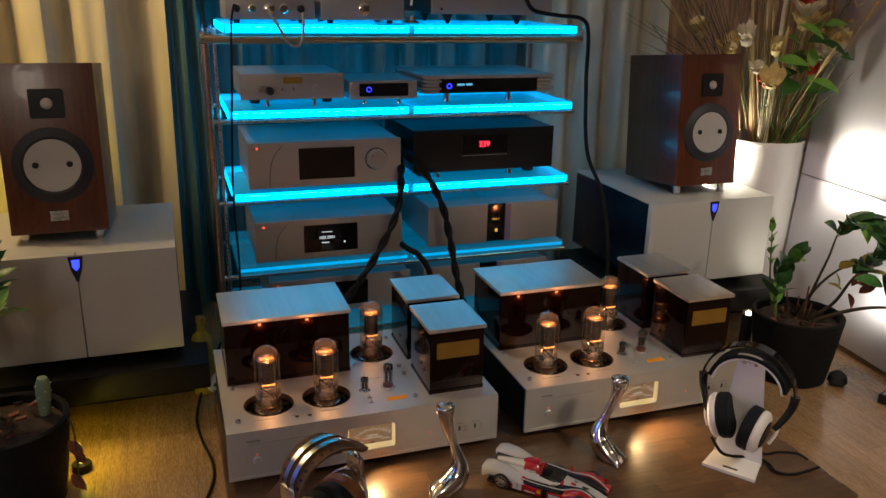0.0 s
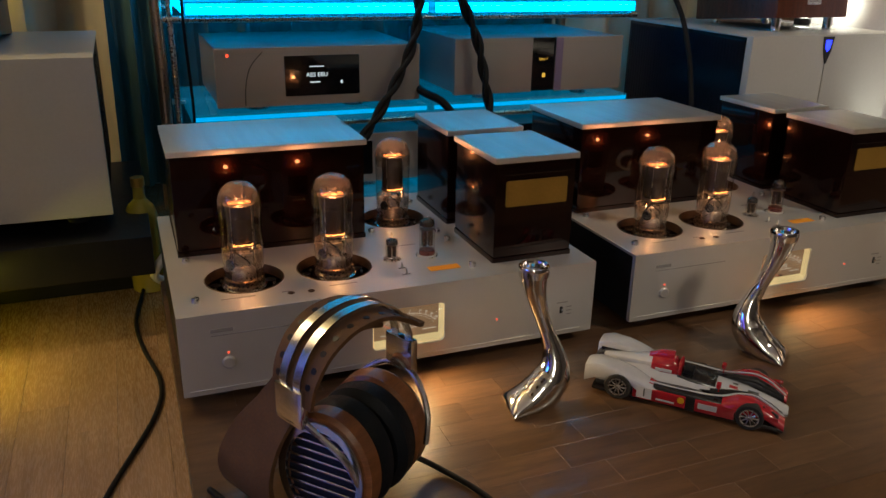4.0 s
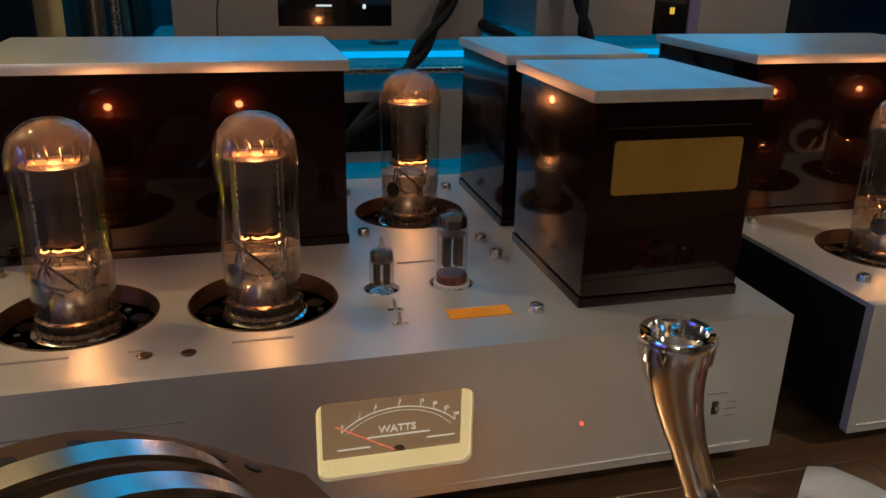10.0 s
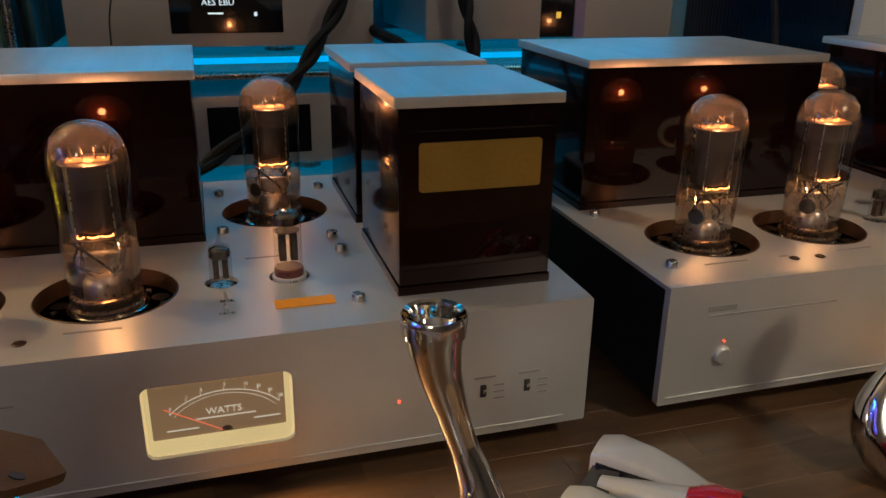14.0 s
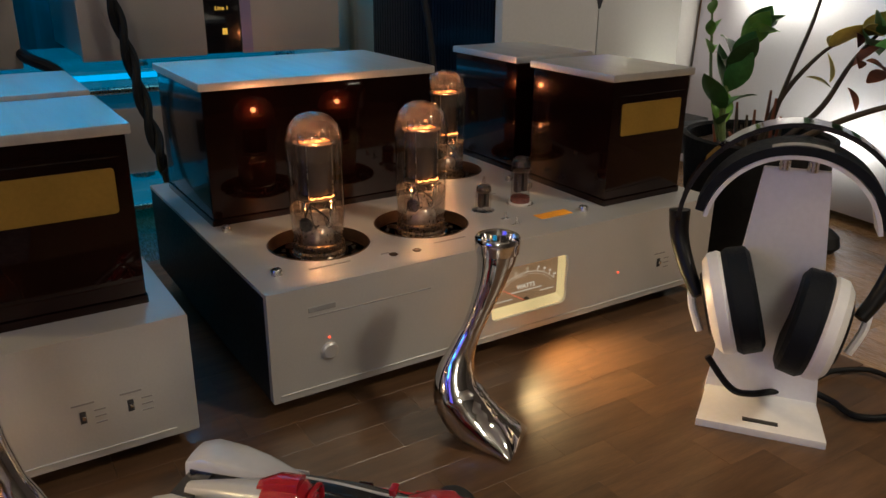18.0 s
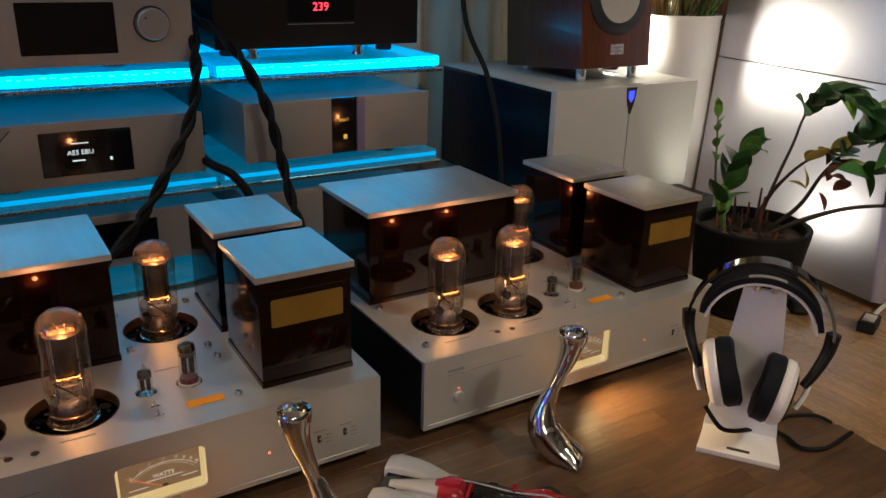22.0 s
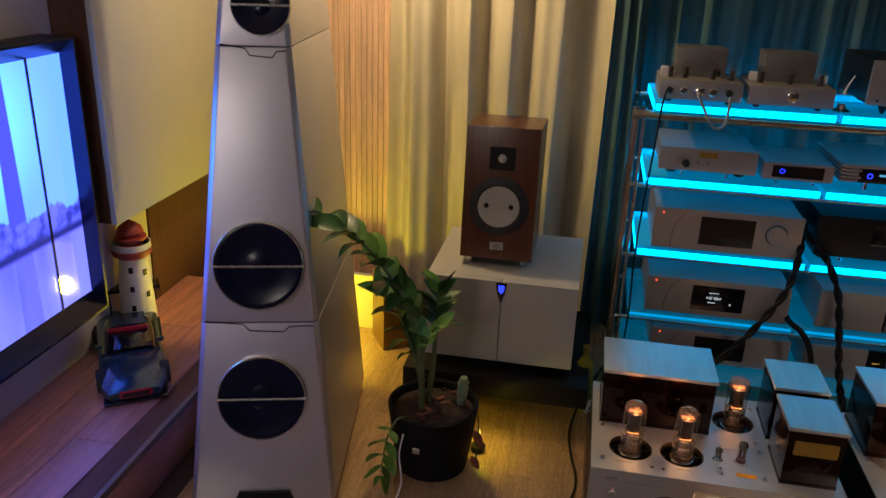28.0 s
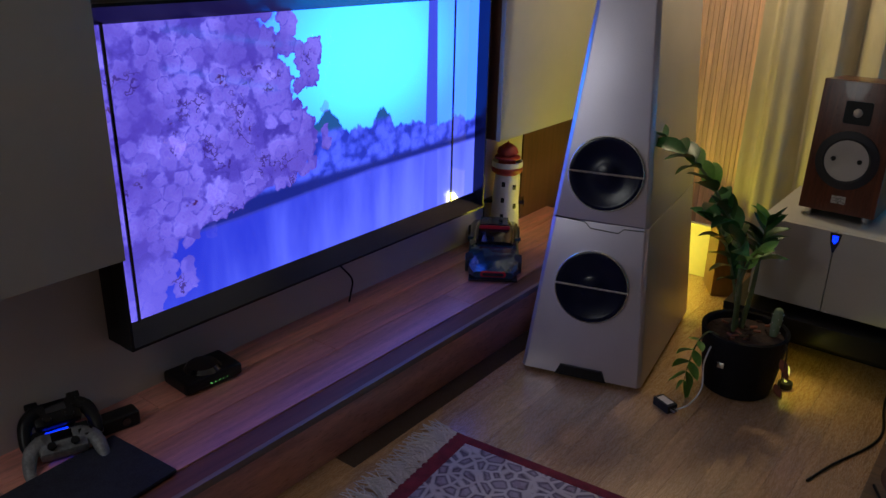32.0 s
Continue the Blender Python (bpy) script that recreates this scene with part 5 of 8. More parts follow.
def screen_material():
    """A lit picture by the screen's own coordinates: sky, far trees, obelisk, water and blossom."""
    m, n, l, p = nodes_of("screen_picture")
    tc = n.new("ShaderNodeTexCoord")
    sp = n.new("ShaderNodeSeparateXYZ")
    l.new(tc.outputs["Generated"], sp.inputs[0])

    def calc(op, a, b=None, c=None):
        q = n.new("ShaderNodeMath")
        q.operation = op
        for i, v in enumerate((a, b, c)):
            if v is None:
                continue
            if hasattr(v, "links"):
                l.new(v, q.inputs[i])
            else:
                q.inputs[i].default_value = v
        return q.outputs[0]

    def step(v, lo, hi):
        q = n.new("ShaderNodeMapRange")
        q.interpolation_type = "SMOOTHSTEP"
        l.new(v, q.inputs["Value"])
        q.inputs["From Min"].default_value, q.inputs["From Max"].default_value = lo, hi
        return q.outputs[0]

    def blend(f, a, b):
        q = n.new("ShaderNodeMix")
        q.data_type = "RGBA"
        if hasattr(f, "links"):
            l.new(f, q.inputs["Factor"])
        else:
            q.inputs["Factor"].default_value = f
        for key, v in (("A", a), ("B", b)):
            if hasattr(v, "links"):
                l.new(v, q.inputs[key])
            else:
                q.inputs[key].default_value = (*v, 1)
        return q.outputs["Result"]

    def line(v, stops):
        """A broken line of heights over v."""
        q = n.new("ShaderNodeValToRGB")
        el = q.color_ramp.elements
        el[0].position, el[0].color = stops[0][0], (stops[0][1],) * 3 + (1,)
        el[1].position, el[1].color = stops[-1][0], (stops[-1][1],) * 3 + (1,)
        for at, h in stops[1:-1]:
            e = el.new(at)
            e.color = (h, h, h, 1)
        l.new(v, q.inputs["Fac"])
        return q.outputs["Color"]

    def space(sx, sz, off=0.0):
        q = n.new("ShaderNodeMapping")
        q.inputs["Scale"].default_value, q.inputs["Location"].default_value = (sx * 1.96, 0, sz), (off, 0, off)
        l.new(tc.outputs["Generated"], q.inputs[0])
        return q.outputs[0]

    def noise_at(sx, sz, detail=4.0, off=0.0):
        q = n.new("ShaderNodeTexNoise")
        q.inputs["Scale"].default_value, q.inputs["Detail"].default_value = 1.0, detail
        l.new(space(sx, sz, off), q.inputs["Vector"])
        return q.outputs["Fac"]

    def cells(scale, out="Distance", off=0.0, feature="F1"):
        q = n.new("ShaderNodeTexVoronoi")
        q.feature = feature
        q.inputs["Scale"].default_value = 1.0
        w = n.new("ShaderNodeVectorMath")
        w.operation = "ADD"
        l.new(space(scale, scale, off), w.inputs[0])
        l.new(wob, w.inputs[1])
        l.new(w.outputs[0], q.inputs["Vector"])
        return q.outputs[out]

    wn = n.new("ShaderNodeTexNoise")
    wn.inputs["Scale"].default_value = 1.0
    l.new(space(30, 30), wn.inputs["Vector"])
    wv = n.new("ShaderNodeVectorMath")
    wv.operation = "SCALE"
    wv.inputs["Scale"].default_value = 0.55
    l.new(wn.outputs["Color"], wv.inputs[0])
    wob = wv.outputs[0]
    x, z = calc("MULTIPLY", sp.outputs["X"], 0.9755), calc("MULTIPLY_ADD", sp.outputs["Z"], 0.9267, 0.0559)
    # sky
    dx, dz = calc("SUBTRACT", x, 0.60), calc("SUBTRACT", z, 0.80)
    r = calc("SQRT", calc("ADD", calc("MULTIPLY", calc("MULTIPLY", dx, dx), 1.7), calc("MULTIPLY", dz, dz)))
    sky = blend(step(r, 0.02, 0.46), (0.22, 0.90, 2.0), (0.12, 0.27, 1.7))
    # far trees
    bump = calc("ADD", calc("MULTIPLY", noise_at(13, 4, 3.0), 0.11), calc("MULTIPLY", noise_at(40, 20, 3.0, 3.0), 0.045))
    top = calc("ADD", line(x, ((0.20, 0.55), (0.44, 0.54), (0.470, 0.580), (0.500, 0.545), (0.535, 0.475), (0.60, 0.485), (0.640, 0.545), (0.675, 0.465), (0.75, 0.440), (0.90, 0.415), (1.0, 0.41))), calc("SUBTRACT", bump, 0.045))
    is_tree = step(calc("SUBTRACT", top, z), -0.008, 0.008)
    leafy = calc("ADD", calc("MULTIPLY", noise_at(20, 20, 5.0, 7.0), 0.70), calc("MULTIPLY", cells(13, off=2.0), 0.38))
    tree = blend(step(leafy, 0.42, 0.72), (0.085, 0.095, 0.70), (0.022, 0.026, 0.28))
    tree = blend(step(calc("SUBTRACT", z, 0.515), 0.0, 0.03), tree, (0.02, 0.06, 0.16))
    tree = blend(step(calc("SUBTRACT", z, 0.345), 0.0, 0.035), (0.012, 0.014, 0.14), tree)
    pic = blend(is_tree, sky, tree)
    # obelisk and its reflection
    wide = calc("SUBTRACT", 0.0215, calc("MULTIPLY", calc("SUBTRACT", z, 0.46), 0.012))
    shaft = step(calc("SUBTRACT", wide, calc("ABSOLUTE", calc("SUBTRACT", x, 0.803))), -0.002, 0.002)
    pic = blend(calc("MULTIPLY", shaft, step(z, 0.44, 0.455)), pic, (0.045, 0.050, 0.42))
    # water
    streak = noise_at(8, 1.6, 4.0, 11.0)
    low = calc("ADD", calc("MULTIPLY", calc("SUBTRACT", streak, 0.45), 0.75), calc("ADD", calc("MULTIPLY", x, 0.75), calc("MULTIPLY", calc("SUBTRACT", 0.33, z), 0.6)))
    water = blend(step(low, 0.10, 1.0), (0.026, 0.028, 0.38), (0.15, 0.155, 0.78))
    water = blend(calc("MULTIPLY", shaft, 0.55), water, (0.06, 0.06, 0.50))
    shore = line(x, ((0.0, 0.29), (0.25, 0.30), (0.60, 0.335), (1.0, 0.338)))
    below = calc("SUBTRACT", shore, z)
    water = blend(step(below, 0.0, 0.018), (0.030, 0.030, 0.26), water)
    pic = blend(step(below, -0.004, 0.004), pic, water)
    # blossom: round clusters of flowers, each kept or left out as a whole along a ragged outline
    edge_stops = ((0.0, 0.085), (0.09, 0.125), (0.23, 0.150), (0.30, 0.215), (0.36, 0.355), (0.40, 0.455), (0.46, 0.480), (0.60, 0.455), (0.72, 0.450), (0.85, 0.430), (0.93, 0.40), (1.0, 0.41))

    def clusters(size, off):
        """Round cells over the picture: distance from the middle, the middle's x and z, a random value."""
        v = n.new("ShaderNodeCombineXYZ")
        wob2 = n.new("ShaderNodeSeparateXYZ")
        l.new(wob, wob2.inputs[0])
        l.new(calc("ADD", calc("MULTIPLY_ADD", x, 1.96 * size, off), calc("MULTIPLY", wob2.outputs[0], 0.7)), v.inputs[0])
        l.new(calc("ADD", calc("MULTIPLY_ADD", z, size, off), calc("MULTIPLY", wob2.outputs[2], 0.7)), v.inputs[1])
        q = n.new("ShaderNodeTexVoronoi")
        q.voronoi_dimensions = "2D"
        q.inputs["Scale"].default_value = 1.0
        l.new(v.outputs[0], q.inputs["Vector"])
        at = n.new("ShaderNodeSeparateXYZ")
        l.new(q.outputs["Position"], at.inputs[0])
        hue = n.new("ShaderNodeSeparateColor")
        l.new(q.outputs["Color"], hue.inputs[0])
        xc = calc("DIVIDE", calc("SUBTRACT", at.outputs[0], off + 0.19), 1.96 * size)
        zc = calc("DIVIDE", calc("SUBTRACT", at.outputs[1], off + 0.19), size)
        return q.outputs["Distance"], xc, zc, hue.outputs[0], hue.outputs[1]

    def petals(d):
        q = n.new("ShaderNodeValToRGB")
        el = q.color_ramp.elements
        el[0].position, el[0].color = 0.02, (0.20, 0.12, 0.52, 1)
        el[1].position, el[1].color = 0.78, (0.045, 0.025, 0.22, 1)
        for at, c in ((0.12, (0.26, 0.18, 0.66)), (0.26, (0.22, 0.135, 0.56)), (0.38, (0.25, 0.175, 0.66)), (0.48, (0.15, 0.10, 0.46)), (0.60, (0.075, 0.045, 0.30))):
            e = el.new(at)
            e.color = (*c, 1)
        l.new(d, q.inputs["Fac"])
        return q.outputs["Color"]

    grain = calc("MULTIPLY", calc("SUBTRACT", noise_at(46, 46, 6.0, 2.0), 0.5), 0.75)
    petal_edge = calc("MULTIPLY", calc("SUBTRACT", cells(36.0, off=5.0), 0.45), 0.22)
    col, mask = None, None
    for size, off, reach in ((10.0, 3.0, 0.10), (17.0, 31.0, 0.075)):
        d, xc, zc, keep, tone = clusters(size, off)
        inner = calc("SUBTRACT", calc("ADD", line(zc, edge_stops), calc("MULTIPLY", calc("SUBTRACT", keep, 0.62), reach)), xc)
        there = calc("MULTIPLY", step(inner, 0.0, 0.004), step(calc("SUBTRACT", 0.56, calc("ADD", d, petal_edge)), 0.0, 0.04))
        flower = blend(calc("MULTIPLY", tone, 0.62), petals(calc("ADD", calc("ADD", d, grain), petal_edge)), (0.085, 0.050, 0.34))
        col = flower if col is None else blend(calc("MULTIPLY", there, step(tone, 0.35, 0.55)), col, flower)
        mask = there if mask is None else calc("MAXIMUM", mask, there)
    deep = calc("SUBTRACT", calc("ADD", line(z, edge_stops), calc("MULTIPLY", calc("SUBTRACT", noise_at(9, 9, 4.0, 1.0), 0.5), 0.16)), x)
    mask = calc("MAXIMUM", mask, step(deep, 0.055, 0.075))
    shade = step(noise_at(4, 4, 4.0, 15.0), 0.36, 0.62)
    col = blend(calc("MULTIPLY", calc("SUBTRACT", 1.0, shade), 0.72), col, (0.070, 0.036, 0.28))
    col = blend(calc("MULTIPLY", step(calc("SUBTRACT", 0.34, z), 0.0, 0.20), 0.35), col, (0.16, 0.125, 0.62))
    core = calc("MULTIPLY", step(calc("SUBTRACT", 0.16, cells(6.0, off=13.0)), 0.0, 0.09), step(noise_at(60, 60, 2.0), 0.46, 0.56))
    col = blend(core, col, (0.045, 0.008, 0.060))
    twig = calc("MULTIPLY", step(calc("SUBTRACT", 0.022, cells(2.6, off=21.0, feature="DISTANCE_TO_EDGE")), 0.0, 0.012), step(noise_at(6, 6, 2.0, 6.0), 0.46, 0.56))
    col = blend(calc("MULTIPLY", twig, 0.8), col, (0.030, 0.010, 0.10))
    pic = blend(mask, pic, col)
    l.new(pic, p.inputs["Emission Color"])
    p.inputs["Base Color"].default_value = (0.01, 0.01, 0.012, 1)
    p.inputs["Roughness"].default_value = 0.07
    p.inputs["Emission Strength"].default_value = SCREEN
    return m


SCREEN = 2.60
screen = part("screen", box(S0, S1, -0.0045, -0.003, B, TH - BT), screen_material(), tv, "lit picture of blossom, shore and water", at_tv)

# ---- curtains and wood panels along the back wall ----
def curtain(name, x0, x1, y, depth, pitch, material, label, seed, z0=0.02, z1=2.42, flare=0.0):
    rg = random.Random(seed)
    ph = [rg.uniform(0, 6.28) for _ in range(5)]
    nx, nz = max(24, int((x1 - x0) / 0.009)), 14
    front, back = [], []
    bm = bmesh.new()
    for k in range(nz + 1):
        z = z0 + (z1 - z0) * k / nz
        ra, rb = [], []
        for i in range(nx + 1):
            u = i / nx
            x = x0 + (x1 - x0) * u
            s = 2 * math.pi * (x - x0) / pitch
            w = math.sin(s + 0.5 * math.sin(s * 0.31 + ph[0])) + 0.35 * math.sin(2.1 * s + ph[1] + 0.4 * math.sin(z * 1.3)) + 0.2 * math.sin(0.43 * s + ph[2])
            yy = y + depth * w * (0.75 + 0.25 * math.cos(z * 0.9)) + 0.006 * math.sin(z * 5 + x * 9 + ph[3])
            xx = x + 0.012 * math.sin(z * 1.1 + s * 0.2) + flare * (1 - z / z1) * (u - 0.5)
            ra.append(bm.verts.new((xx, yy, z)))
            rb.append(bm.verts.new((xx, yy + 0.003, z)))
        front.append(ra)
        back.append(rb)
    for k in range(nz):
        for i in range(nx):
            bm.faces.new((front[k][i], front[k][i + 1], front[k + 1][i + 1], front[k + 1][i]))
            bm.faces.new((back[k][i + 1], back[k][i], back[k + 1][i], back[k + 1][i + 1]))
    return solid(name, bm, material, label, "curtain", group="curtains along the back wall")


curtain("curtain", -0.785, 0.02, 2.66, 0.048, 0.165, CURTAIN, "cream heavy cloth curtain hanging in deep folds", 3)
curtain("curtain", 0.02, 1.20, 2.72, 0.022, 0.120, TEALCURTAIN, "sheer curtain behind the rack with its dim cyan light painted in", 8)
curtain("curtain", 1.20, 1.80, 2.66, 0.028, 0.165, CURTAIN, "cream heavy cloth curtain hanging in deep folds", 11)
curtain("curtain", 0.00, 0.13, 2.55, 0.018, 0.055, TEALCURTAIN, "narrow sheer curtain with the rack's blue light painted in", 17)

for x0, x1, y in ((-1.30, -0.60, 2.80), (1.80, 2.90, 2.80)):
    p = thing("slat_panel", ((x0 + x1) / 2, y, 0.0), "vertical wooden slat panel", "wall panel", "slat panels", kind="structure")
    part("backing", box(-(x1 - x0) / 2, (x1 - x0) / 2, 0.0, 0.012, 0.0, 2.45), SLATWOOD, p)
    n = int((x1 - x0) / 0.0225)
    sm = mesh_of("slat", box(-0.0107, 0.0107, -0.006, 0.0, 0.0, 2.45, 0.002, 1), SLATWOOD)
    for k in range(n):
        part("slat", sm, SLATWOOD, p, "", pose(-(x1 - x0) / 2 + 0.0115 + 0.0225 * k, 0, 0))

# ---- floor ----
strips = []
for k in range(4):
    strips.append(mesh_of("floor_strip", box(-0.0325, 0.0325, 0.0001, 0.4499, -0.02, 0.0, 0.0004, 1), FLOORWOOD, 0))
count = 0
far = []
ix = 0
x = X0 + 0.54
while x < 2.25:
    y = 0.55 - 0.15 * (ix * 7 % 3) - (0.07 * (ix % 2))
    while y < 2.8:
        if count < 295 and y < 2.2:
            part("floor_strip", strips[(ix + count) % 4], FLOORWOOD, FLOOR, "", pose(x, y, -0.058))
            count += 1
        else:
            far.append((x, y))
        y += 0.45
    x += 0.0652
    ix += 1
for xx in np.arange(X0 + 0.03, X1, 0.0652):
    for yy in np.arange(Y0, 0.2, 0.45):
        far.append((xx, yy + 0.04))
    if xx > 2.2:
        for yy in np.arange(0.65, 2.8, 0.45):
            far.append((xx, yy))
verts, faces = [], []
for x, y in far:
    b = len(verts)
    ye, xe = min(y + 0.4499, Y1 - 0.002), min(x + 0.0325, X1 - 0.002)
    for dz in (-0.078, -0.0582):
        verts += [(x - 0.0325, y, dz), (xe, y, dz), (xe, ye, dz), (x - 0.0325, ye, dz)]
    faces += [(b + 4, b + 5, b + 6, b + 7), (b, b + 1, b + 5, b + 4), (b + 1, b + 2, b + 6, b + 5), (b + 2, b + 3, b + 7, b + 6), (b + 3, b, b + 4, b + 7)]
me = bpy.data.meshes.new("floor_strips_far")
me.from_pydata(verts, [], faces)
me.materials.append(FLOORWOOD)
tagged(part("floor_strips_far", me, FLOORWOOD, FLOOR), kind="stuff")

board = thing("wooden_platform", (0.69, 1.54, 0.0), "low dark butcher-block platform under the amplifiers", "platform")
part("slab", box(-0.642, 0.642, -0.452, 0.46, -0.058, 0.0035, 0.001), BOARDWOOD, board)
bm_ = [mesh_of("block", box(-0.0583 * s, 0.0583 * s, -0.02228, 0.02228, 0.0, 0.0015, 0.00015, 1), BOARDWOOD, 0) for s in (1.0, 0.6)]
row = 0
y = -0.43
while y < 0.455:
    x = -0.642 + 0.0583
    first = row % 2
    x = -0.642
    while x < 0.640:
        s = 1 if (first or x + 0.117 > 0.643) else 0
        w = 0.0584 * (0.6 if s else 1.0)
        if x + 2 * w > 0.645:
            break
        part("block", bm_[s], BOARDWOOD, board, "", pose(x + w, y, 0.0035))
        x += 2 * w
        first = 0
    y += 0.0446
    row += 1

# ---- candlesticks ----
CANDLE = [(0.0, 0.0, 0.184, 0.0192), (0.001, 0.0, 0.172, 0.0172), (0.005, 0.0, 0.152, 0.0135), (0.013, 0.0, 0.128, 0.0102), (0.022, 0.0, 0.104, 0.0092), (0.031, 0.0, 0.082, 0.0125), (0.036, 0.002, 0.060, 0.0190),
          (0.034, 0.006, 0.041, 0.0245), (0.025, 0.013, 0.0250, 0.0255), (0.012, 0.021, 0.0155, 0.0235), (0.000, 0.029, 0.0115, 0.0212), (-0.010, 0.035, 0.0095, 0.0205), (-0.0165, 0.0390, 0.0085, 0.0190)]


def candlestick(place, turn, hand):
    c = thing("candlestick", place, "polished chrome S-curved candlestick, empty cup", "candlestick", "pair of chrome candlesticks", turn)
    pts = rounded([(x, hand * y, z) for x, y, z, r in CANDLE], 66)
    src = [r for *_, r in CANDLE]
    rad = [float(np.interp(k / 66 * (len(src) - 1), range(len(src)), src)) for k in range(67)]
    bm = sweep(pts, rad, 32)
    for k, v in enumerate(bm.verts):
        f = max(0.0, (k // 32 - 44) / 22)          # the foot spreads sideways and thins to a lip
        mid, way = pts[k // 32], (pts[66] - pts[50]).normalized()
        across = Vector((-way.y, way.x, 0)).normalized()
        v.co += across * (v.co - mid).dot(across) * 0.55 * f
        v.co.z = max(v.co.z * (1 - 0.72 * f * f), 0.0)
    part("stem", bm, CHROME, c)
    part("cup", lathe([(0.0198, 0.180), (0.0205, 0.188), (0.0205, 0.1925), (0.0192, 0.1945), (0.0162, 0.1935), (0.0140, 0.186), (0.0128, 0.176), (0, 0.174)], 40), CHROME, c, "open cup with a thick rim")
    return c


candlestick((0.491, 1.383, BOARD), -40, -1)
candlestick((0.907, 1.386, BOARD), 158, 1)

# ---- model cars ----
def loft(stations, seg=6, cap=True):
    """A car-like shell: stations of (x, half width, floor, shoulder height, roof half width, roof height)."""
    bm = bmesh.new()
    rings = []
    for x, w, zf, zs, rw, zr in stations:
        ring = [(w * 0.92, zf), (w, zf + 0.003), (w, zf + (zs - zf) * 0.6), (w * 0.97, zs), ((w + rw) / 2, (zs + zr) / 2 + 0.001), (rw, zr), (rw * 0.5, zr + 0.0012)]
        pts = ring + [(-a, b) for a, b in reversed(ring)]
        rings.append([bm.verts.new((x, y, z)) for y, z in pts])
    for a, b in zip(rings, rings[1:]):
        n = len(a)
        for k in range(n):
            j = (k + 1) % n
            bm.faces.new((a[k], a[j], b[j], b[k]))
    if cap:
        bm.faces.new(list(reversed(rings[0])))
        bm.faces.new(rings[-1])
    bmesh.ops.recalc_face_normals(bm, faces=bm.faces)
    return bm


def car_wheel(parent, x, y, r, w, side):
    wh = part("wheel", move(lathe([(r * 0.62, -w / 2), (r * 0.93, -w / 2), (r, -w / 2 + 0.002), (r, w / 2 - 0.002), (r * 0.93, w / 2), (r * 0.62, w / 2)], 28, False), pose(0, 0, 0, 90)), TYRE, parent, "black tyre", pose(x, y, r))
    part("rim", move(lathe([(r * 0.66, -w / 2 + 0.002), (r * 0.66, w / 2 - 0.002), (r * 0.60, w / 2 - 0.003), (r * 0.56, w / 2 - 0.006), (0.0025, w / 2 - 0.006), (0, w / 2 - 0.005)], 28), pose(0, 0, 0, 90 * side)), BLACK, wh)
    for k in range(10):
        a = 2 * math.pi * k / 10
        part("spoke", sweep([(0, side * -(w / 2 - 0.001), 0), (r * 0.6 * math.cos(a), side * -(w / 2 - 0.001), r * 0.6 * math.sin(a))], 0.0009, 6), STEEL, wh)
    part("lip", move(lathe([(r * 0.60, 0), (r * 0.68, 0.0005), (r * 0.68, 0.0015), (r * 0.60, 0.0015)], 28, False), pose(0, -side * (w / 2 - 0.001), 0, 90 * side)), STEEL, wh)


car = thing("model_race_car", (0.704, 1.312, BOARD), "white, red and black open-cockpit model race car", "model car", "", -46.5)
L = 0.258
part("floor_pan", box(-0.122, 0.126, -0.050, 0.050, 0.004, 0.010, 0.002), CARBLACK, car)
body = part("body", loft([(-0.122, 0.030, 0.008, 0.020, 0.020, 0.024), (-0.100, 0.034, 0.008, 0.026, 0.022, 0.032), (-0.055, 0.034, 0.007, 0.026, 0.016, 0.040), (-0.015, 0.034, 0.007, 0.024, 0.020, 0.034), (0.030, 0.026, 0.007, 0.024, 0.018, 0.031), (0.075, 0.020, 0.007, 0.021, 0.014, 0.027), (0.110, 0.015, 0.007, 0.015, 0.010, 0.019), (0.129, 0.011, 0.007, 0.010, 0.008, 0.012)]), CARWHITE, car, "white body")
part("engine_fin", loft([(-0.118, 0.006, 0.026, 0.036, 0.003, 0.038), (-0.090, 0.010, 0.028, 0.040, 0.005, 0.043), (-0.044, 0.017, 0.030, 0.046, 0.009, 0.051)]), CARWHITE, car, "white tail of the engine cover")
part("engine_cover", loft([(-0.050, 0.018, 0.030, 0.046, 0.010, 0.052), (-0.036, 0.0195, 0.030, 0.046, 0.010, 0.053), (-0.022, 0.017, 0.030, 0.046, 0.009, 0.054), (-0.012, 0.014, 0.030, 0.040, 0.007, 0.044)]), CARRED, car, "red engine cover")
part("cockpit", loft([(-0.014, 0.020, 0.030, 0.0345, 0.016, 0.036), (0.012, 0.021, 0.028, 0.0335, 0.017, 0.035), (0.036, 0.018, 0.026, 0.030, 0.013, 0.0315)]), CARBLACK, car, "black open cockpit")
part("roll_hoop", sweep(rounded([(-0.012, -0.014, 0.036), (-0.012, -0.012, 0.049), (-0.012, 0.0, 0.053), (-0.012, 0.012, 0.049), (-0.012, 0.014, 0.036)], 16), 0.0022, 8), CARRED, car)
part("seat", box(-0.008, 0.006, -0.010, 0.010, 0.030, 0.042, 0.003), BLACK, car)
part("windscreen", strip_along(rounded([(0.022, -0.019, 0.036), (0.032, -0.012, 0.038), (0.035, 0.0, 0.0385), (0.032, 0.012, 0.038), (0.022, 0.019, 0.036)], 14), 0.007, 0.0006, (0.3, 0, 1)), PANE, car).visible_shadow = False
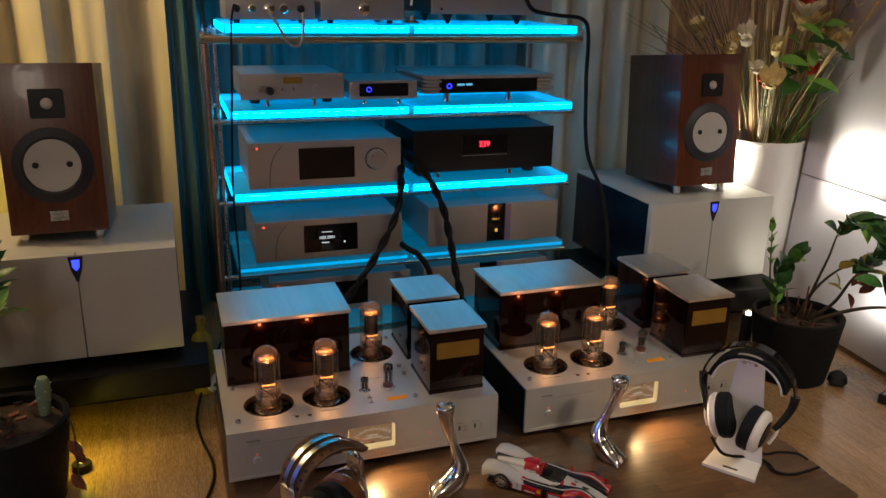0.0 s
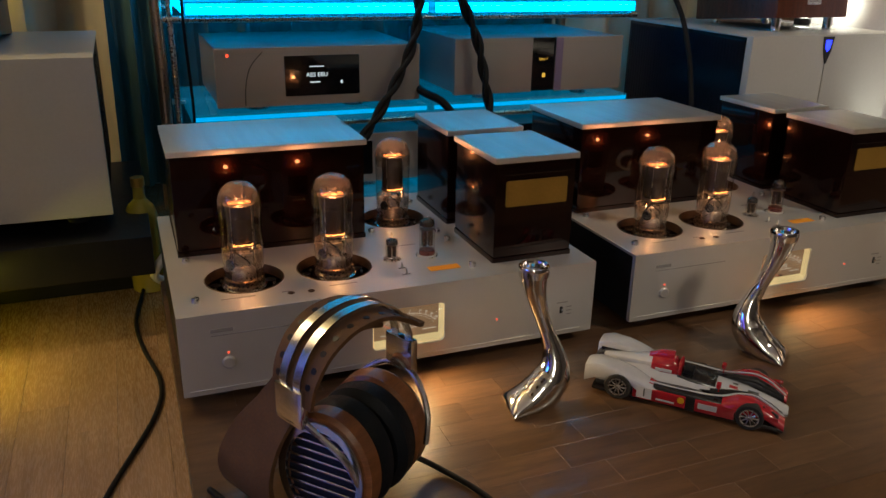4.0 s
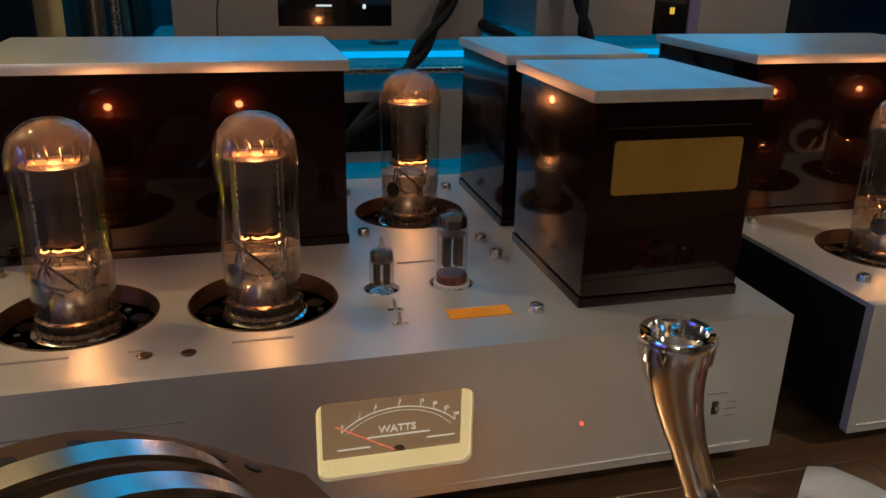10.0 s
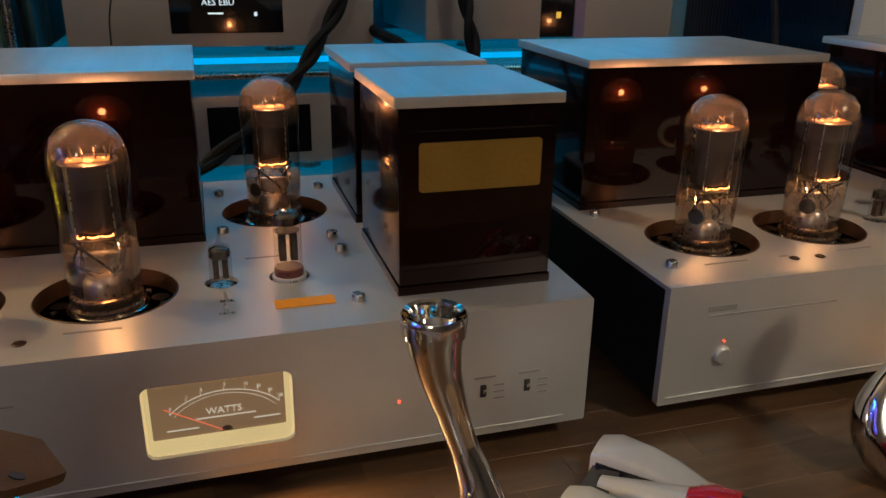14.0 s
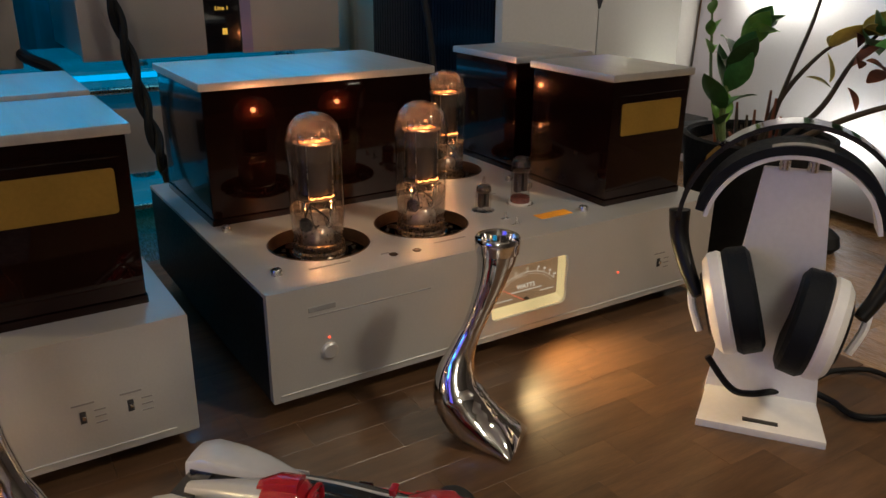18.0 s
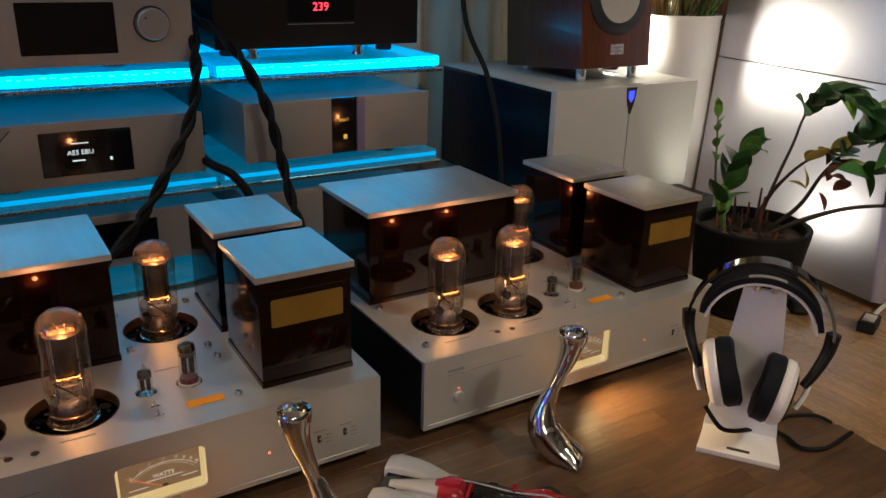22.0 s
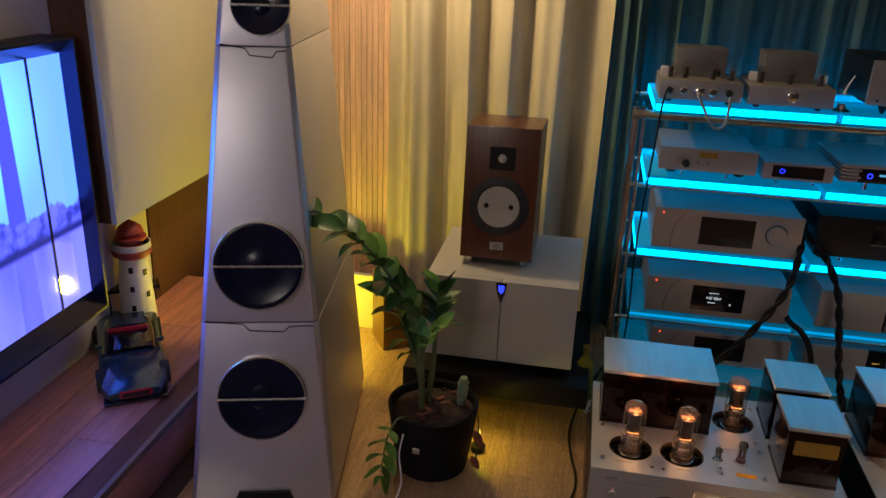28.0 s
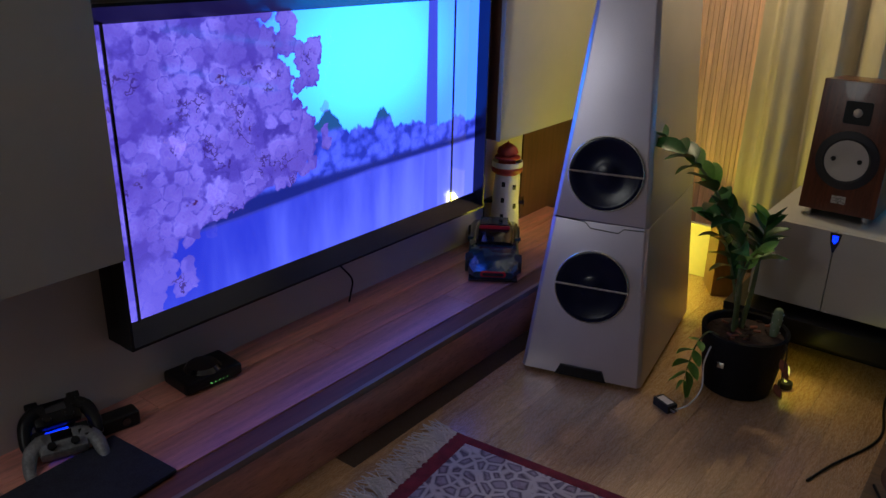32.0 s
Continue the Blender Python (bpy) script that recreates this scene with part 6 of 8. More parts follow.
for s in (-1, 1):
    part("front_fender", move(loft([(0.048, 0.0145, 0.008, 0.020, 0.009, 0.026), (0.066, 0.0165, 0.022, 0.028, 0.010, 0.034), (0.084, 0.0165, 0.024, 0.030, 0.010, 0.036), (0.104, 0.0160, 0.018, 0.024, 0.010, 0.028), (0.126, 0.0150, 0.007, 0.012, 0.010, 0.015)]), Matrix.Translation((0, s * 0.037, 0))), CARRED, car, "red front wing panel")
    part("headlight", move(loft([(0.098, 0.008, 0.026, 0.0285, 0.004, 0.0305), (0.118, 0.007, 0.014, 0.0185, 0.004, 0.0205)]), Matrix.Translation((0, s * 0.041, 0))), CARBLACK, car, "dark headlight")
    part("rear_fender", move(loft([(-0.133, 0.0165, 0.016, 0.038, 0.013, 0.0405), (-0.118, 0.0175, 0.024, 0.043, 0.013, 0.0455), (-0.092, 0.0175, 0.028, 0.040, 0.012, 0.0440), (-0.072, 0.0170, 0.026, 0.035, 0.011, 0.0390), (-0.046, 0.0150, 0.008, 0.025, 0.009, 0.0290), (-0.018, 0.0120, 0.008, 0.019, 0.007, 0.0220)]), Matrix.Translation((0, s * 0.037, 0))), CARWHITE, car, "white rear wing panel")
    part("side_pod", box(-0.066, 0.066, s * 0.049 - 0.003, s * 0.049 + 0.003, 0.007, 0.024, 0.002), CARRED, car, "red side panel")
    part("pod_top", loft([(-0.040, 0.010, 0.020, 0.026, 0.006, 0.028), (0.010, 0.011, 0.020, 0.026, 0.007, 0.0275), (0.050, 0.009, 0.018, 0.023, 0.006, 0.025)]), CARBLACK, car, "black side top", pose(0, s * 0.039, 0))
    part("number_patch", box(-0.060, -0.040, s * 0.0535 - 0.0006, s * 0.0535 + 0.0006, 0.010, 0.026), CARWHITE, car)
    part("number", move(lettering("1", 0.017, 0.0003), pose(-0.050, s * 0.0543, 0.018, 0, 0, 0 if s < 0 else 180)), INK, car)
    part("badge_disc", move(rod(0.0045, 0, 0.0006, 18), pose(-0.002, s * 0.0522, 0.018, -90 * s)), YELLOW, car, "yellow badge")
    part("letter_bar", box(0.020, 0.044, s * 0.0525 - 0.0005, s * 0.0525 + 0.0005, 0.013, 0.0205), CARWHITE, car, "white printed bar")
    part("letter_bar", box(-0.034, -0.010, s * 0.0525 - 0.0005, s * 0.0525 + 0.0005, 0.011, 0.0130), CARWHITE, car, "white printed bar")
    part("flank", box(0.052, 0.118, s * 0.0535 - 0.0007, s * 0.0535 + 0.0007, 0.020, 0.0245), CARRED, car, "red stripe")
    part("black_gap", box(0.004, 0.016, s * 0.0524 - 0.0005, s * 0.0524 + 0.0005, 0.007, 0.026), CARBLACK, car)
    part("mirror", merge(box(0.038, 0.044, s * 0.030 - 0.005, s * 0.030 + 0.005, 0.038, 0.044, 0.0015), sweep([(0.041, s * 0.030, 0.039), (0.041, s * 0.027, 0.030)], 0.0008, 6)), CARRED, car)
    part("inner_fairing", box(-0.128, -0.070, s * 0.0195 - 0.001, s * 0.0195 + 0.001, 0.016, 0.036, 0.0006), CARBLACK, car)
    part("fender_tip", move(loft([(-0.046, 0.0100, 0.0262, 0.0280, 0.006, 0.0300), (-0.030, 0.0090, 0.0215, 0.0235, 0.005, 0.0255)]), Matrix.Translation((0, s * 0.036, 0))), CARRED, car, "red fender tip")
    for x in (-0.086, 0.084):
        car_wheel(car, x, s * 0.0475, 0.0185 if x < 0 else 0.0178, 0.017, -s)
part("rear_wing", strip_along([(-0.130, 0, 0.031), (-0.120, 0, 0.0335), (-0.108, 0, 0.0340)], 0.042, 0.0024, (0, 1, 0)), CARBLACK, car, "dark low rear wing")
for s in (-1, 1):
    part("fender_channel", move(loft([(0.030, 0.0060, 0.020, 0.0265, 0.004, 0.0285), (0.060, 0.0065, 0.022, 0.0310, 0.004, 0.0335), (0.084, 0.0065, 0.024, 0.0330, 0.004, 0.0355), (0.106, 0.0060, 0.016, 0.0245, 0.004, 0.0265), (0.122, 0.0050, 0.009, 0.0150, 0.003, 0.0165)]), Matrix.Translation((0, s * 0.0235, 0))), CARBLACK, car, "black channel beside the nose")
    part("stripe", sweep(rounded([(-0.050, s * 0.040, 0.0300), (-0.010, s * 0.041, 0.0290), (0.040, s * 0.0365, 0.0290), (0.066, s * 0.0310, 0.0355), (0.086, s * 0.0300, 0.0375), (0.106, s * 0.0300, 0.0290), (0.124, s * 0.0290, 0.0165)], 30), 0.0013, 6), CARWHITE, car, "white pinstripe")
    part("cover_bar", box(-0.044, -0.022, s * 0.0192 - 0.0008, s * 0.0192 + 0.0008, 0.0375, 0.0415), CARWHITE, car, "white printed bar")
    part("inner_panel", box(0.016, 0.070, s * 0.022 - 0.004, s * 0.022 + 0.004, 0.016, 0.027, 0.002), CARBLACK, car)
part("air_scoop", loft([(-0.056, 0.006, 0.044, 0.050, 0.003, 0.052), (-0.040, 0.009, 0.046, 0.056, 0.006, 0.059), (-0.022, 0.009, 0.046, 0.057, 0.006, 0.0605)]), CARRED, car, "red air intake")
for x0, x1, y0, y1, m in ((0.050, 0.062, -0.009, -0.001, CARRED), (0.064, 0.070, -0.008, 0.002, YELLOW), (0.074, 0.088, -0.006, 0.000, INK), (0.054, 0.066, 0.003, 0.008, INK)):
    part("nose_mark", box(x0, x1, y0, y1, 0.0285, 0.0292), m, car, "small printed mark", pose(0, 0, 0.0060, 0, 5.5))

gt = thing("model_sports_car", (-1.342, 1.742, BZ), "large dark blue model sports car with a tall rear wing", "model car", "", -56)
GT_START = set(bpy.data.objects)
part("body", loft([(-0.128, 0.046, 0.010, 0.032, 0.036, 0.037), (-0.095, 0.051, 0.007, 0.038, 0.040, 0.043), (-0.040, 0.050, 0.006, 0.036, 0.040, 0.041), (0.030, 0.050, 0.006, 0.034, 0.040, 0.038), (0.085, 0.051, 0.006, 0.032, 0.036, 0.034), (0.115, 0.047, 0.006, 0.024, 0.030, 0.027), (0.130, 0.038, 0.007, 0.017, 0.026, 0.020)]), CARBLUE, gt, "glossy dark blue body")
part("cabin", loft([(-0.085, 0.034, 0.036, 0.042, 0.024, 0.045), (-0.045, 0.040, 0.036, 0.050, 0.030, 0.064), (-0.005, 0.040, 0.036, 0.050, 0.030, 0.066), (0.035, 0.038, 0.034, 0.040, 0.030, 0.044)]), BLACKGLOSS, gt, "dark glass cabin")
part("roof", loft([(-0.050, 0.028, 0.0640, 0.0655, 0.022, 0.0665), (-0.002, 0.029, 0.0655, 0.067, 0.023, 0.0680)]), CARBLUE, gt)
part("screen_band", box(0.0, 0.007, -0.031, 0.031, 0.061, 0.0675, 0.0015), CARRED, gt, "red band over the windscreen")
part("grille", prism(round_rect(-0.024, 0.024, 0.011, 0.021, 0.004), -0.003, 0.002), CARRED, gt, "red-edged grille", pose(0.131, 0, 0, 0, 0, 90))
part("grille_mesh", prism(round_rect(-0.020, 0.020, 0.013, 0.0192, 0.003), -0.004, 0.001), CARBLACK, gt, "", pose(0.131, 0, 0, 0, 0, 90))
part("splitter", box(0.105, 0.137, -0.046, 0.046, 0.003, 0.0065, 0.001), CARBLACK, gt)
part("bonnet_mark", box(0.070, 0.090, -0.008, 0.008, 0.0370, 0.0385), CARWHITE, gt, "", pose(0, 0, 0, 0, 3.5))
part("rear_wing", box(-0.150, -0.116, -0.060, 0.060, 0.076, 0.0825, 0.0015), CARBLACK, gt, "wide black rear wing")
for s in (-1, 1):
    part("wing_strut", box(-0.134, -0.120, s * 0.024 - 0.0015, s * 0.024 + 0.0015, 0.034, 0.079), CARBLACK, gt)
    part("wing_end", box(-0.146, -0.114, s * 0.060 - 0.001, s * 0.060 + 0.001, 0.072, 0.086), CARBLACK, gt)
    part("headlight", move(lathe([(0.0085, 0), (0.006, 0.003), (0, 0.004)], 16), pose(0.112, s * 0.034, 0.026, 0, 55)), PANE, gt)
    part("mirror", box(0.018, 0.026, s * 0.047 - 0.006, s * 0.047 + 0.006, 0.044, 0.050, 0.002), CARBLUE, gt)
    for x in (-0.080, 0.082):
        car_wheel(gt, x, s * 0.047, 0.0185, 0.014, -s)

for ob in set(bpy.data.objects) - GT_START:
    if ob.parent == gt:
        ob.matrix_basis = Matrix.Scale(1.84, 4) @ ob.matrix_basis

# ---- wood-cup headphones on a bent wooden stand ----
hp_stand = thing("headphone_stand", (0.21, 1.25, BOARD), "bent brown wooden headphone stand", "headphone stand", "", 26)
sheet = rounded([(0.03, 0.004, 0.212), (0.0, 0.004, 0.218), (-0.036, 0.008, 0.206), (-0.058, 0.014, 0.178), (-0.068, 0.030, 0.142), (-0.086, 0.048, 0.104), (-0.098, 0.055, 0.062), (-0.086, 0.055, 0.022), (-0.044, 0.055, 0.004), (0.03, 0.055, 0.0035)], 40)
part("sheet", strip_along(sheet, [0.046 + 0.050 * min(1.0, max(0.0, (k - 14) / 14)) for k in range(41)], 0.005, (0, 1, 0)), LEATHER, hp_stand, "curved brown sheet")
part("foot_pad", box(-0.070, 0.028, 0.020, 0.090, 0.0, 0.0015), RUBBER, hp_stand, "thin black pad")
hp = thing("headphones", (0.21, 1.25, BOARD), "open headphones with wooden cups, silver grilles and leather strap", "headphones", "", 26)
strap = rounded([(-0.072, 0, 0.160), (-0.068, 0, 0.186), (-0.050, 0, 0.213), (-0.019, 0, 0.229), (0.019, 0, 0.229), (0.050, 0, 0.215), (0.072, 0, 0.201), (0.094, 0, 0.190)], 40)
widths = [(0.056 + 0.018 * math.sin(math.pi * k / 40)) * (1 - 0.45 * max(0, k - 33) / 7) for k in range(41)]
st = part("strap", strip_along(strap, widths, 0.0045, (0, 1, 0)), LEATHER, hp, "brown leather strap with punched holes")
for k in range(5, 36, 3):
    for s in (-1, 1):
        p = strap[k]
        d = (strap[k + 1] - strap[k - 1]).normalized()
        ang = math.degrees(math.atan2(d.x, d.z))
        part("hole", rod(0.0034, -0.003, 0.0028, 12), BLACK, st, "", pose(p.x, s * widths[k] * 0.36, p.z, 0, ang - 90, 0))
arch = rounded([(-0.074, 0, 0.158), (-0.073, 0, 0.190), (-0.054, 0, 0.220), (-0.021, 0, 0.2365), (0.021, 0, 0.2365), (0.054, 0, 0.220), (0.073, 0, 0.190), (0.076, 0, 0.165)], 40)
for y in (-0.0105, 0.0105):
    part("spring_band", strip_along([(p.x, y, p.z) for p in arch], 0.0105, 0.0022, (0, 1, 0)), BAND, hp, "silver spring band")
for s in (-1, 1):
    part("slider", box(s * 0.0745 - 0.005, s * 0.0745 + 0.005, -0.020, 0.020, 0.138, 0.178, 0.003), CHROME, hp, "polished slider block")
    cup = part("cup", move(lathe([(0.050, -0.013), (0.056, -0.009), (0.056, 0.009), (0.052, 0.013), (0.042, 0.013), (0.042, -0.013)], 48, False), Matrix.Diagonal((1.0, 1.16, 1, 1))), CUPWOOD, hp, "turned wooden cup ring", pose(s * 0.0455, s * 0.012 - 0.006, 0.078, 0, 0, 16) @ pose(0, 0, 0, 90, 0, s * 90) @ pose(0, 0, 0, -4))
    part("pad", move(lathe([(0.030, -0.040), (0.048, -0.042), (0.056, -0.034), (0.056, -0.020), (0.053, -0.013), (0.030, -0.013)], 48), Matrix.Diagonal((1.0, 1.16, 1, 1))), DARKLEATHER, cup, "thick black ear pad")
    part("grille_rim", move(lathe([(0.042, 0.012), (0.050, 0.014), (0.050, 0.018), (0.042, 0.017), (0.042, 0.012)], 48, False), Matrix.Diagonal((1.0, 1.16, 1, 1))), BAND, cup, "silver rim")
    part("mesh_disc", move(rod(0.043, 0.008, 0.010, 40), Matrix.Diagonal((1.0, 1.16, 1, 1))), mat("dark_blue_mesh", (0.012, 0.014, 0.035), 0.5, 0.3, 0.2, 30, 300, 0.3) if "dark_blue_mesh" not in bpy.data.materials else bpy.data.materials["dark_blue_mesh"], cup)
    for k in range(10):
        v = -0.044 + 0.0098 * k
        half = 0.0425 * math.sqrt(max(0.02, 1 - (v / 0.0495) ** 2))
        part("grille_bar", box(-half, half, v - 0.0012, v + 0.0012, 0.012, 0.0165, 0.0005, 1), BAND, cup, "")
    part("yoke", sweep(rounded([(s * 0.074, 0, 0.145), (s * 0.070, -0.028, 0.137), (s * 0.058, -0.056, 0.112), (s * 0.048, -0.064, 0.082)], 20), 0.0035, 8), BAND, hp, "silver yoke arm")
    part("yoke", sweep(rounded([(s * 0.074, 0, 0.145), (s * 0.070, 0.028, 0.137), (s * 0.058, 0.056, 0.112), (s * 0.048, 0.064, 0.082)], 20), 0.0035, 8), BAND, hp, "silver yoke arm")
cable([(0.27, 1.29, 0.035), (0.315, 1.27, 0.012), (0.35, 1.20, 0.010), (0.36, 1.13, 0.010)], 0.0035, "black headphone cable lying on the board")
cable([(0.15, 1.20, 0.03), (0.11, 1.22, 0.012), (0.085, 1.28, 0.0095), (0.065, 1.32, 0.0095)], 0.0035, "black headphone cable lying on the board")

# ---- white headphones on a white stand ----
ws = thing("headphone_stand", (1.110, 1.236, BOARD), "white painted headphone stand with a tapered upright", "headphone stand", "", -53.1)
part("base", prism([(-0.058, 0.0), (0.058, 0.0), (0.050, 0.105), (-0.050, 0.105)], 0.0, 0.008, 0.0015), WHITE, ws, "", Matrix(((1, 0, 0, 0), (0, 0, 1, 0), (0, 1, 0, 0), (0, 0, 0, 1))))
part("slot", box(-0.016, 0.016, 0.012, 0.018, 0.0078, 0.0088), INK, ws, "dark slot")
part("upright", prism([(-0.054, 0.0), (0.054, 0.0), (0.029, 0.243), (-0.029, 0.243)], 0.072, 0.080, 0.002), WHITE, ws, "tapered white upright")
for x in (-0.012, 0.012):
    part("peg", move(rod(0.005, 0, 0.020, 16, 0.001), pose(x, 0.066, 0.243)), CHROME, ws, "small metal peg")
hw = thing("headphones", (1.110, 1.236, BOARD), "white and black headphones with a leather headband on a stand", "headphones", "", -53.1)
arc_o = [(0.100 * math.sin(radians(a)), 0.076, 0.180 + 0.106 * math.cos(radians(a))) for a in range(-96, 97, 6)]
part("outer_band", strip_along(arc_o, [0.030 - 0.010 * abs(a) / 96 for a in range(-96, 97, 6)], 0.0045, (0, 1, 0)), BLACKGLOSS, hw, "thin black outer band")
arc_i = [(0.082 * math.sin(radians(a)), 0.072, 0.186 + 0.080 * math.cos(radians(a))) for a in range(-80, 81, 5)]
part("head_pad", strip_along(arc_i, [0.050 - 0.012 * abs(a) / 80 for a in range(-80, 81, 5)], 0.008, (0, 1, 0)), DARKLEATHER, hw, "black leather head pad")
part("pad_lining", strip_along([(x * 0.93, y - 0.003, z - 0.006) for x, y, z in arc_i], [0.042 - 0.012 * abs(a) / 80 for a in range(-80, 81, 5)], 0.004, (0, 1, 0)), WHITE, hw, "white lining")
part("print_bar", strip_along([(0.082 * math.sin(radians(a)), 0.055, 0.1905 + 0.080 * math.cos(radians(a))) for a in range(-18, 19, 6)], 0.007, 0.0008, (0, 1, 0.15)), PRINT, hw, "embossed bars")
for s in (-1, 1):
    part("arm", sweep(rounded([(s * 0.0995, 0.076, 0.192), (s * 0.0965, 0.072, 0.165), (s * 0.084, 0.058, 0.136), (s * 0.071, 0.046, 0.116)], 14), [0.0105 - 0.0003 * k for k in range(15)], 12), BLACK, hw, "black hinge arm")
    aim = pose(s * 0.040 - 0.003, 0.040, 0.111 - s * 0.006, 0, 0, s * -5) @ pose(0, 0, 0, 0, s * 13 - 3, 0) @ pose(0, 0, 0, 0, s * 90, 0)
    cup = part("cup", lathe([(0.028, 0.020), (0.042, 0.018), (0.049, 0.012), (0.050, 0.003), (0.048, 0.0)], 44), WHITE, hw, "white cup shell", aim)
    part("pad", lathe([(0.026, -0.024), (0.044, -0.026), (0.0505, -0.022), (0.0515, -0.005), (0.048, 0.0), (0.026, 0.0)], 44), DARKLEATHER, cup, "thick black ear pad")
    part("baffle", rod(0.028, -0.012, -0.008, 32), BLACK, cup)
    part("outer_grille", lathe([(0.032, 0.0195), (0.030, 0.022), (0, 0.023)], 36), BLACK, cup)
    part("yoke", sweep(rounded([(s * 0.078, 0.052, 0.124), (s * 0.076, 0.046, 0.106), (s * 0.066, 0.040, 0.082)], 12), 0.004, 8), WHITE, hw, "pale metal yoke")
cable([(1.110, 1.305, 0.060), (1.125, 1.285, 0.030), (1.150, 1.278, 0.0185), (1.180, 1.268, 0.0175), (1.205, 1.254, 0.0175), (1.220, 1.234, 0.011), (1.216, 1.205, 0.010), (1.249, 1.186, 0.010), (1.322, 1.192, 0.010)], 0.0034, "flat black headphone cable on the board")
cable([(1.165, 1.300, 0.050), (1.180, 1.285, 0.022), (1.200, 1.272, 0.0175), (1.225, 1.268, 0.0165), (1.250, 1.270, 0.010), (1.280, 1.270, 0.010), (1.315, 1.251, 0.010), (1.320, 1.225, 0.010)], 0.0030, "flat black headphone cable on the board")

# ---- plants ----
def leaf_mesh(name, length, width, fold, curl, material):
    bm = bmesh.new()
    n = 7
    rows = []
    for i in range(n + 1):
        u = i / n
        w = width * math.sin(math.pi * min(1, u * 0.97 + 0.03)) ** 0.8 * (1 - 0.25 * u)
        z = curl * length * u * u
        rows.append([bm.verts.new((-w / 2, length * u, z + fold * w)), bm.verts.new((0, length * u, z)), bm.verts.new((w / 2, length * u, z + fold * w))])
    for a, b in zip(rows, rows[1:]):
        for k in range(2):
            bm.faces.new((a[k], a[k + 1], b[k + 1], b[k]))
    geo = bmesh.ops.extrude_face_region(bm, geom=bm.faces[:])
    bmesh.ops.translate(bm, vec=(0, 0, -0.0006), verts=[v for v in geo["geom"] if isinstance(v, bmesh.types.BMVert)])
    bmesh.ops.recalc_face_normals(bm, faces=bm.faces)
    return mesh_of(name, bm, material, 60)


LEAVES = {k: [leaf_mesh("leaf", 0.078, 0.044, 0.18, c, m) for c in (-0.25, 0.12, -0.5)] for k, m in (("green", LEAF), ("light", LEAFLIGHT), ("yellow", LEAFYELLOW), ("brown", LEAFBROWN))}


def frond(parent, points, r0, pairs, kind, size, seed, start=0.3, spread_deg=55, stem_material=None):
    """A bowed stalk with paired oval leaves, as on a zz plant."""
    rg = random.Random(seed)
    pts = rounded(points, 30)
    stem = part("stalk", sweep(pts, [r0 * (1 - 0.75 * k / 30) for k in range(31)], 8), stem_material or STEM, parent, "arching stalk")
    for i in range(pairs):
        u = start + (1 - start) * i / max(1, pairs - 1)
        k = min(29, int(u * 30))
        p = pts[k]
        d = (pts[k + 1] - pts[max(k - 1, 0)]).normalized()
        side = d.cross(Vector((0, 0, 1)))
        side = side.normalized() if side.length > 0.05 else Vector((1, 0, 0))
        for s in (-1, 1):
            a = radians(spread_deg + rg.uniform(-12, 12)) * (1 - 0.4 * (i / pairs))
            way = (d * math.cos(a) + side * s * math.sin(a) + Vector((0, 0, rg.uniform(-0.12, 0.18)))).normalized()
            up = d.cross(way).normalized() * s
            up = (Vector((rg.uniform(-0.3, 0.3), rg.uniform(-0.5, 0.1), 1)) + 0.3 * up)
            xx = way.cross(up).normalized()
            up = xx.cross(way).normalized()
            rot = Matrix((xx, way, up)).transposed().to_4x4()
            sc = size * rg.uniform(0.8, 1.12) * (0.72 + 0.4 * math.sin(math.pi * min(1, 0.2 + 0.8 * i / pairs)))
            kk = kind if rg.random() > 0.12 else "light"
            part("leaf", rg.choice(LEAVES[kk]), None, stem, "", Matrix.Translation(p) @ rot @ Matrix.Scale(sc, 4))
    return stem


def single_leaf(parent, kind, place, way, up, size):
    way, up = Vector(way).normalized(), Vector(up)
    xx = way.cross(up).normalized()
    up = xx.cross(way).normalized()
    part("leaf", LEAVES[kind][0], None, parent, "", Matrix.Translation(place) @ Matrix((xx, way, up)).transposed().to_4x4() @ Matrix.Scale(size, 4))


FZ = -0.058
pot_profile = [(0.094, 0.0), (0.100, 0.004), (0.112, 0.08), (0.122, 0.16), (0.126, 0.188), (0.127, 0.200), (0.120, 0.203), (0.114, 0.198), (0.112, 0.180)]


def flower_pot(name, place, label, scale):
    p = thing(name, place, label, "plant", "zz plants in black pots")
    part("pot", move(lathe(pot_profile, 56, False), Matrix.Scale(scale, 4)), POTBLACK, p, "ribbed matt black pot")
    bm = lathe([(0.1125, 0.178), (0.09, 0.184), (0.06, 0.181), (0.03, 0.187), (0, 0.184)], 40, False)
    for v in bm.verts:
        v.co.z += 0.005 * noise.noise(v.co * 40)
    part("soil", move(bm, Matrix.Scale(scale, 4)), SOIL, p, "dark brown potting bark")
    rg = random.Random(len(name) + int(place[0] * 10))
    for k in range(26):
        a, r = rg.uniform(0, 6.28), rg.uniform(0.01, 0.098) * scale
        part("bark_chip", box(-0.011, 0.011, -0.005, 0.005, -0.003, 0.003, 0.0015, 1), SOIL if rg.random() < 0.6 else LEAFBROWN, p, "", pose(r * math.cos(a), r * math.sin(a), 0.188 * scale, rg.uniform(-30, 30), rg.uniform(-30, 30), rg.uniform(0, 180)))
    return p


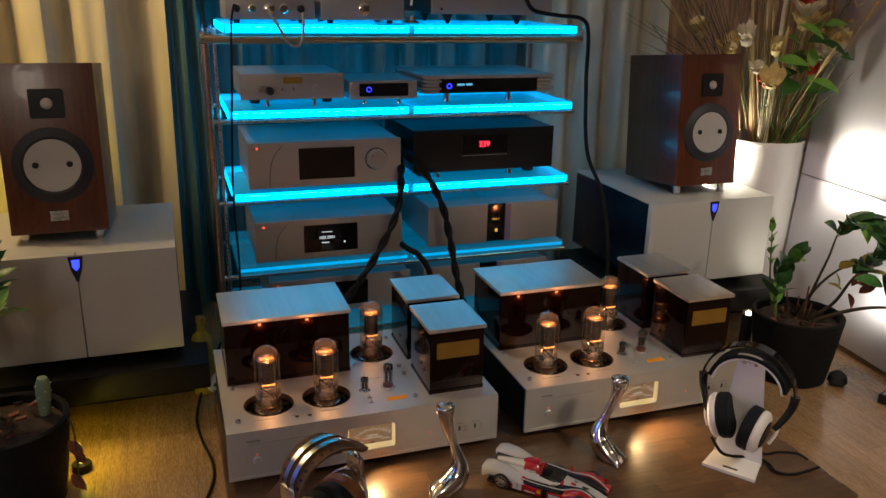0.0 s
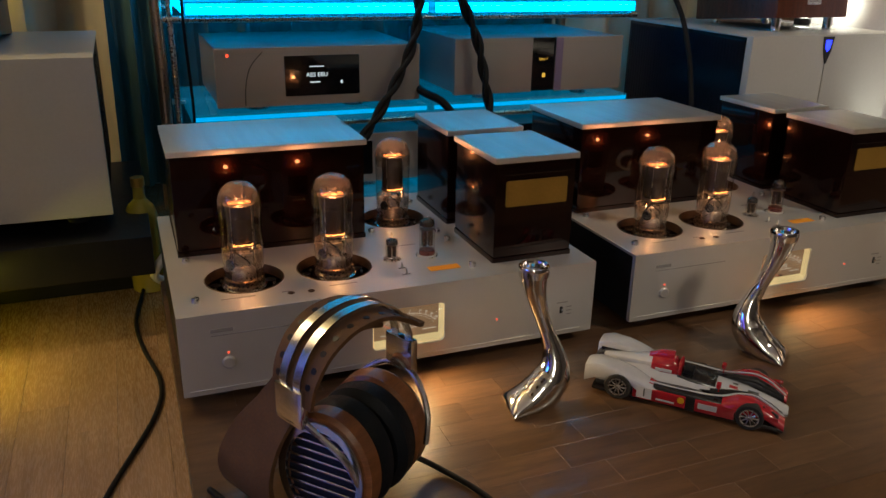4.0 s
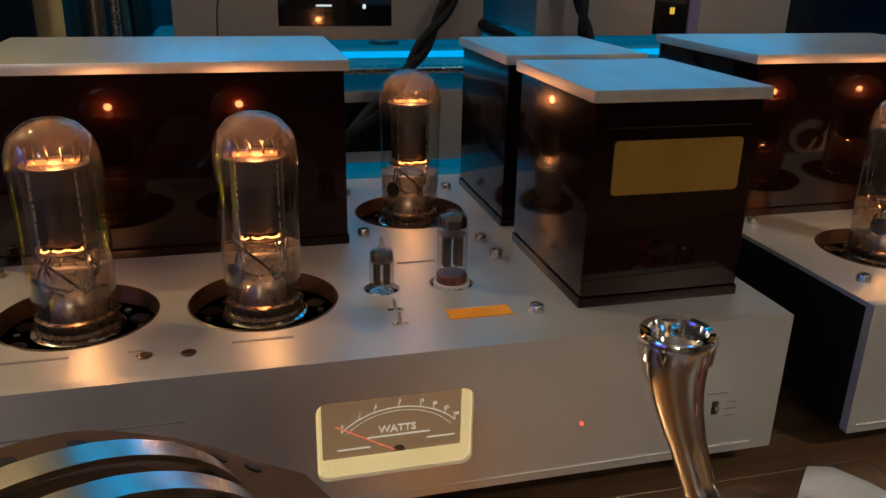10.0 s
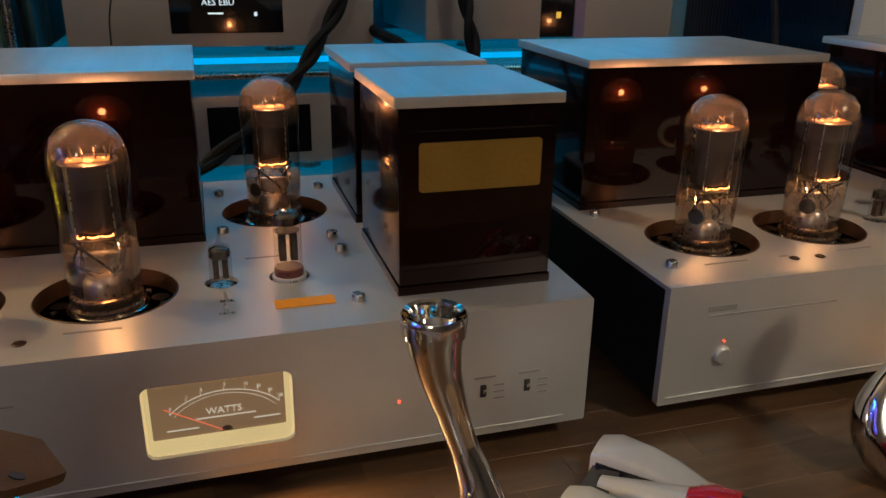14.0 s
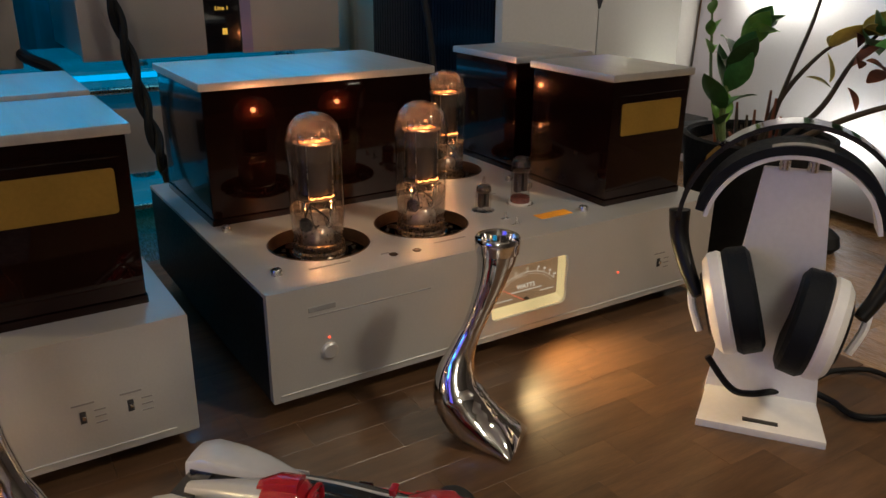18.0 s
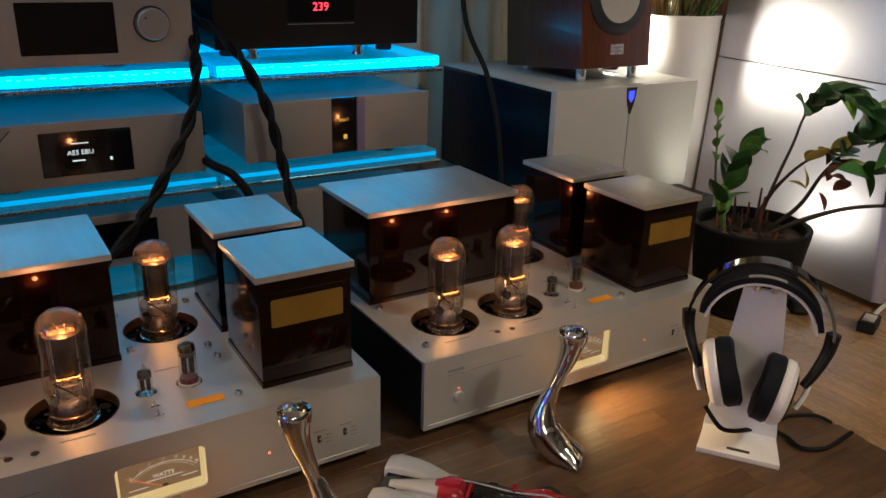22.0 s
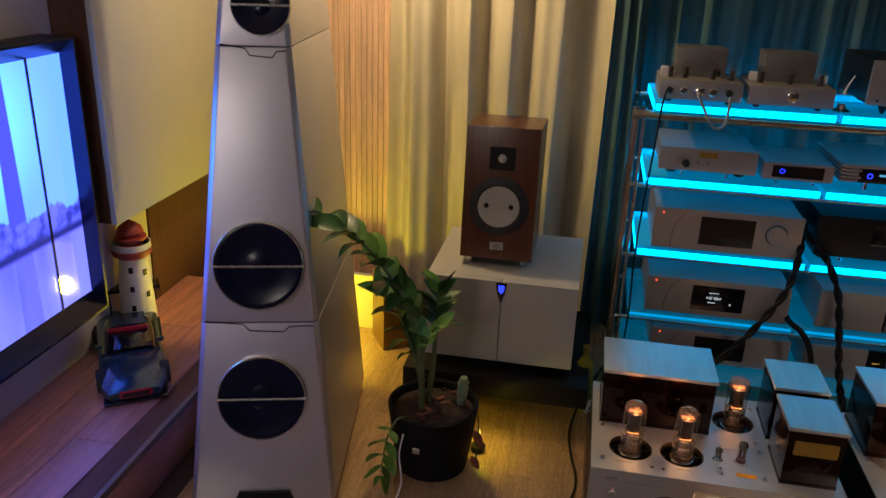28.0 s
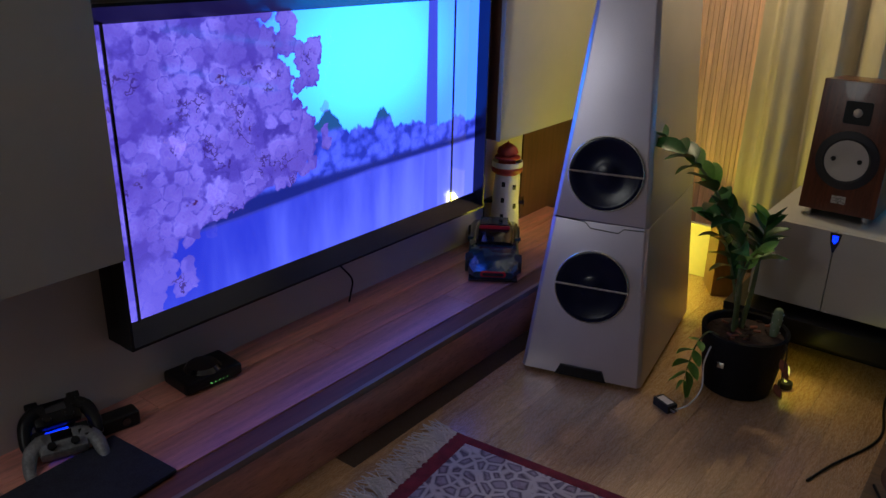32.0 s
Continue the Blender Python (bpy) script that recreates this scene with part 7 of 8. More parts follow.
pl = flower_pot("potted_plant", (-0.385, 1.690, FZ), "zz plant leaning from a matt black pot beside the tower", 1.0)
frond(pl, [(-0.03, -0.01, 0.18), (-0.034, -0.02, 0.32), (-0.046, -0.03, 0.45), (-0.108, -0.04, 0.57), (-0.210, -0.05, 0.690), (-0.375, -0.06, 0.785)], 0.0095, 14, "green", 1.35, 2, 0.40)
frond(pl, [(-0.02, 0.02, 0.18), (-0.01, 0.03, 0.30), (-0.01, 0.05, 0.40), (-0.012, 0.07, 0.46), (-0.012, 0.08, 0.52)], 0.009, 8, "green", 1.0, 3, 0.52, 44)
frond(pl, [(-0.03, -0.02, 0.18), (-0.030, -0.030, 0.29), (-0.026, -0.036, 0.37), (-0.008, -0.042, 0.43), (0.015, -0.05, 0.465)], 0.0070, 5, "light", 0.85, 4, 0.62)
frond(pl, [(-0.03, 0.02, 0.18), (-0.06, 0.03, 0.30), (-0.11, 0.05, 0.42), (-0.17, 0.06, 0.50)], 0.007, 8, "green", 1.15, 9, 0.42)
cact = part("cactus", lathe([(0.010, 0.175), (0.013, 0.20), (0.0155, 0.235), (0.0145, 0.262), (0.010, 0.276), (0, 0.281)], 20), mat("pale_cactus", (0.22, 0.30, 0.16), 0.6, 0.0, 0.15, 30, 260, 0.4), pl, "pale green round-topped cactus", pose(0.060, 0.055, 0.0, 6, 4, 0))
for k in range(14):
    a = k * 2.4
    part("spine_tuft", rod(0.0016, 0, 0.003, 6), PAPER, cact, "", pose(0.0145 * math.cos(a), 0.0145 * math.sin(a), 0.20 + 0.005 * k, 0, 80, math.degrees(a)))
frond(pl, [(-0.055, -0.075, 0.185), (-0.075, -0.115, 0.205), (-0.095, -0.140, 0.165), (-0.105, -0.155, 0.10), (-0.108, -0.165, 0.045)], 0.0035, 5, "light", 0.82, 12, 0.45, 62)
part("tag", box(-0.010, 0.010, -0.0015, 0.0015, -0.010, 0.010, 0.001), CHROME, pl, "small metal tag", pose(-0.022, -0.120, 0.115, 6))
for k, (a, z, s) in enumerate(((-0.3, 0.15, 1.0), (-0.1, 0.11, 0.8), (-0.35, 0.07, 0.9), (-0.2, 0.045, 0.7))):
    single_leaf(pl, "brown" if k != 3 else "yellow", (0.128 * math.cos(a), 0.128 * math.sin(a), z), (0.7, -0.3, -1), (0.4, -1, 0.2), 0.62 * s)
part("hanging_stem", sweep(rounded([(0.105, -0.01, 0.20), (0.130, -0.03, 0.19), (0.136, -0.04, 0.13), (0.132, -0.045, 0.05)], 14), 0.002, 6), DARKSTEM, pl)

pr = flower_pot("potted_plant", (1.692, 1.698, FZ), "old zz plant with bare stalks in a matt black pot", 1.0)
frond(pr, [(0.0, -0.01, 0.18), (0.02, -0.02, 0.28), (0.035, -0.04, 0.38), (0.038, -0.06, 0.460), (0.055, -0.105, 0.500), (0.092, -0.158, 0.472)], 0.0045, 8, "green", 1.1, 21, 0.58, 55, DARKSTEM)
frond(pr, [(0.01, -0.02, 0.18), (0.05, -0.07, 0.25), (0.07, -0.10, 0.33), (0.088, -0.138, 0.395), (0.10, -0.168, 0.445)], 0.006, 6, "green", 1.3, 22, 0.62, 60, DARKSTEM)
frond(pr, [(0.02, -0.03, 0.18), (0.07, -0.10, 0.235), (0.11, -0.17, 0.270), (0.15, -0.25, 0.285), (0.18, -0.34, 0.270)], 0.0065, 3, "green", 1.35, 23, 0.66, 60, DARKSTEM)
frond(pr, [(-0.055, 0.03, 0.18), (-0.06, 0.035, 0.25), (-0.05, 0.03, 0.33), (-0.03, 0.01, 0.375)], 0.007, 8, "green", 0.95, 24, 0.22, 48)
frond(pr, [(-0.045, 0.045, 0.18), (-0.06, 0.065, 0.28), (-0.065, 0.075, 0.38), (-0.07, 0.08, 0.45)], 0.004, 5, "light", 0.42, 25, 0.5, 30)
frond(pr, [(0.0, 0.0, 0.18), (0.02, -0.02, 0.27), (0.055, -0.06, 0.345), (0.09, -0.10, 0.375)], 0.006, 3, "yellow", 0.85, 26, 0.72, 60, DARKSTEM)
for k in range(9):
    rg = random.Random(40 + k)
    single_leaf(pr, "brown" if k % 3 else "yellow", (0.075 + rg.uniform(-0.03, 0.05), -0.09 + rg.uniform(-0.06, 0.04), 0.33 + rg.uniform(-0.05, 0.07)), (rg.uniform(-1, 1), rg.uniform(-1, 0.4), rg.uniform(-0.6, 0.9)), (0.3, -0.5, 1), rg.uniform(0.5, 0.8))
for k in range(16):
    rg = random.Random(70 + k)
    a, r = rg.uniform(0, 6.28), rg.uniform(0.01, 0.07)
    part("dry_stump", sweep([(r * math.cos(a), r * math.sin(a), 0.175), (r * 1.15 * math.cos(a), r * 1.15 * math.sin(a), 0.20 + rg.uniform(0.0, 0.07))], [0.005, 0.002], 6), DARKSTEM if k % 2 else LEAFBROWN, pr)
for k in range(11):
    rg = random.Random(140 + k)
    single_leaf(pr, "green", (0.108 + rg.uniform(-0.035, 0.04), -0.172 + rg.uniform(-0.04, 0.04), 0.395 + rg.uniform(-0.07, 0.07)), (rg.uniform(-0.6, 1), rg.uniform(-1, 0.3), rg.uniform(-0.5, 0.8)), (0.2, -0.8, 1), rg.uniform(0.9, 1.35))
part("pebble", move(lathe([(0.018, 0.0), (0.028, 0.012), (0.024, 0.030), (0.010, 0.042), (0, 0.044)], 20), pose(0.092, -0.095, 0.0)), RUBBER, pr)

# ---- tall vase with dried flowers ----
vase = thing("floor_vase", (1.985, 2.290, FZ), "tall plain white cylindrical floor vase", "vase")
part("body", lathe([(0.128, 0.0), (0.134, 0.004), (0.140, 0.30), (0.142, 0.590)], 64, False), WHITE, vase)
part("lining", lathe([(0.134, 0.590), (0.132, 0.30), (0.126, 0.02), (0, 0.02)], 48, False), WHITE, vase)
part("rim", lathe([(0.142, 0.590), (0.1435, 0.597), (0.141, 0.604), (0.137, 0.603), (0.134, 0.590)], 64, False), WHITE, vase)
bq = thing("dried_bouquet", (1.985, 2.290, FZ), "large bouquet of gold, red and cream dried flowers with reeds", "flowers")
rg = random.Random(31)


def bloom(parent, at, material, r, petals, open_):
    pet = bmesh.new()
    rows = []
    for i in range(6):
        u = i / 5
        w = r * 0.62 * math.sin(math.pi * (0.12 + 0.80 * u))
        rows.append([pet.verts.new((-w / 2, r * u * open_, r * 0.9 * u * (1.15 - open_ * 0.5) + 0.15 * r * u * u)), pet.verts.new((0, r * u * open_ - 0.1 * w, r * 0.9 * u * (1.15 - open_ * 0.5))), pet.verts.new((w / 2, r * u * open_, r * 0.9 * u * (1.15 - open_ * 0.5) + 0.15 * r * u * u))])
    for a, b in zip(rows, rows[1:]):
        for k in range(2):
            pet.faces.new((a[k], a[k + 1], b[k + 1], b[k]))
    me = mesh_of("petal", pet, material, 60)
    head = part("flower_head", lathe([(0.004, -0.01), (r * 0.25, 0.0), (r * 0.30, r * 0.25), (r * 0.12, r * 0.45), (0, r * 0.5)], 14), material, parent, "dried flower head", at)
    for k in range(petals):
        part("petal", me, material, head, "", pose(0, 0, 0, 0, 0, 360 * k / petals + rg.uniform(-10, 10)) @ Matrix.Scale(rg.uniform(0.8, 1.1), 4))


def stalk_to(top, r, material, lean=0.3):
    base = Vector((rg.uniform(-0.06, 0.06), rg.uniform(-0.06, 0.06), 0.10))
    rim = Vector((top[0] * 0.35, top[1] * 0.35, 0.60))
    pts = rounded([base, rim, (Vector(top) + rim) / 2 + Vector((0, 0, 0.02)), top], 14)
    part("stalk", sweep(pts, r, 6), material, bq)
    d = (pts[-1] - pts[-2]).normalized()
    return Matrix.Translation(top) @ d.to_track_quat("Z", "Y").to_matrix().to_4x4()


for top, m, r, n, o in (((-0.02, -0.14, 0.98), GOLDPETAL, 0.060, 10, 0.8), ((0.10, -0.15, 0.93), GOLDPETAL, 0.065, 11, 0.75), ((0.26, -0.16, 0.88), PALEPETAL, 0.070, 11, 0.9), ((0.17, -0.17, 0.78), PALEPETAL, 0.060, 9, 0.45),
                        ((-0.20, -0.10, 0.93), PALEPETAL, 0.055, 9, 0.5), ((-0.30, 0.0, 0.95), GOLDPETAL, 0.050, 9, 0.5), ((-0.13, -0.13, 0.80), REDPETAL, 0.040, 9, 0.6), ((0.0, -0.17, 0.84), REDPETAL, 0.040, 9, 0.7),
                        ((-0.10, -0.12, 0.90), GOLDPETAL, 0.042, 8, 0.4), ((0.14, -0.05, 1.10), REDPETAL, 0.060, 10, 0.8), ((0.04, 0.0, 1.15), REDPETAL, 0.055, 10, 0.7), ((0.30, -0.05, 1.02), GOLDPETAL, 0.055, 10, 0.7), ((-0.06, 0.02, 1.12), PALEPETAL, 0.055, 9, 0.6), ((0.05, -0.16, 0.89), PALEPETAL, 0.045, 8, 0.9)):
    bloom(bq, stalk_to(top, 0.0022, STEM if rg.random() < 0.7 else REED), m, r * 1.3, n, o)
for k in range(16):
    top = (rg.uniform(-0.26, 0.34), rg.uniform(-0.20, -0.02), rg.uniform(0.78, 1.14))
    bloom(bq, stalk_to(top, 0.0020, STEM if k % 2 else REED), (GOLDPETAL, PALEPETAL, GOLDPETAL, PALEPETAL, REDPETAL)[k % 5], rg.uniform(0.040, 0.070), rg.randint(8, 11), rg.uniform(0.5, 0.95))
for k in range(22):
    a = rg.uniform(-3.0, 0.2)
    single_leaf(bq, "light" if k % 3 else "green", (rg.uniform(-0.16, 0.26), rg.uniform(-0.22, -0.08), rg.uniform(0.68, 1.0)), (math.cos(a), -0.3, 0.5 * math.sin(a) + 0.4), (0, -0.7, 1), rg.uniform(0.8, 1.5))
for k in range(46):
    a = rg.uniform(0, 6.28)
    s = rg.uniform(0.10, 0.46)
    top = (s * math.cos(a) * 1.15, s * math.sin(a) * 0.7 - 0.03, rg.uniform(0.85, 1.28))
    mtop = stalk_to(top, rg.uniform(0.001, 0.002), REED if k % 3 else STEM)
    if k % 2:
        part("seed_head", lathe([(0.001, -0.06), (0.006, -0.02), (0.007, 0.02), (0.003, 0.06), (0, 0.07)], 8), REED, bq, "dry seed head", mtop)
for k in range(9):
    a = -2.6 + 0.5 * k
    top = (0.30 * math.cos(a) + 0.05, 0.16 * math.sin(a), rg.uniform(0.95, 1.30))
    pts = rounded([(0.04 * math.cos(a), 0.04 * math.sin(a), 0.45), (top[0] * 0.5, top[1] * 0.5, 0.75), top], 12)
    part("reed_blade", strip_along(pts, [0.028 - 0.0018 * q for q in range(13)], 0.0012, (math.sin(a), -math.cos(a), 0)), PALEPETAL if k % 2 else REED, bq, "broad dry blade")
for k in range(26):
    a = rg.uniform(0, 6.28)
    top = (rg.uniform(-0.02, 0.20) + 0.06 * math.cos(a), -0.10 + 0.08 * math.sin(a), rg.uniform(0.66, 0.84))
    part("green_stalk", sweep([(rg.uniform(-0.05, 0.10), rg.uniform(-0.11, -0.02), 0.56), top], [0.0022, 0.0014], 6), LEAFLIGHT if k % 2 else STEM, bq)
for place_, way in (((-0.04, -0.16, 0.93), (-0.8, -0.2, 0.5)), ((0.02, -0.18, 0.89), (0.9, -0.1, -0.15)), ((0.12, -0.18, 0.94), (1, 0, 0.15)), ((0.0, -0.17, 0.92), (-0.3, -0.5, -0.7)), ((0.20, -0.18, 0.73), (1, -0.1, -0.1)), ((-0.02, -0.17, 0.88), (0.3, -0.4, -0.9))):
    single_leaf(bq, "light", place_, way, (0, -0.6, 1), 1.0)
tw = []
for k in range(30):
    a = rg.uniform(2.4, 3.6)
    p0 = Vector((-0.12, 0.0, 0.70))
    tip = p0 + Vector((0.45 * math.cos(a) * rg.uniform(0.5, 1), rg.uniform(-0.15, 0.1), rg.uniform(0.1, 0.5)))
    tw.append(sweep([p0, (p0 + tip) / 2 + Vector((0, 0, 0.04)), tip], [0.0016, 0.0012, 0.0006], 5))
part("twig_spray", merge(*tw), DARKSTEM, bq, "spray of fine dark twigs")["kind"] = "stuff"

# ---- small things ----
lh = thing("model_lighthouse", (-1.434, 1.950, BZ), "white model lighthouse with red gallery and lantern", "ornament")
part("tower", lathe([(0.062, 0.0), (0.060, 0.01), (0.052, 0.15), (0.044, 0.262)], 36), LIGHTHOUSEWHITE, lh)
part("gallery", lathe([(0.046, 0.262), (0.060, 0.272), (0.062, 0.288), (0.056, 0.292)], 36), LIGHTHOUSERED, lh, "red gallery")
part("balustrade", lathe([(0.060, 0.292), (0.060, 0.312), (0.057, 0.312), (0.057, 0.292)], 36), LIGHTHOUSEWHITE, lh)
part("lantern", lathe([(0.034, 0.292), (0.034, 0.345)], 10), LIGHTHOUSERED, lh)
part("lantern_ring", lathe([(0.034, 0.318), (0.049, 0.322), (0.049, 0.330), (0.034, 0.334)], 28), LIGHTHOUSERED, lh)
part("dome", lathe([(0.042, 0.345), (0.036, 0.362), (0.018, 0.376), (0.004, 0.384), (0, 0.392)], 28), LIGHTHOUSERED, lh)
for a, z in ((-70, 0.10), (-70, 0.165), (-70, 0.228), (-15, 0.14), (-15, 0.215)):
    q = radians(a)
    rr = 0.060 - 0.0655 * z + 0.0008
    part("window", box(-0.007, 0.007, -0.003, 0.003, -0.010, 0.010, 0.002), BLACK, lh, "", pose(rr * math.cos(q), rr * math.sin(q), z, 0, 0, a + 90))

router = thing("set_top_box", (-1.430, 0.505, BZ), "small black set-top box with green lights", "electronics", "", 86)
part("case", merge(box(-0.085, 0.085, -0.055, 0.055, 0.006, 0.040, 0.012, 4)), BLACK, router)
part("top_dome", lathe([(0.052, 0.038), (0.040, 0.050), (0, 0.054)], 32), BLACKGLOSS, router)
for k in range(5):
    part("indicator", box(-0.012 + 0.012 * k, -0.010 + 0.012 * k, -0.0562, -0.0545, 0.0165, 0.0175), GREENLED, router, "green light")
for x in (-0.06, 0.06):
    part("foot", box(x - 0.01, x + 0.01, -0.04, 0.04, 0.0, 0.007), RUBBER, router)


PADGREY = mat("grey_pad_shell", (0.16, 0.165, 0.18), 0.45, 0.0, 0.45, 26, 160, 0.05)


def gamepad(place, turn, tilt, shell, label):
    g = thing("game_controller", place, label, "game controller", "game controllers", turn, tilt=tilt)
    part("shell", box(-0.050, 0.050, -0.028, 0.030, 0.004, 0.036, 0.012, 4), shell, g)
    for s in (-1, 1):
        part("grip", sweep(rounded([(s * 0.042, 0.012, 0.024), (s * 0.066, -0.006, 0.022), (s * 0.076, -0.045, 0.016), (s * 0.074, -0.072, 0.012)], 14), [0.020 - 0.0007 * k for k in range(15)], 14), shell, g, "rounded grip")
        part("stick", lathe([(0.006, 0.034), (0.005, 0.042), (0.010, 0.045), (0.009, 0.049), (0, 0.048)], 18), BLACK, g, "", pose(s * 0.024, -0.016, 0))
        part("shoulder_button", box(s * 0.045 - 0.014, s * 0.045 + 0.014, 0.026, 0.040, 0.012, 0.030, 0.004), BLACK, g)
    part("touch_pad", box(-0.022, 0.022, 0.0, 0.024, 0.0355, 0.0375, 0.001), BLACKGLOSS, g)
    for k in range(4):
        a = k * math.pi / 2
        part("button", rod(0.0045, 0.034, 0.040, 12), BLACK, g, "", pose(0.050 + 0.011 * math.cos(a), 0.010 + 0.011 * math.sin(a), 0))
    return g


dock = thing("charging_dock", (-1.462, 0.118, BZ), "black charging dock with blue lights", "electronics", "", 75)
part("base", box(-0.050, 0.050, -0.045, 0.045, 0.0, 0.020, 0.006), BLACK, dock)
part("column", box(-0.020, 0.020, -0.012, 0.022, 0.018, 0.070, 0.006), BLACK, dock)
for z, w in ((0.030, 0.026), (0.068, 0.032)):
    part("light_bar", box(-w, w, -0.016, -0.013, z, z + 0.008, 0.001), BLUELED, dock, "blue light bar")
gamepad((-1.470, 0.128, BZ + 0.056), 75, 38, BLACK, "black game controller on a charging dock")
gamepad((-1.402, 0.104, BZ + 0.014), 70, 24, PADGREY, "white game controller leaning on a dock")
rem = thing("camera_bar", (-1.405, 0.232, BZ), "small black camera bar lying on the bench", "electronics", "", 80)
part("body", box(-0.055, 0.055, -0.022, 0.022, 0.0, 0.040, 0.010, 3), BLACK, rem)
part("lens", move(rod(0.010, 0, 0.004, 20), pose(0.02, -0.022, 0.022, 90)), BLACKGLOSS, rem)
pad = thing("dark_mat", (-1.238, 0.092, BZ), "dark blue textured mat on the bench", "mat", "", 4)
part("sheet", box(-0.125, 0.100, -0.150, 0.125, 0.0, 0.010, 0.003), mat("dark_blue_fabric", (0.012, 0.014, 0.028), 0.85, 0.0, 0.25, 40, 260, 0.8), pad)
cable([(-1.50, 1.02, 0.30), (-1.495, 1.10, 0.22), (-1.488, 1.135, 0.17), (-1.485, 1.125, 0.13), (-1.47, 1.10, BZ + 0.003)], 0.003, "thin cable below the television")

yl = thing("spot_lamp", (YELLOW_LAMP[0], YELLOW_LAMP[1], FZ), "small yellow-glowing lamp on a thin stand", "lamp")
part("foot", rod(0.014, 0.0, 0.010, 24, 0.002), BLACK, yl)
part("pole", rod(0.003, 0.010, YELLOW_LAMP[2] - FZ + 0.014, 12), STEEL, yl)
part("bulb", lathe([(0.004, YELLOW_LAMP[2] - FZ + 0.012), (0.008, YELLOW_LAMP[2] - FZ + 0.024), (0.009, YELLOW_LAMP[2] - FZ + 0.035), (0.006, YELLOW_LAMP[2] - FZ + 0.044), (0, YELLOW_LAMP[2] - FZ + 0.047)], 20), glow("yellow_bulb", (1.0, 0.52, 0.04), 1.8), yl, "glowing bulb").visible_shadow = False
# invented body for the added curtain lamp, out of view
wl = thing("hanging_lamp", CURTAIN_FILL, "unseen warm lamp added above to brighten the curtains", "lamp")
part("cord", rod(0.003, 0.03, ZC - CURTAIN_FILL[2], 10), BLACK, wl)
part("socket", rod(0.016, 0.0, 0.035, 20, 0.003), BLACK, wl)
part("bulb", lathe([(0, -0.085), (0.022, -0.072), (0.030, -0.05), (0.022, -0.02), (0.013, 0.0)], 20), glow("warm_bulb", (1.0, 0.7, 0.35), 6.0), wl, "glowing bulb").visible_shadow = False
fl = thing("floor_spot", (WHITE_LAMP[0], WHITE_LAMP[1], FZ), "small round floor spot lamp shining warm white", "lamp")
part("housing", lathe([(0.018, 0.0), (0.019, 0.006), (0.019, WHITE_LAMP[2] - FZ - 0.006), (0.015, WHITE_LAMP[2] - FZ)], 24), BLACK, fl)
part("lens", lathe([(0.008, WHITE_LAMP[2] - FZ), (0.008, WHITE_LAMP[2] - FZ + 0.008), (0, WHITE_LAMP[2] - FZ + 0.013)], 24), glow("white_lens", (1.0, 0.92, 0.75), 12.0), fl, "glowing lens").visible_shadow = False

# bodies of the added fill lamp by the vase and of the pot lamp
for lx, ly, lz, lb in ((VASE_FILL[0], VASE_FILL[1], VASE_FILL[2], "small lamp standing on the subwoofer beside the vase"), (POT_LAMP[0], POT_LAMP[1], POT_LAMP[2], "small yellow floor lamp beside the plant pot")):
    base_z = FZ if lz < 0.2 else lz
    fs = thing("small_lamp", (lx, ly, base_z), lb, "lamp")
    part("base", rod(0.022, 0.0, lz - base_z + 0.018, 20, 0.002), BLACK, fs)
    br = 0.35 if lx < 0 else 1.0
    part("bulb", lathe([(0.012 * br, lz - base_z + 0.018), (0.018 * br, lz - base_z + 0.034), (0.019 * br, lz - base_z + 0.052), (0.010 * br, lz - base_z + 0.068), (0, lz - base_z + 0.072)], 20), glow("dim_yellow_bulb", (1.0, 0.72, 0.12), 1.6) if lx < 0 else bpy.data.materials["white_lens"], fs, "glowing bulb").visible_shadow = False
wb = thing("wooden_box", (-0.648, 2.32, FZ), "upright plain wooden box behind the plant", "box", "", 31)
part("shell", box(-0.049, 0.049, 0.0, 0.15, 0.0, 0.252, 0.003), PANELWOOD, wb)
part("top_panel", box(-0.051, 0.051, -0.002, 0.152, 0.252, 0.262, 0.002), PANELWOOD, wb)
lb = thing("low_board", (-0.92, 2.455, FZ), "low pale board lit yellow by a lamp", "board")
part("panel", box(-0.19, 0.19, 0.0, 0.014, 0.0, 0.212, 0.002), WALLPAINT, lb)
part("cap", box(-0.19, 0.19, -0.004, 0.018, 0.212, 0.222, 0.002), WALLPAINT, lb)

bottle = thing("glass_bottle", (0.030, 2.085, FZ), "small yellow-green glass bottle beside the amplifier", "bottle")
part("glass", lathe([(0.024, 0.0), (0.030, 0.004), (0.030, 0.15), (0.024, 0.17), (0.011, 0.185), (0.010, 0.212), (0.012, 0.215), (0.012, 0.222), (0.008, 0.222)], 28, False), BOTTLE, bottle)
part("cap", rod(0.0125, 0.208, 0.226, 18, 0.001), BRASS, bottle)
part("liquid", lathe([(0.0, 0.004), (0.027, 0.005), (0.027, 0.13), (0, 0.13)], 24), mat("amber_liquid", (0.30, 0.22, 0.02), 0.2, 0.0, 0.1, 10, 60, 0.0), bottle)
cable([(-0.080, 1.33, FZ + 0.004), (-0.045, 1.445, FZ + 0.004), (0.015, 1.60, FZ + 0.004), (0.028, 1.70, FZ + 0.004), (0.008, 1.82, FZ + 0.004), (0.000, 1.93, FZ + 0.004), (0.018, 2.06, FZ + 0.010), (0.05, 2.12, FZ + 0.06), (0.09, 2.16, FZ + 0.12)], 0.0035, "thin black cable along the floor by the board")
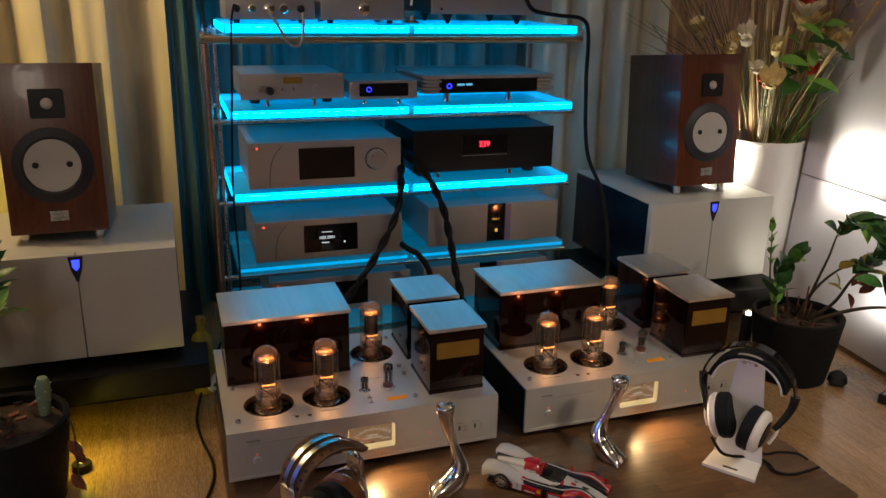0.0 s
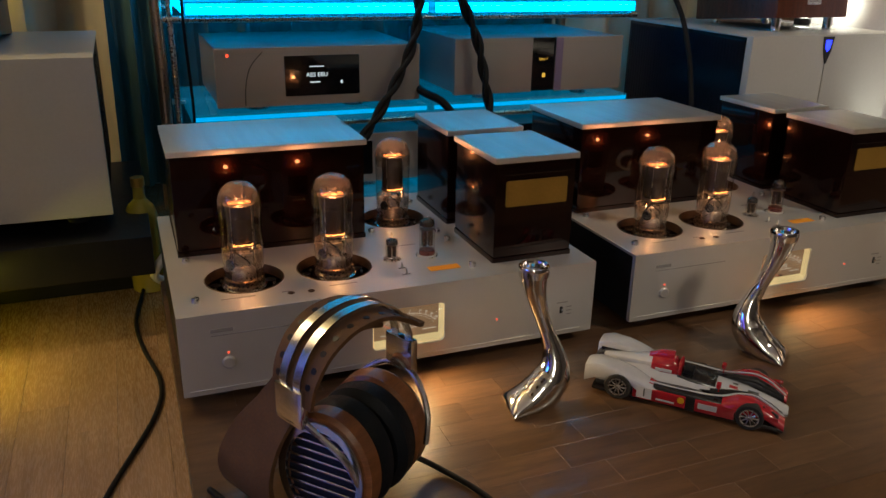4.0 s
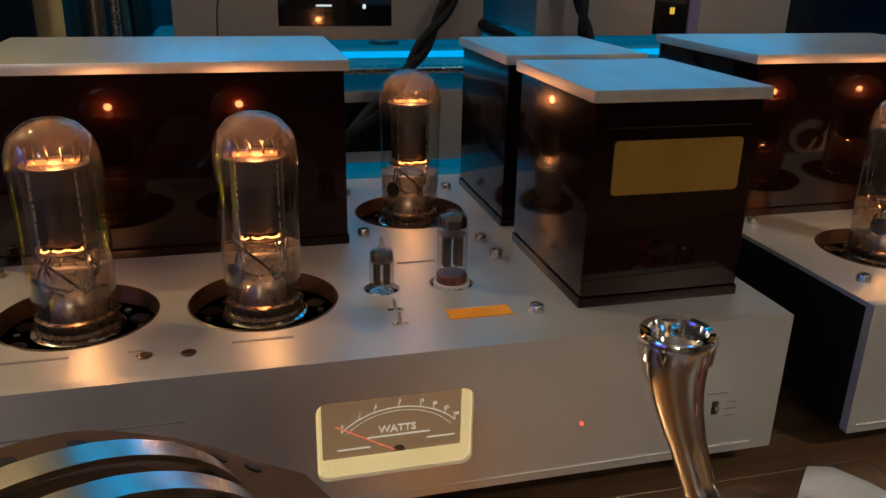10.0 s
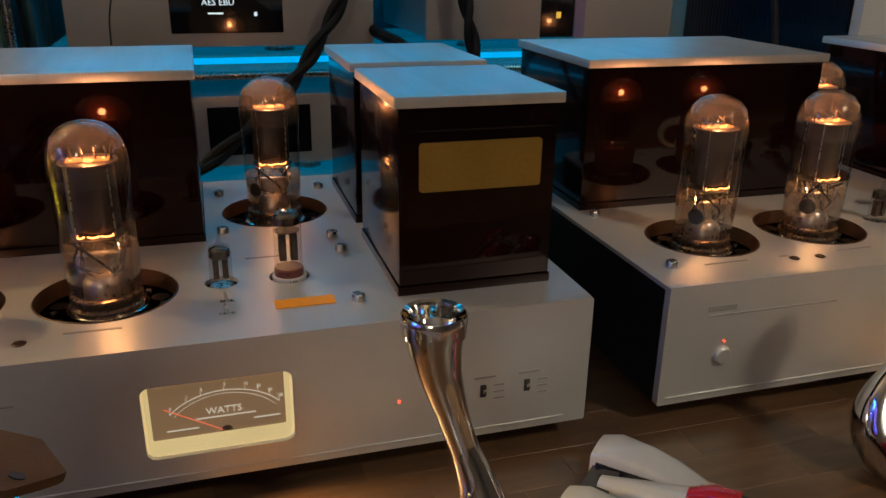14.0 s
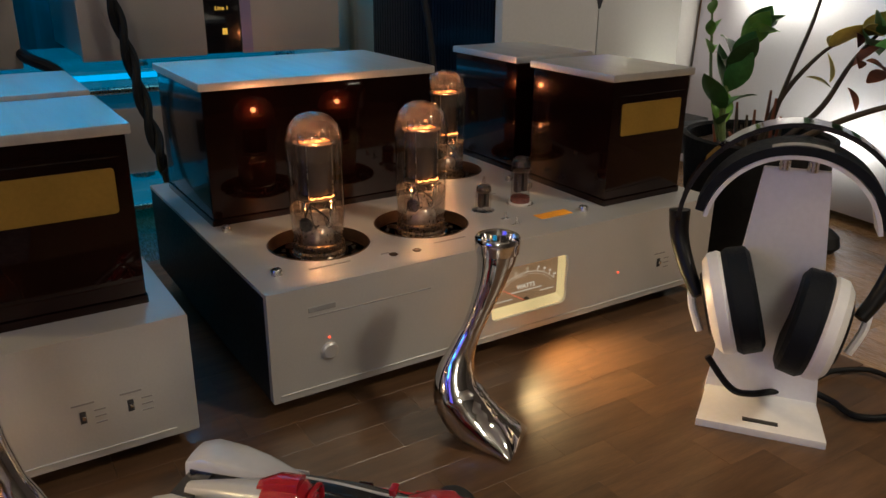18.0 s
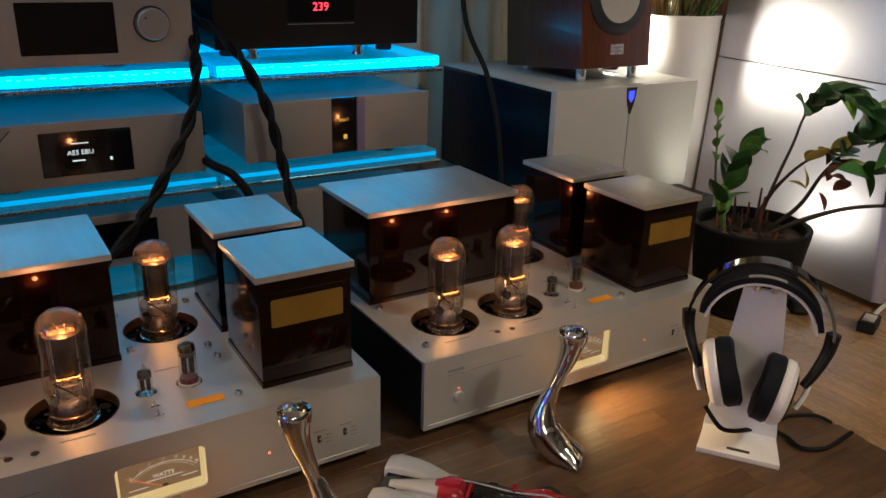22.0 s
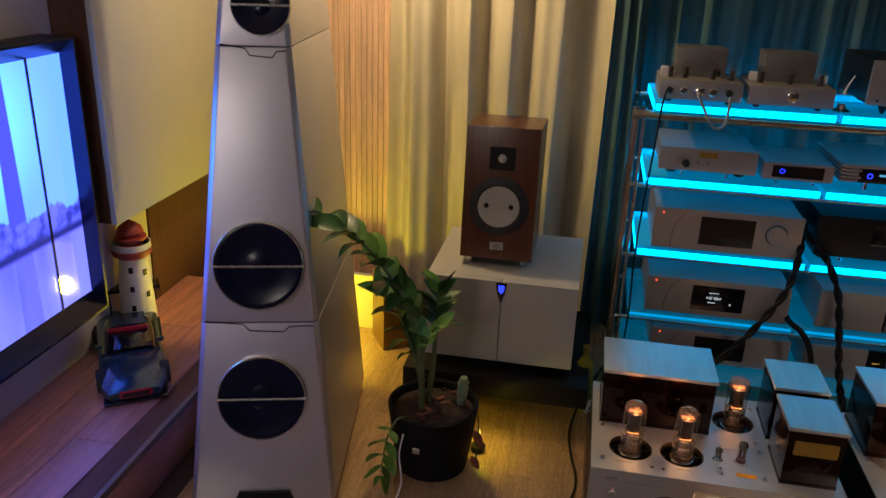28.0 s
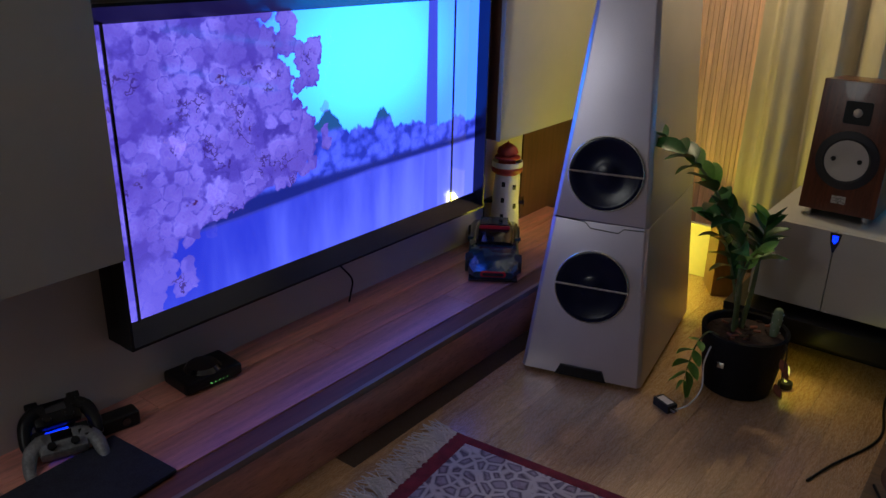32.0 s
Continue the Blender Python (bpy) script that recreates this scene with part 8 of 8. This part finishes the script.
cable([(0.10, 2.00, FZ + 0.02), (0.062, 1.98, FZ + 0.05), (0.040, 1.955, FZ + 0.08), (0.06, 1.94, 0.06)], 0.008, "pale speaker cable looping beside the amplifier", material=WHITECORD)

def adapter(place, turn, label):
    a = thing("power_adapter", place, label, "adapter", "power adapters", turn)
    part("brick", box(-0.032, 0.032, -0.018, 0.018, 0.0, 0.026, 0.004), RUBBER, a)
    part("label_patch", box(-0.022, 0.022, -0.012, 0.012, 0.0258, 0.0264), PAPER, a)
    part("prong", merge(box(0.032, 0.046, -0.008, -0.005, 0.010, 0.016), box(0.032, 0.046, 0.005, 0.008, 0.010, 0.016)), STEEL, a)


adapter((-0.505, 1.425, FZ), -25, "small black power adapter on the floor by the tower")
adapter((1.845, 1.475, FZ), 20, "small black power adapter with a pale label")
cable([(-0.47, 1.415, FZ + 0.012), (-0.44, 1.44, FZ + 0.03), (-0.43, 1.50, FZ + 0.06), (-0.445, 1.535, FZ + 0.12), (-0.44, 1.56, FZ + 0.17)], 0.0022, "thin white cord from an adapter up the pot", material=WHITECORD)
cable([(1.885, 1.49, FZ + 0.012), (1.93, 1.50, FZ + 0.02), (1.985, 1.485, FZ + 0.06), (2.005, 1.475, FZ + 0.12)], 0.005, "white speaker cord rising to a plug", material=WHITECORD)
conn = thing("speaker_plug", (2.005, 1.47, FZ + 0.115), "black and steel speaker plug at the tower's foot", "plug")
part("sleeve", rod(0.015, 0.0, 0.030, 20, 0.002), BLACK, conn)
part("collar", rod(0.016, 0.030, 0.058, 20, 0.003), STEEL, conn)
cable([(0.35, 0.95, FZ + 0.004), (0.28, 1.0, FZ + 0.004), (0.22, 1.02, FZ + 0.004), (0.15, 1.05, FZ + 0.004), (0.08, 1.06, FZ + 0.004), (0.02, 1.10, FZ + 0.004)], 0.003, "thin dark cable on the floor")

# ---- rug ----
def rug_material():
    m = mat("woven_rug", (0.20, 0.17, 0.20), 0.95, 0.0, 0.25, 20, 300, 0.8)
    n, l = m.node_tree.nodes, m.node_tree.links
    p = n["Principled BSDF"]
    tc, v, w = n.new("ShaderNodeTexCoord"), n.new("ShaderNodeTexVoronoi"), n.new("ShaderNodeTexVoronoi")
    v.feature, v.inputs["Scale"].default_value = "DISTANCE_TO_EDGE", 26.0
    w.inputs["Scale"].default_value = 58.0
    l.new(tc.outputs["Object"], v.inputs["Vector"])
    l.new(tc.outputs["Object"], w.inputs["Vector"])
    cr = n.new("ShaderNodeValToRGB")
    cr.color_ramp.elements[0].position, cr.color_ramp.elements[0].color = 0.06, (0.62, 0.57, 0.55, 1)
    cr.color_ramp.elements[1].position, cr.color_ramp.elements[1].color = 0.16, (0.035, 0.025, 0.05, 1)
    e = cr.color_ramp.elements.new(0.30)
    e.color = (0.34, 0.29, 0.34, 1)
    l.new(v.outputs["Distance"], cr.inputs["Fac"])
    mx = n.new("ShaderNodeMix")
    mx.data_type = "RGBA"
    c2 = n.new("ShaderNodeValToRGB")
    c2.color_ramp.elements[0].color, c2.color_ramp.elements[1].color = (0.10, 0.03, 0.05, 1), (0.40, 0.36, 0.40, 1)
    l.new(w.outputs["Color"], c2.inputs["Fac"])
    mx.inputs["Factor"].default_value = 0.35
    l.new(cr.outputs[0], mx.inputs["A"])
    l.new(c2.outputs[0], mx.inputs["B"])
    l.new(mx.outputs["Result"], p.inputs["Base Color"])
    return m


rug = thing("rug", (-0.905, 0.925, FZ), "woven oriental rug with a red border and cream fringe", "rug", "", 5)
RW, RD = 1.45, 1.05
part("field", box(0.055, RW, -RD, -0.030, 0.0, 0.0078, 0.002), rug_material(), rug, "patterned grey and cream field")
part("border", box(0.010, RW, -0.030, 0.0, 0.0, 0.0085, 0.002), RUGRED, rug, "dark red border")
part("end_band", box(0.010, 0.055, -RD, -0.030, 0.0, 0.0080, 0.002), RUGRED, rug)
rg = random.Random(77)
locks = [mesh_of("fringe_lock", merge(*[sweep([(0.0, 0.002 * k, 0.006), (-0.032, 0.004 * k + 0.008 * math.sin(k + v), 0.012 + 0.004 * (k % 2)), (-0.064 - 0.020 * ((k + v) % 3), 0.007 * k - 0.004 + 0.006 * math.sin(2 * k + v), 0.004)], [0.0026, 0.0022, 0.0012], 5) for k in range(-3, 4)]), FRINGE) for v in range(4)]
for k in range(80):
    part("fringe_lock", locks[k % 4], FRINGE, rug, "", pose(0.012, -0.008 - 0.013 * k, 0.001, 0, 0, rg.uniform(-38, 38)))
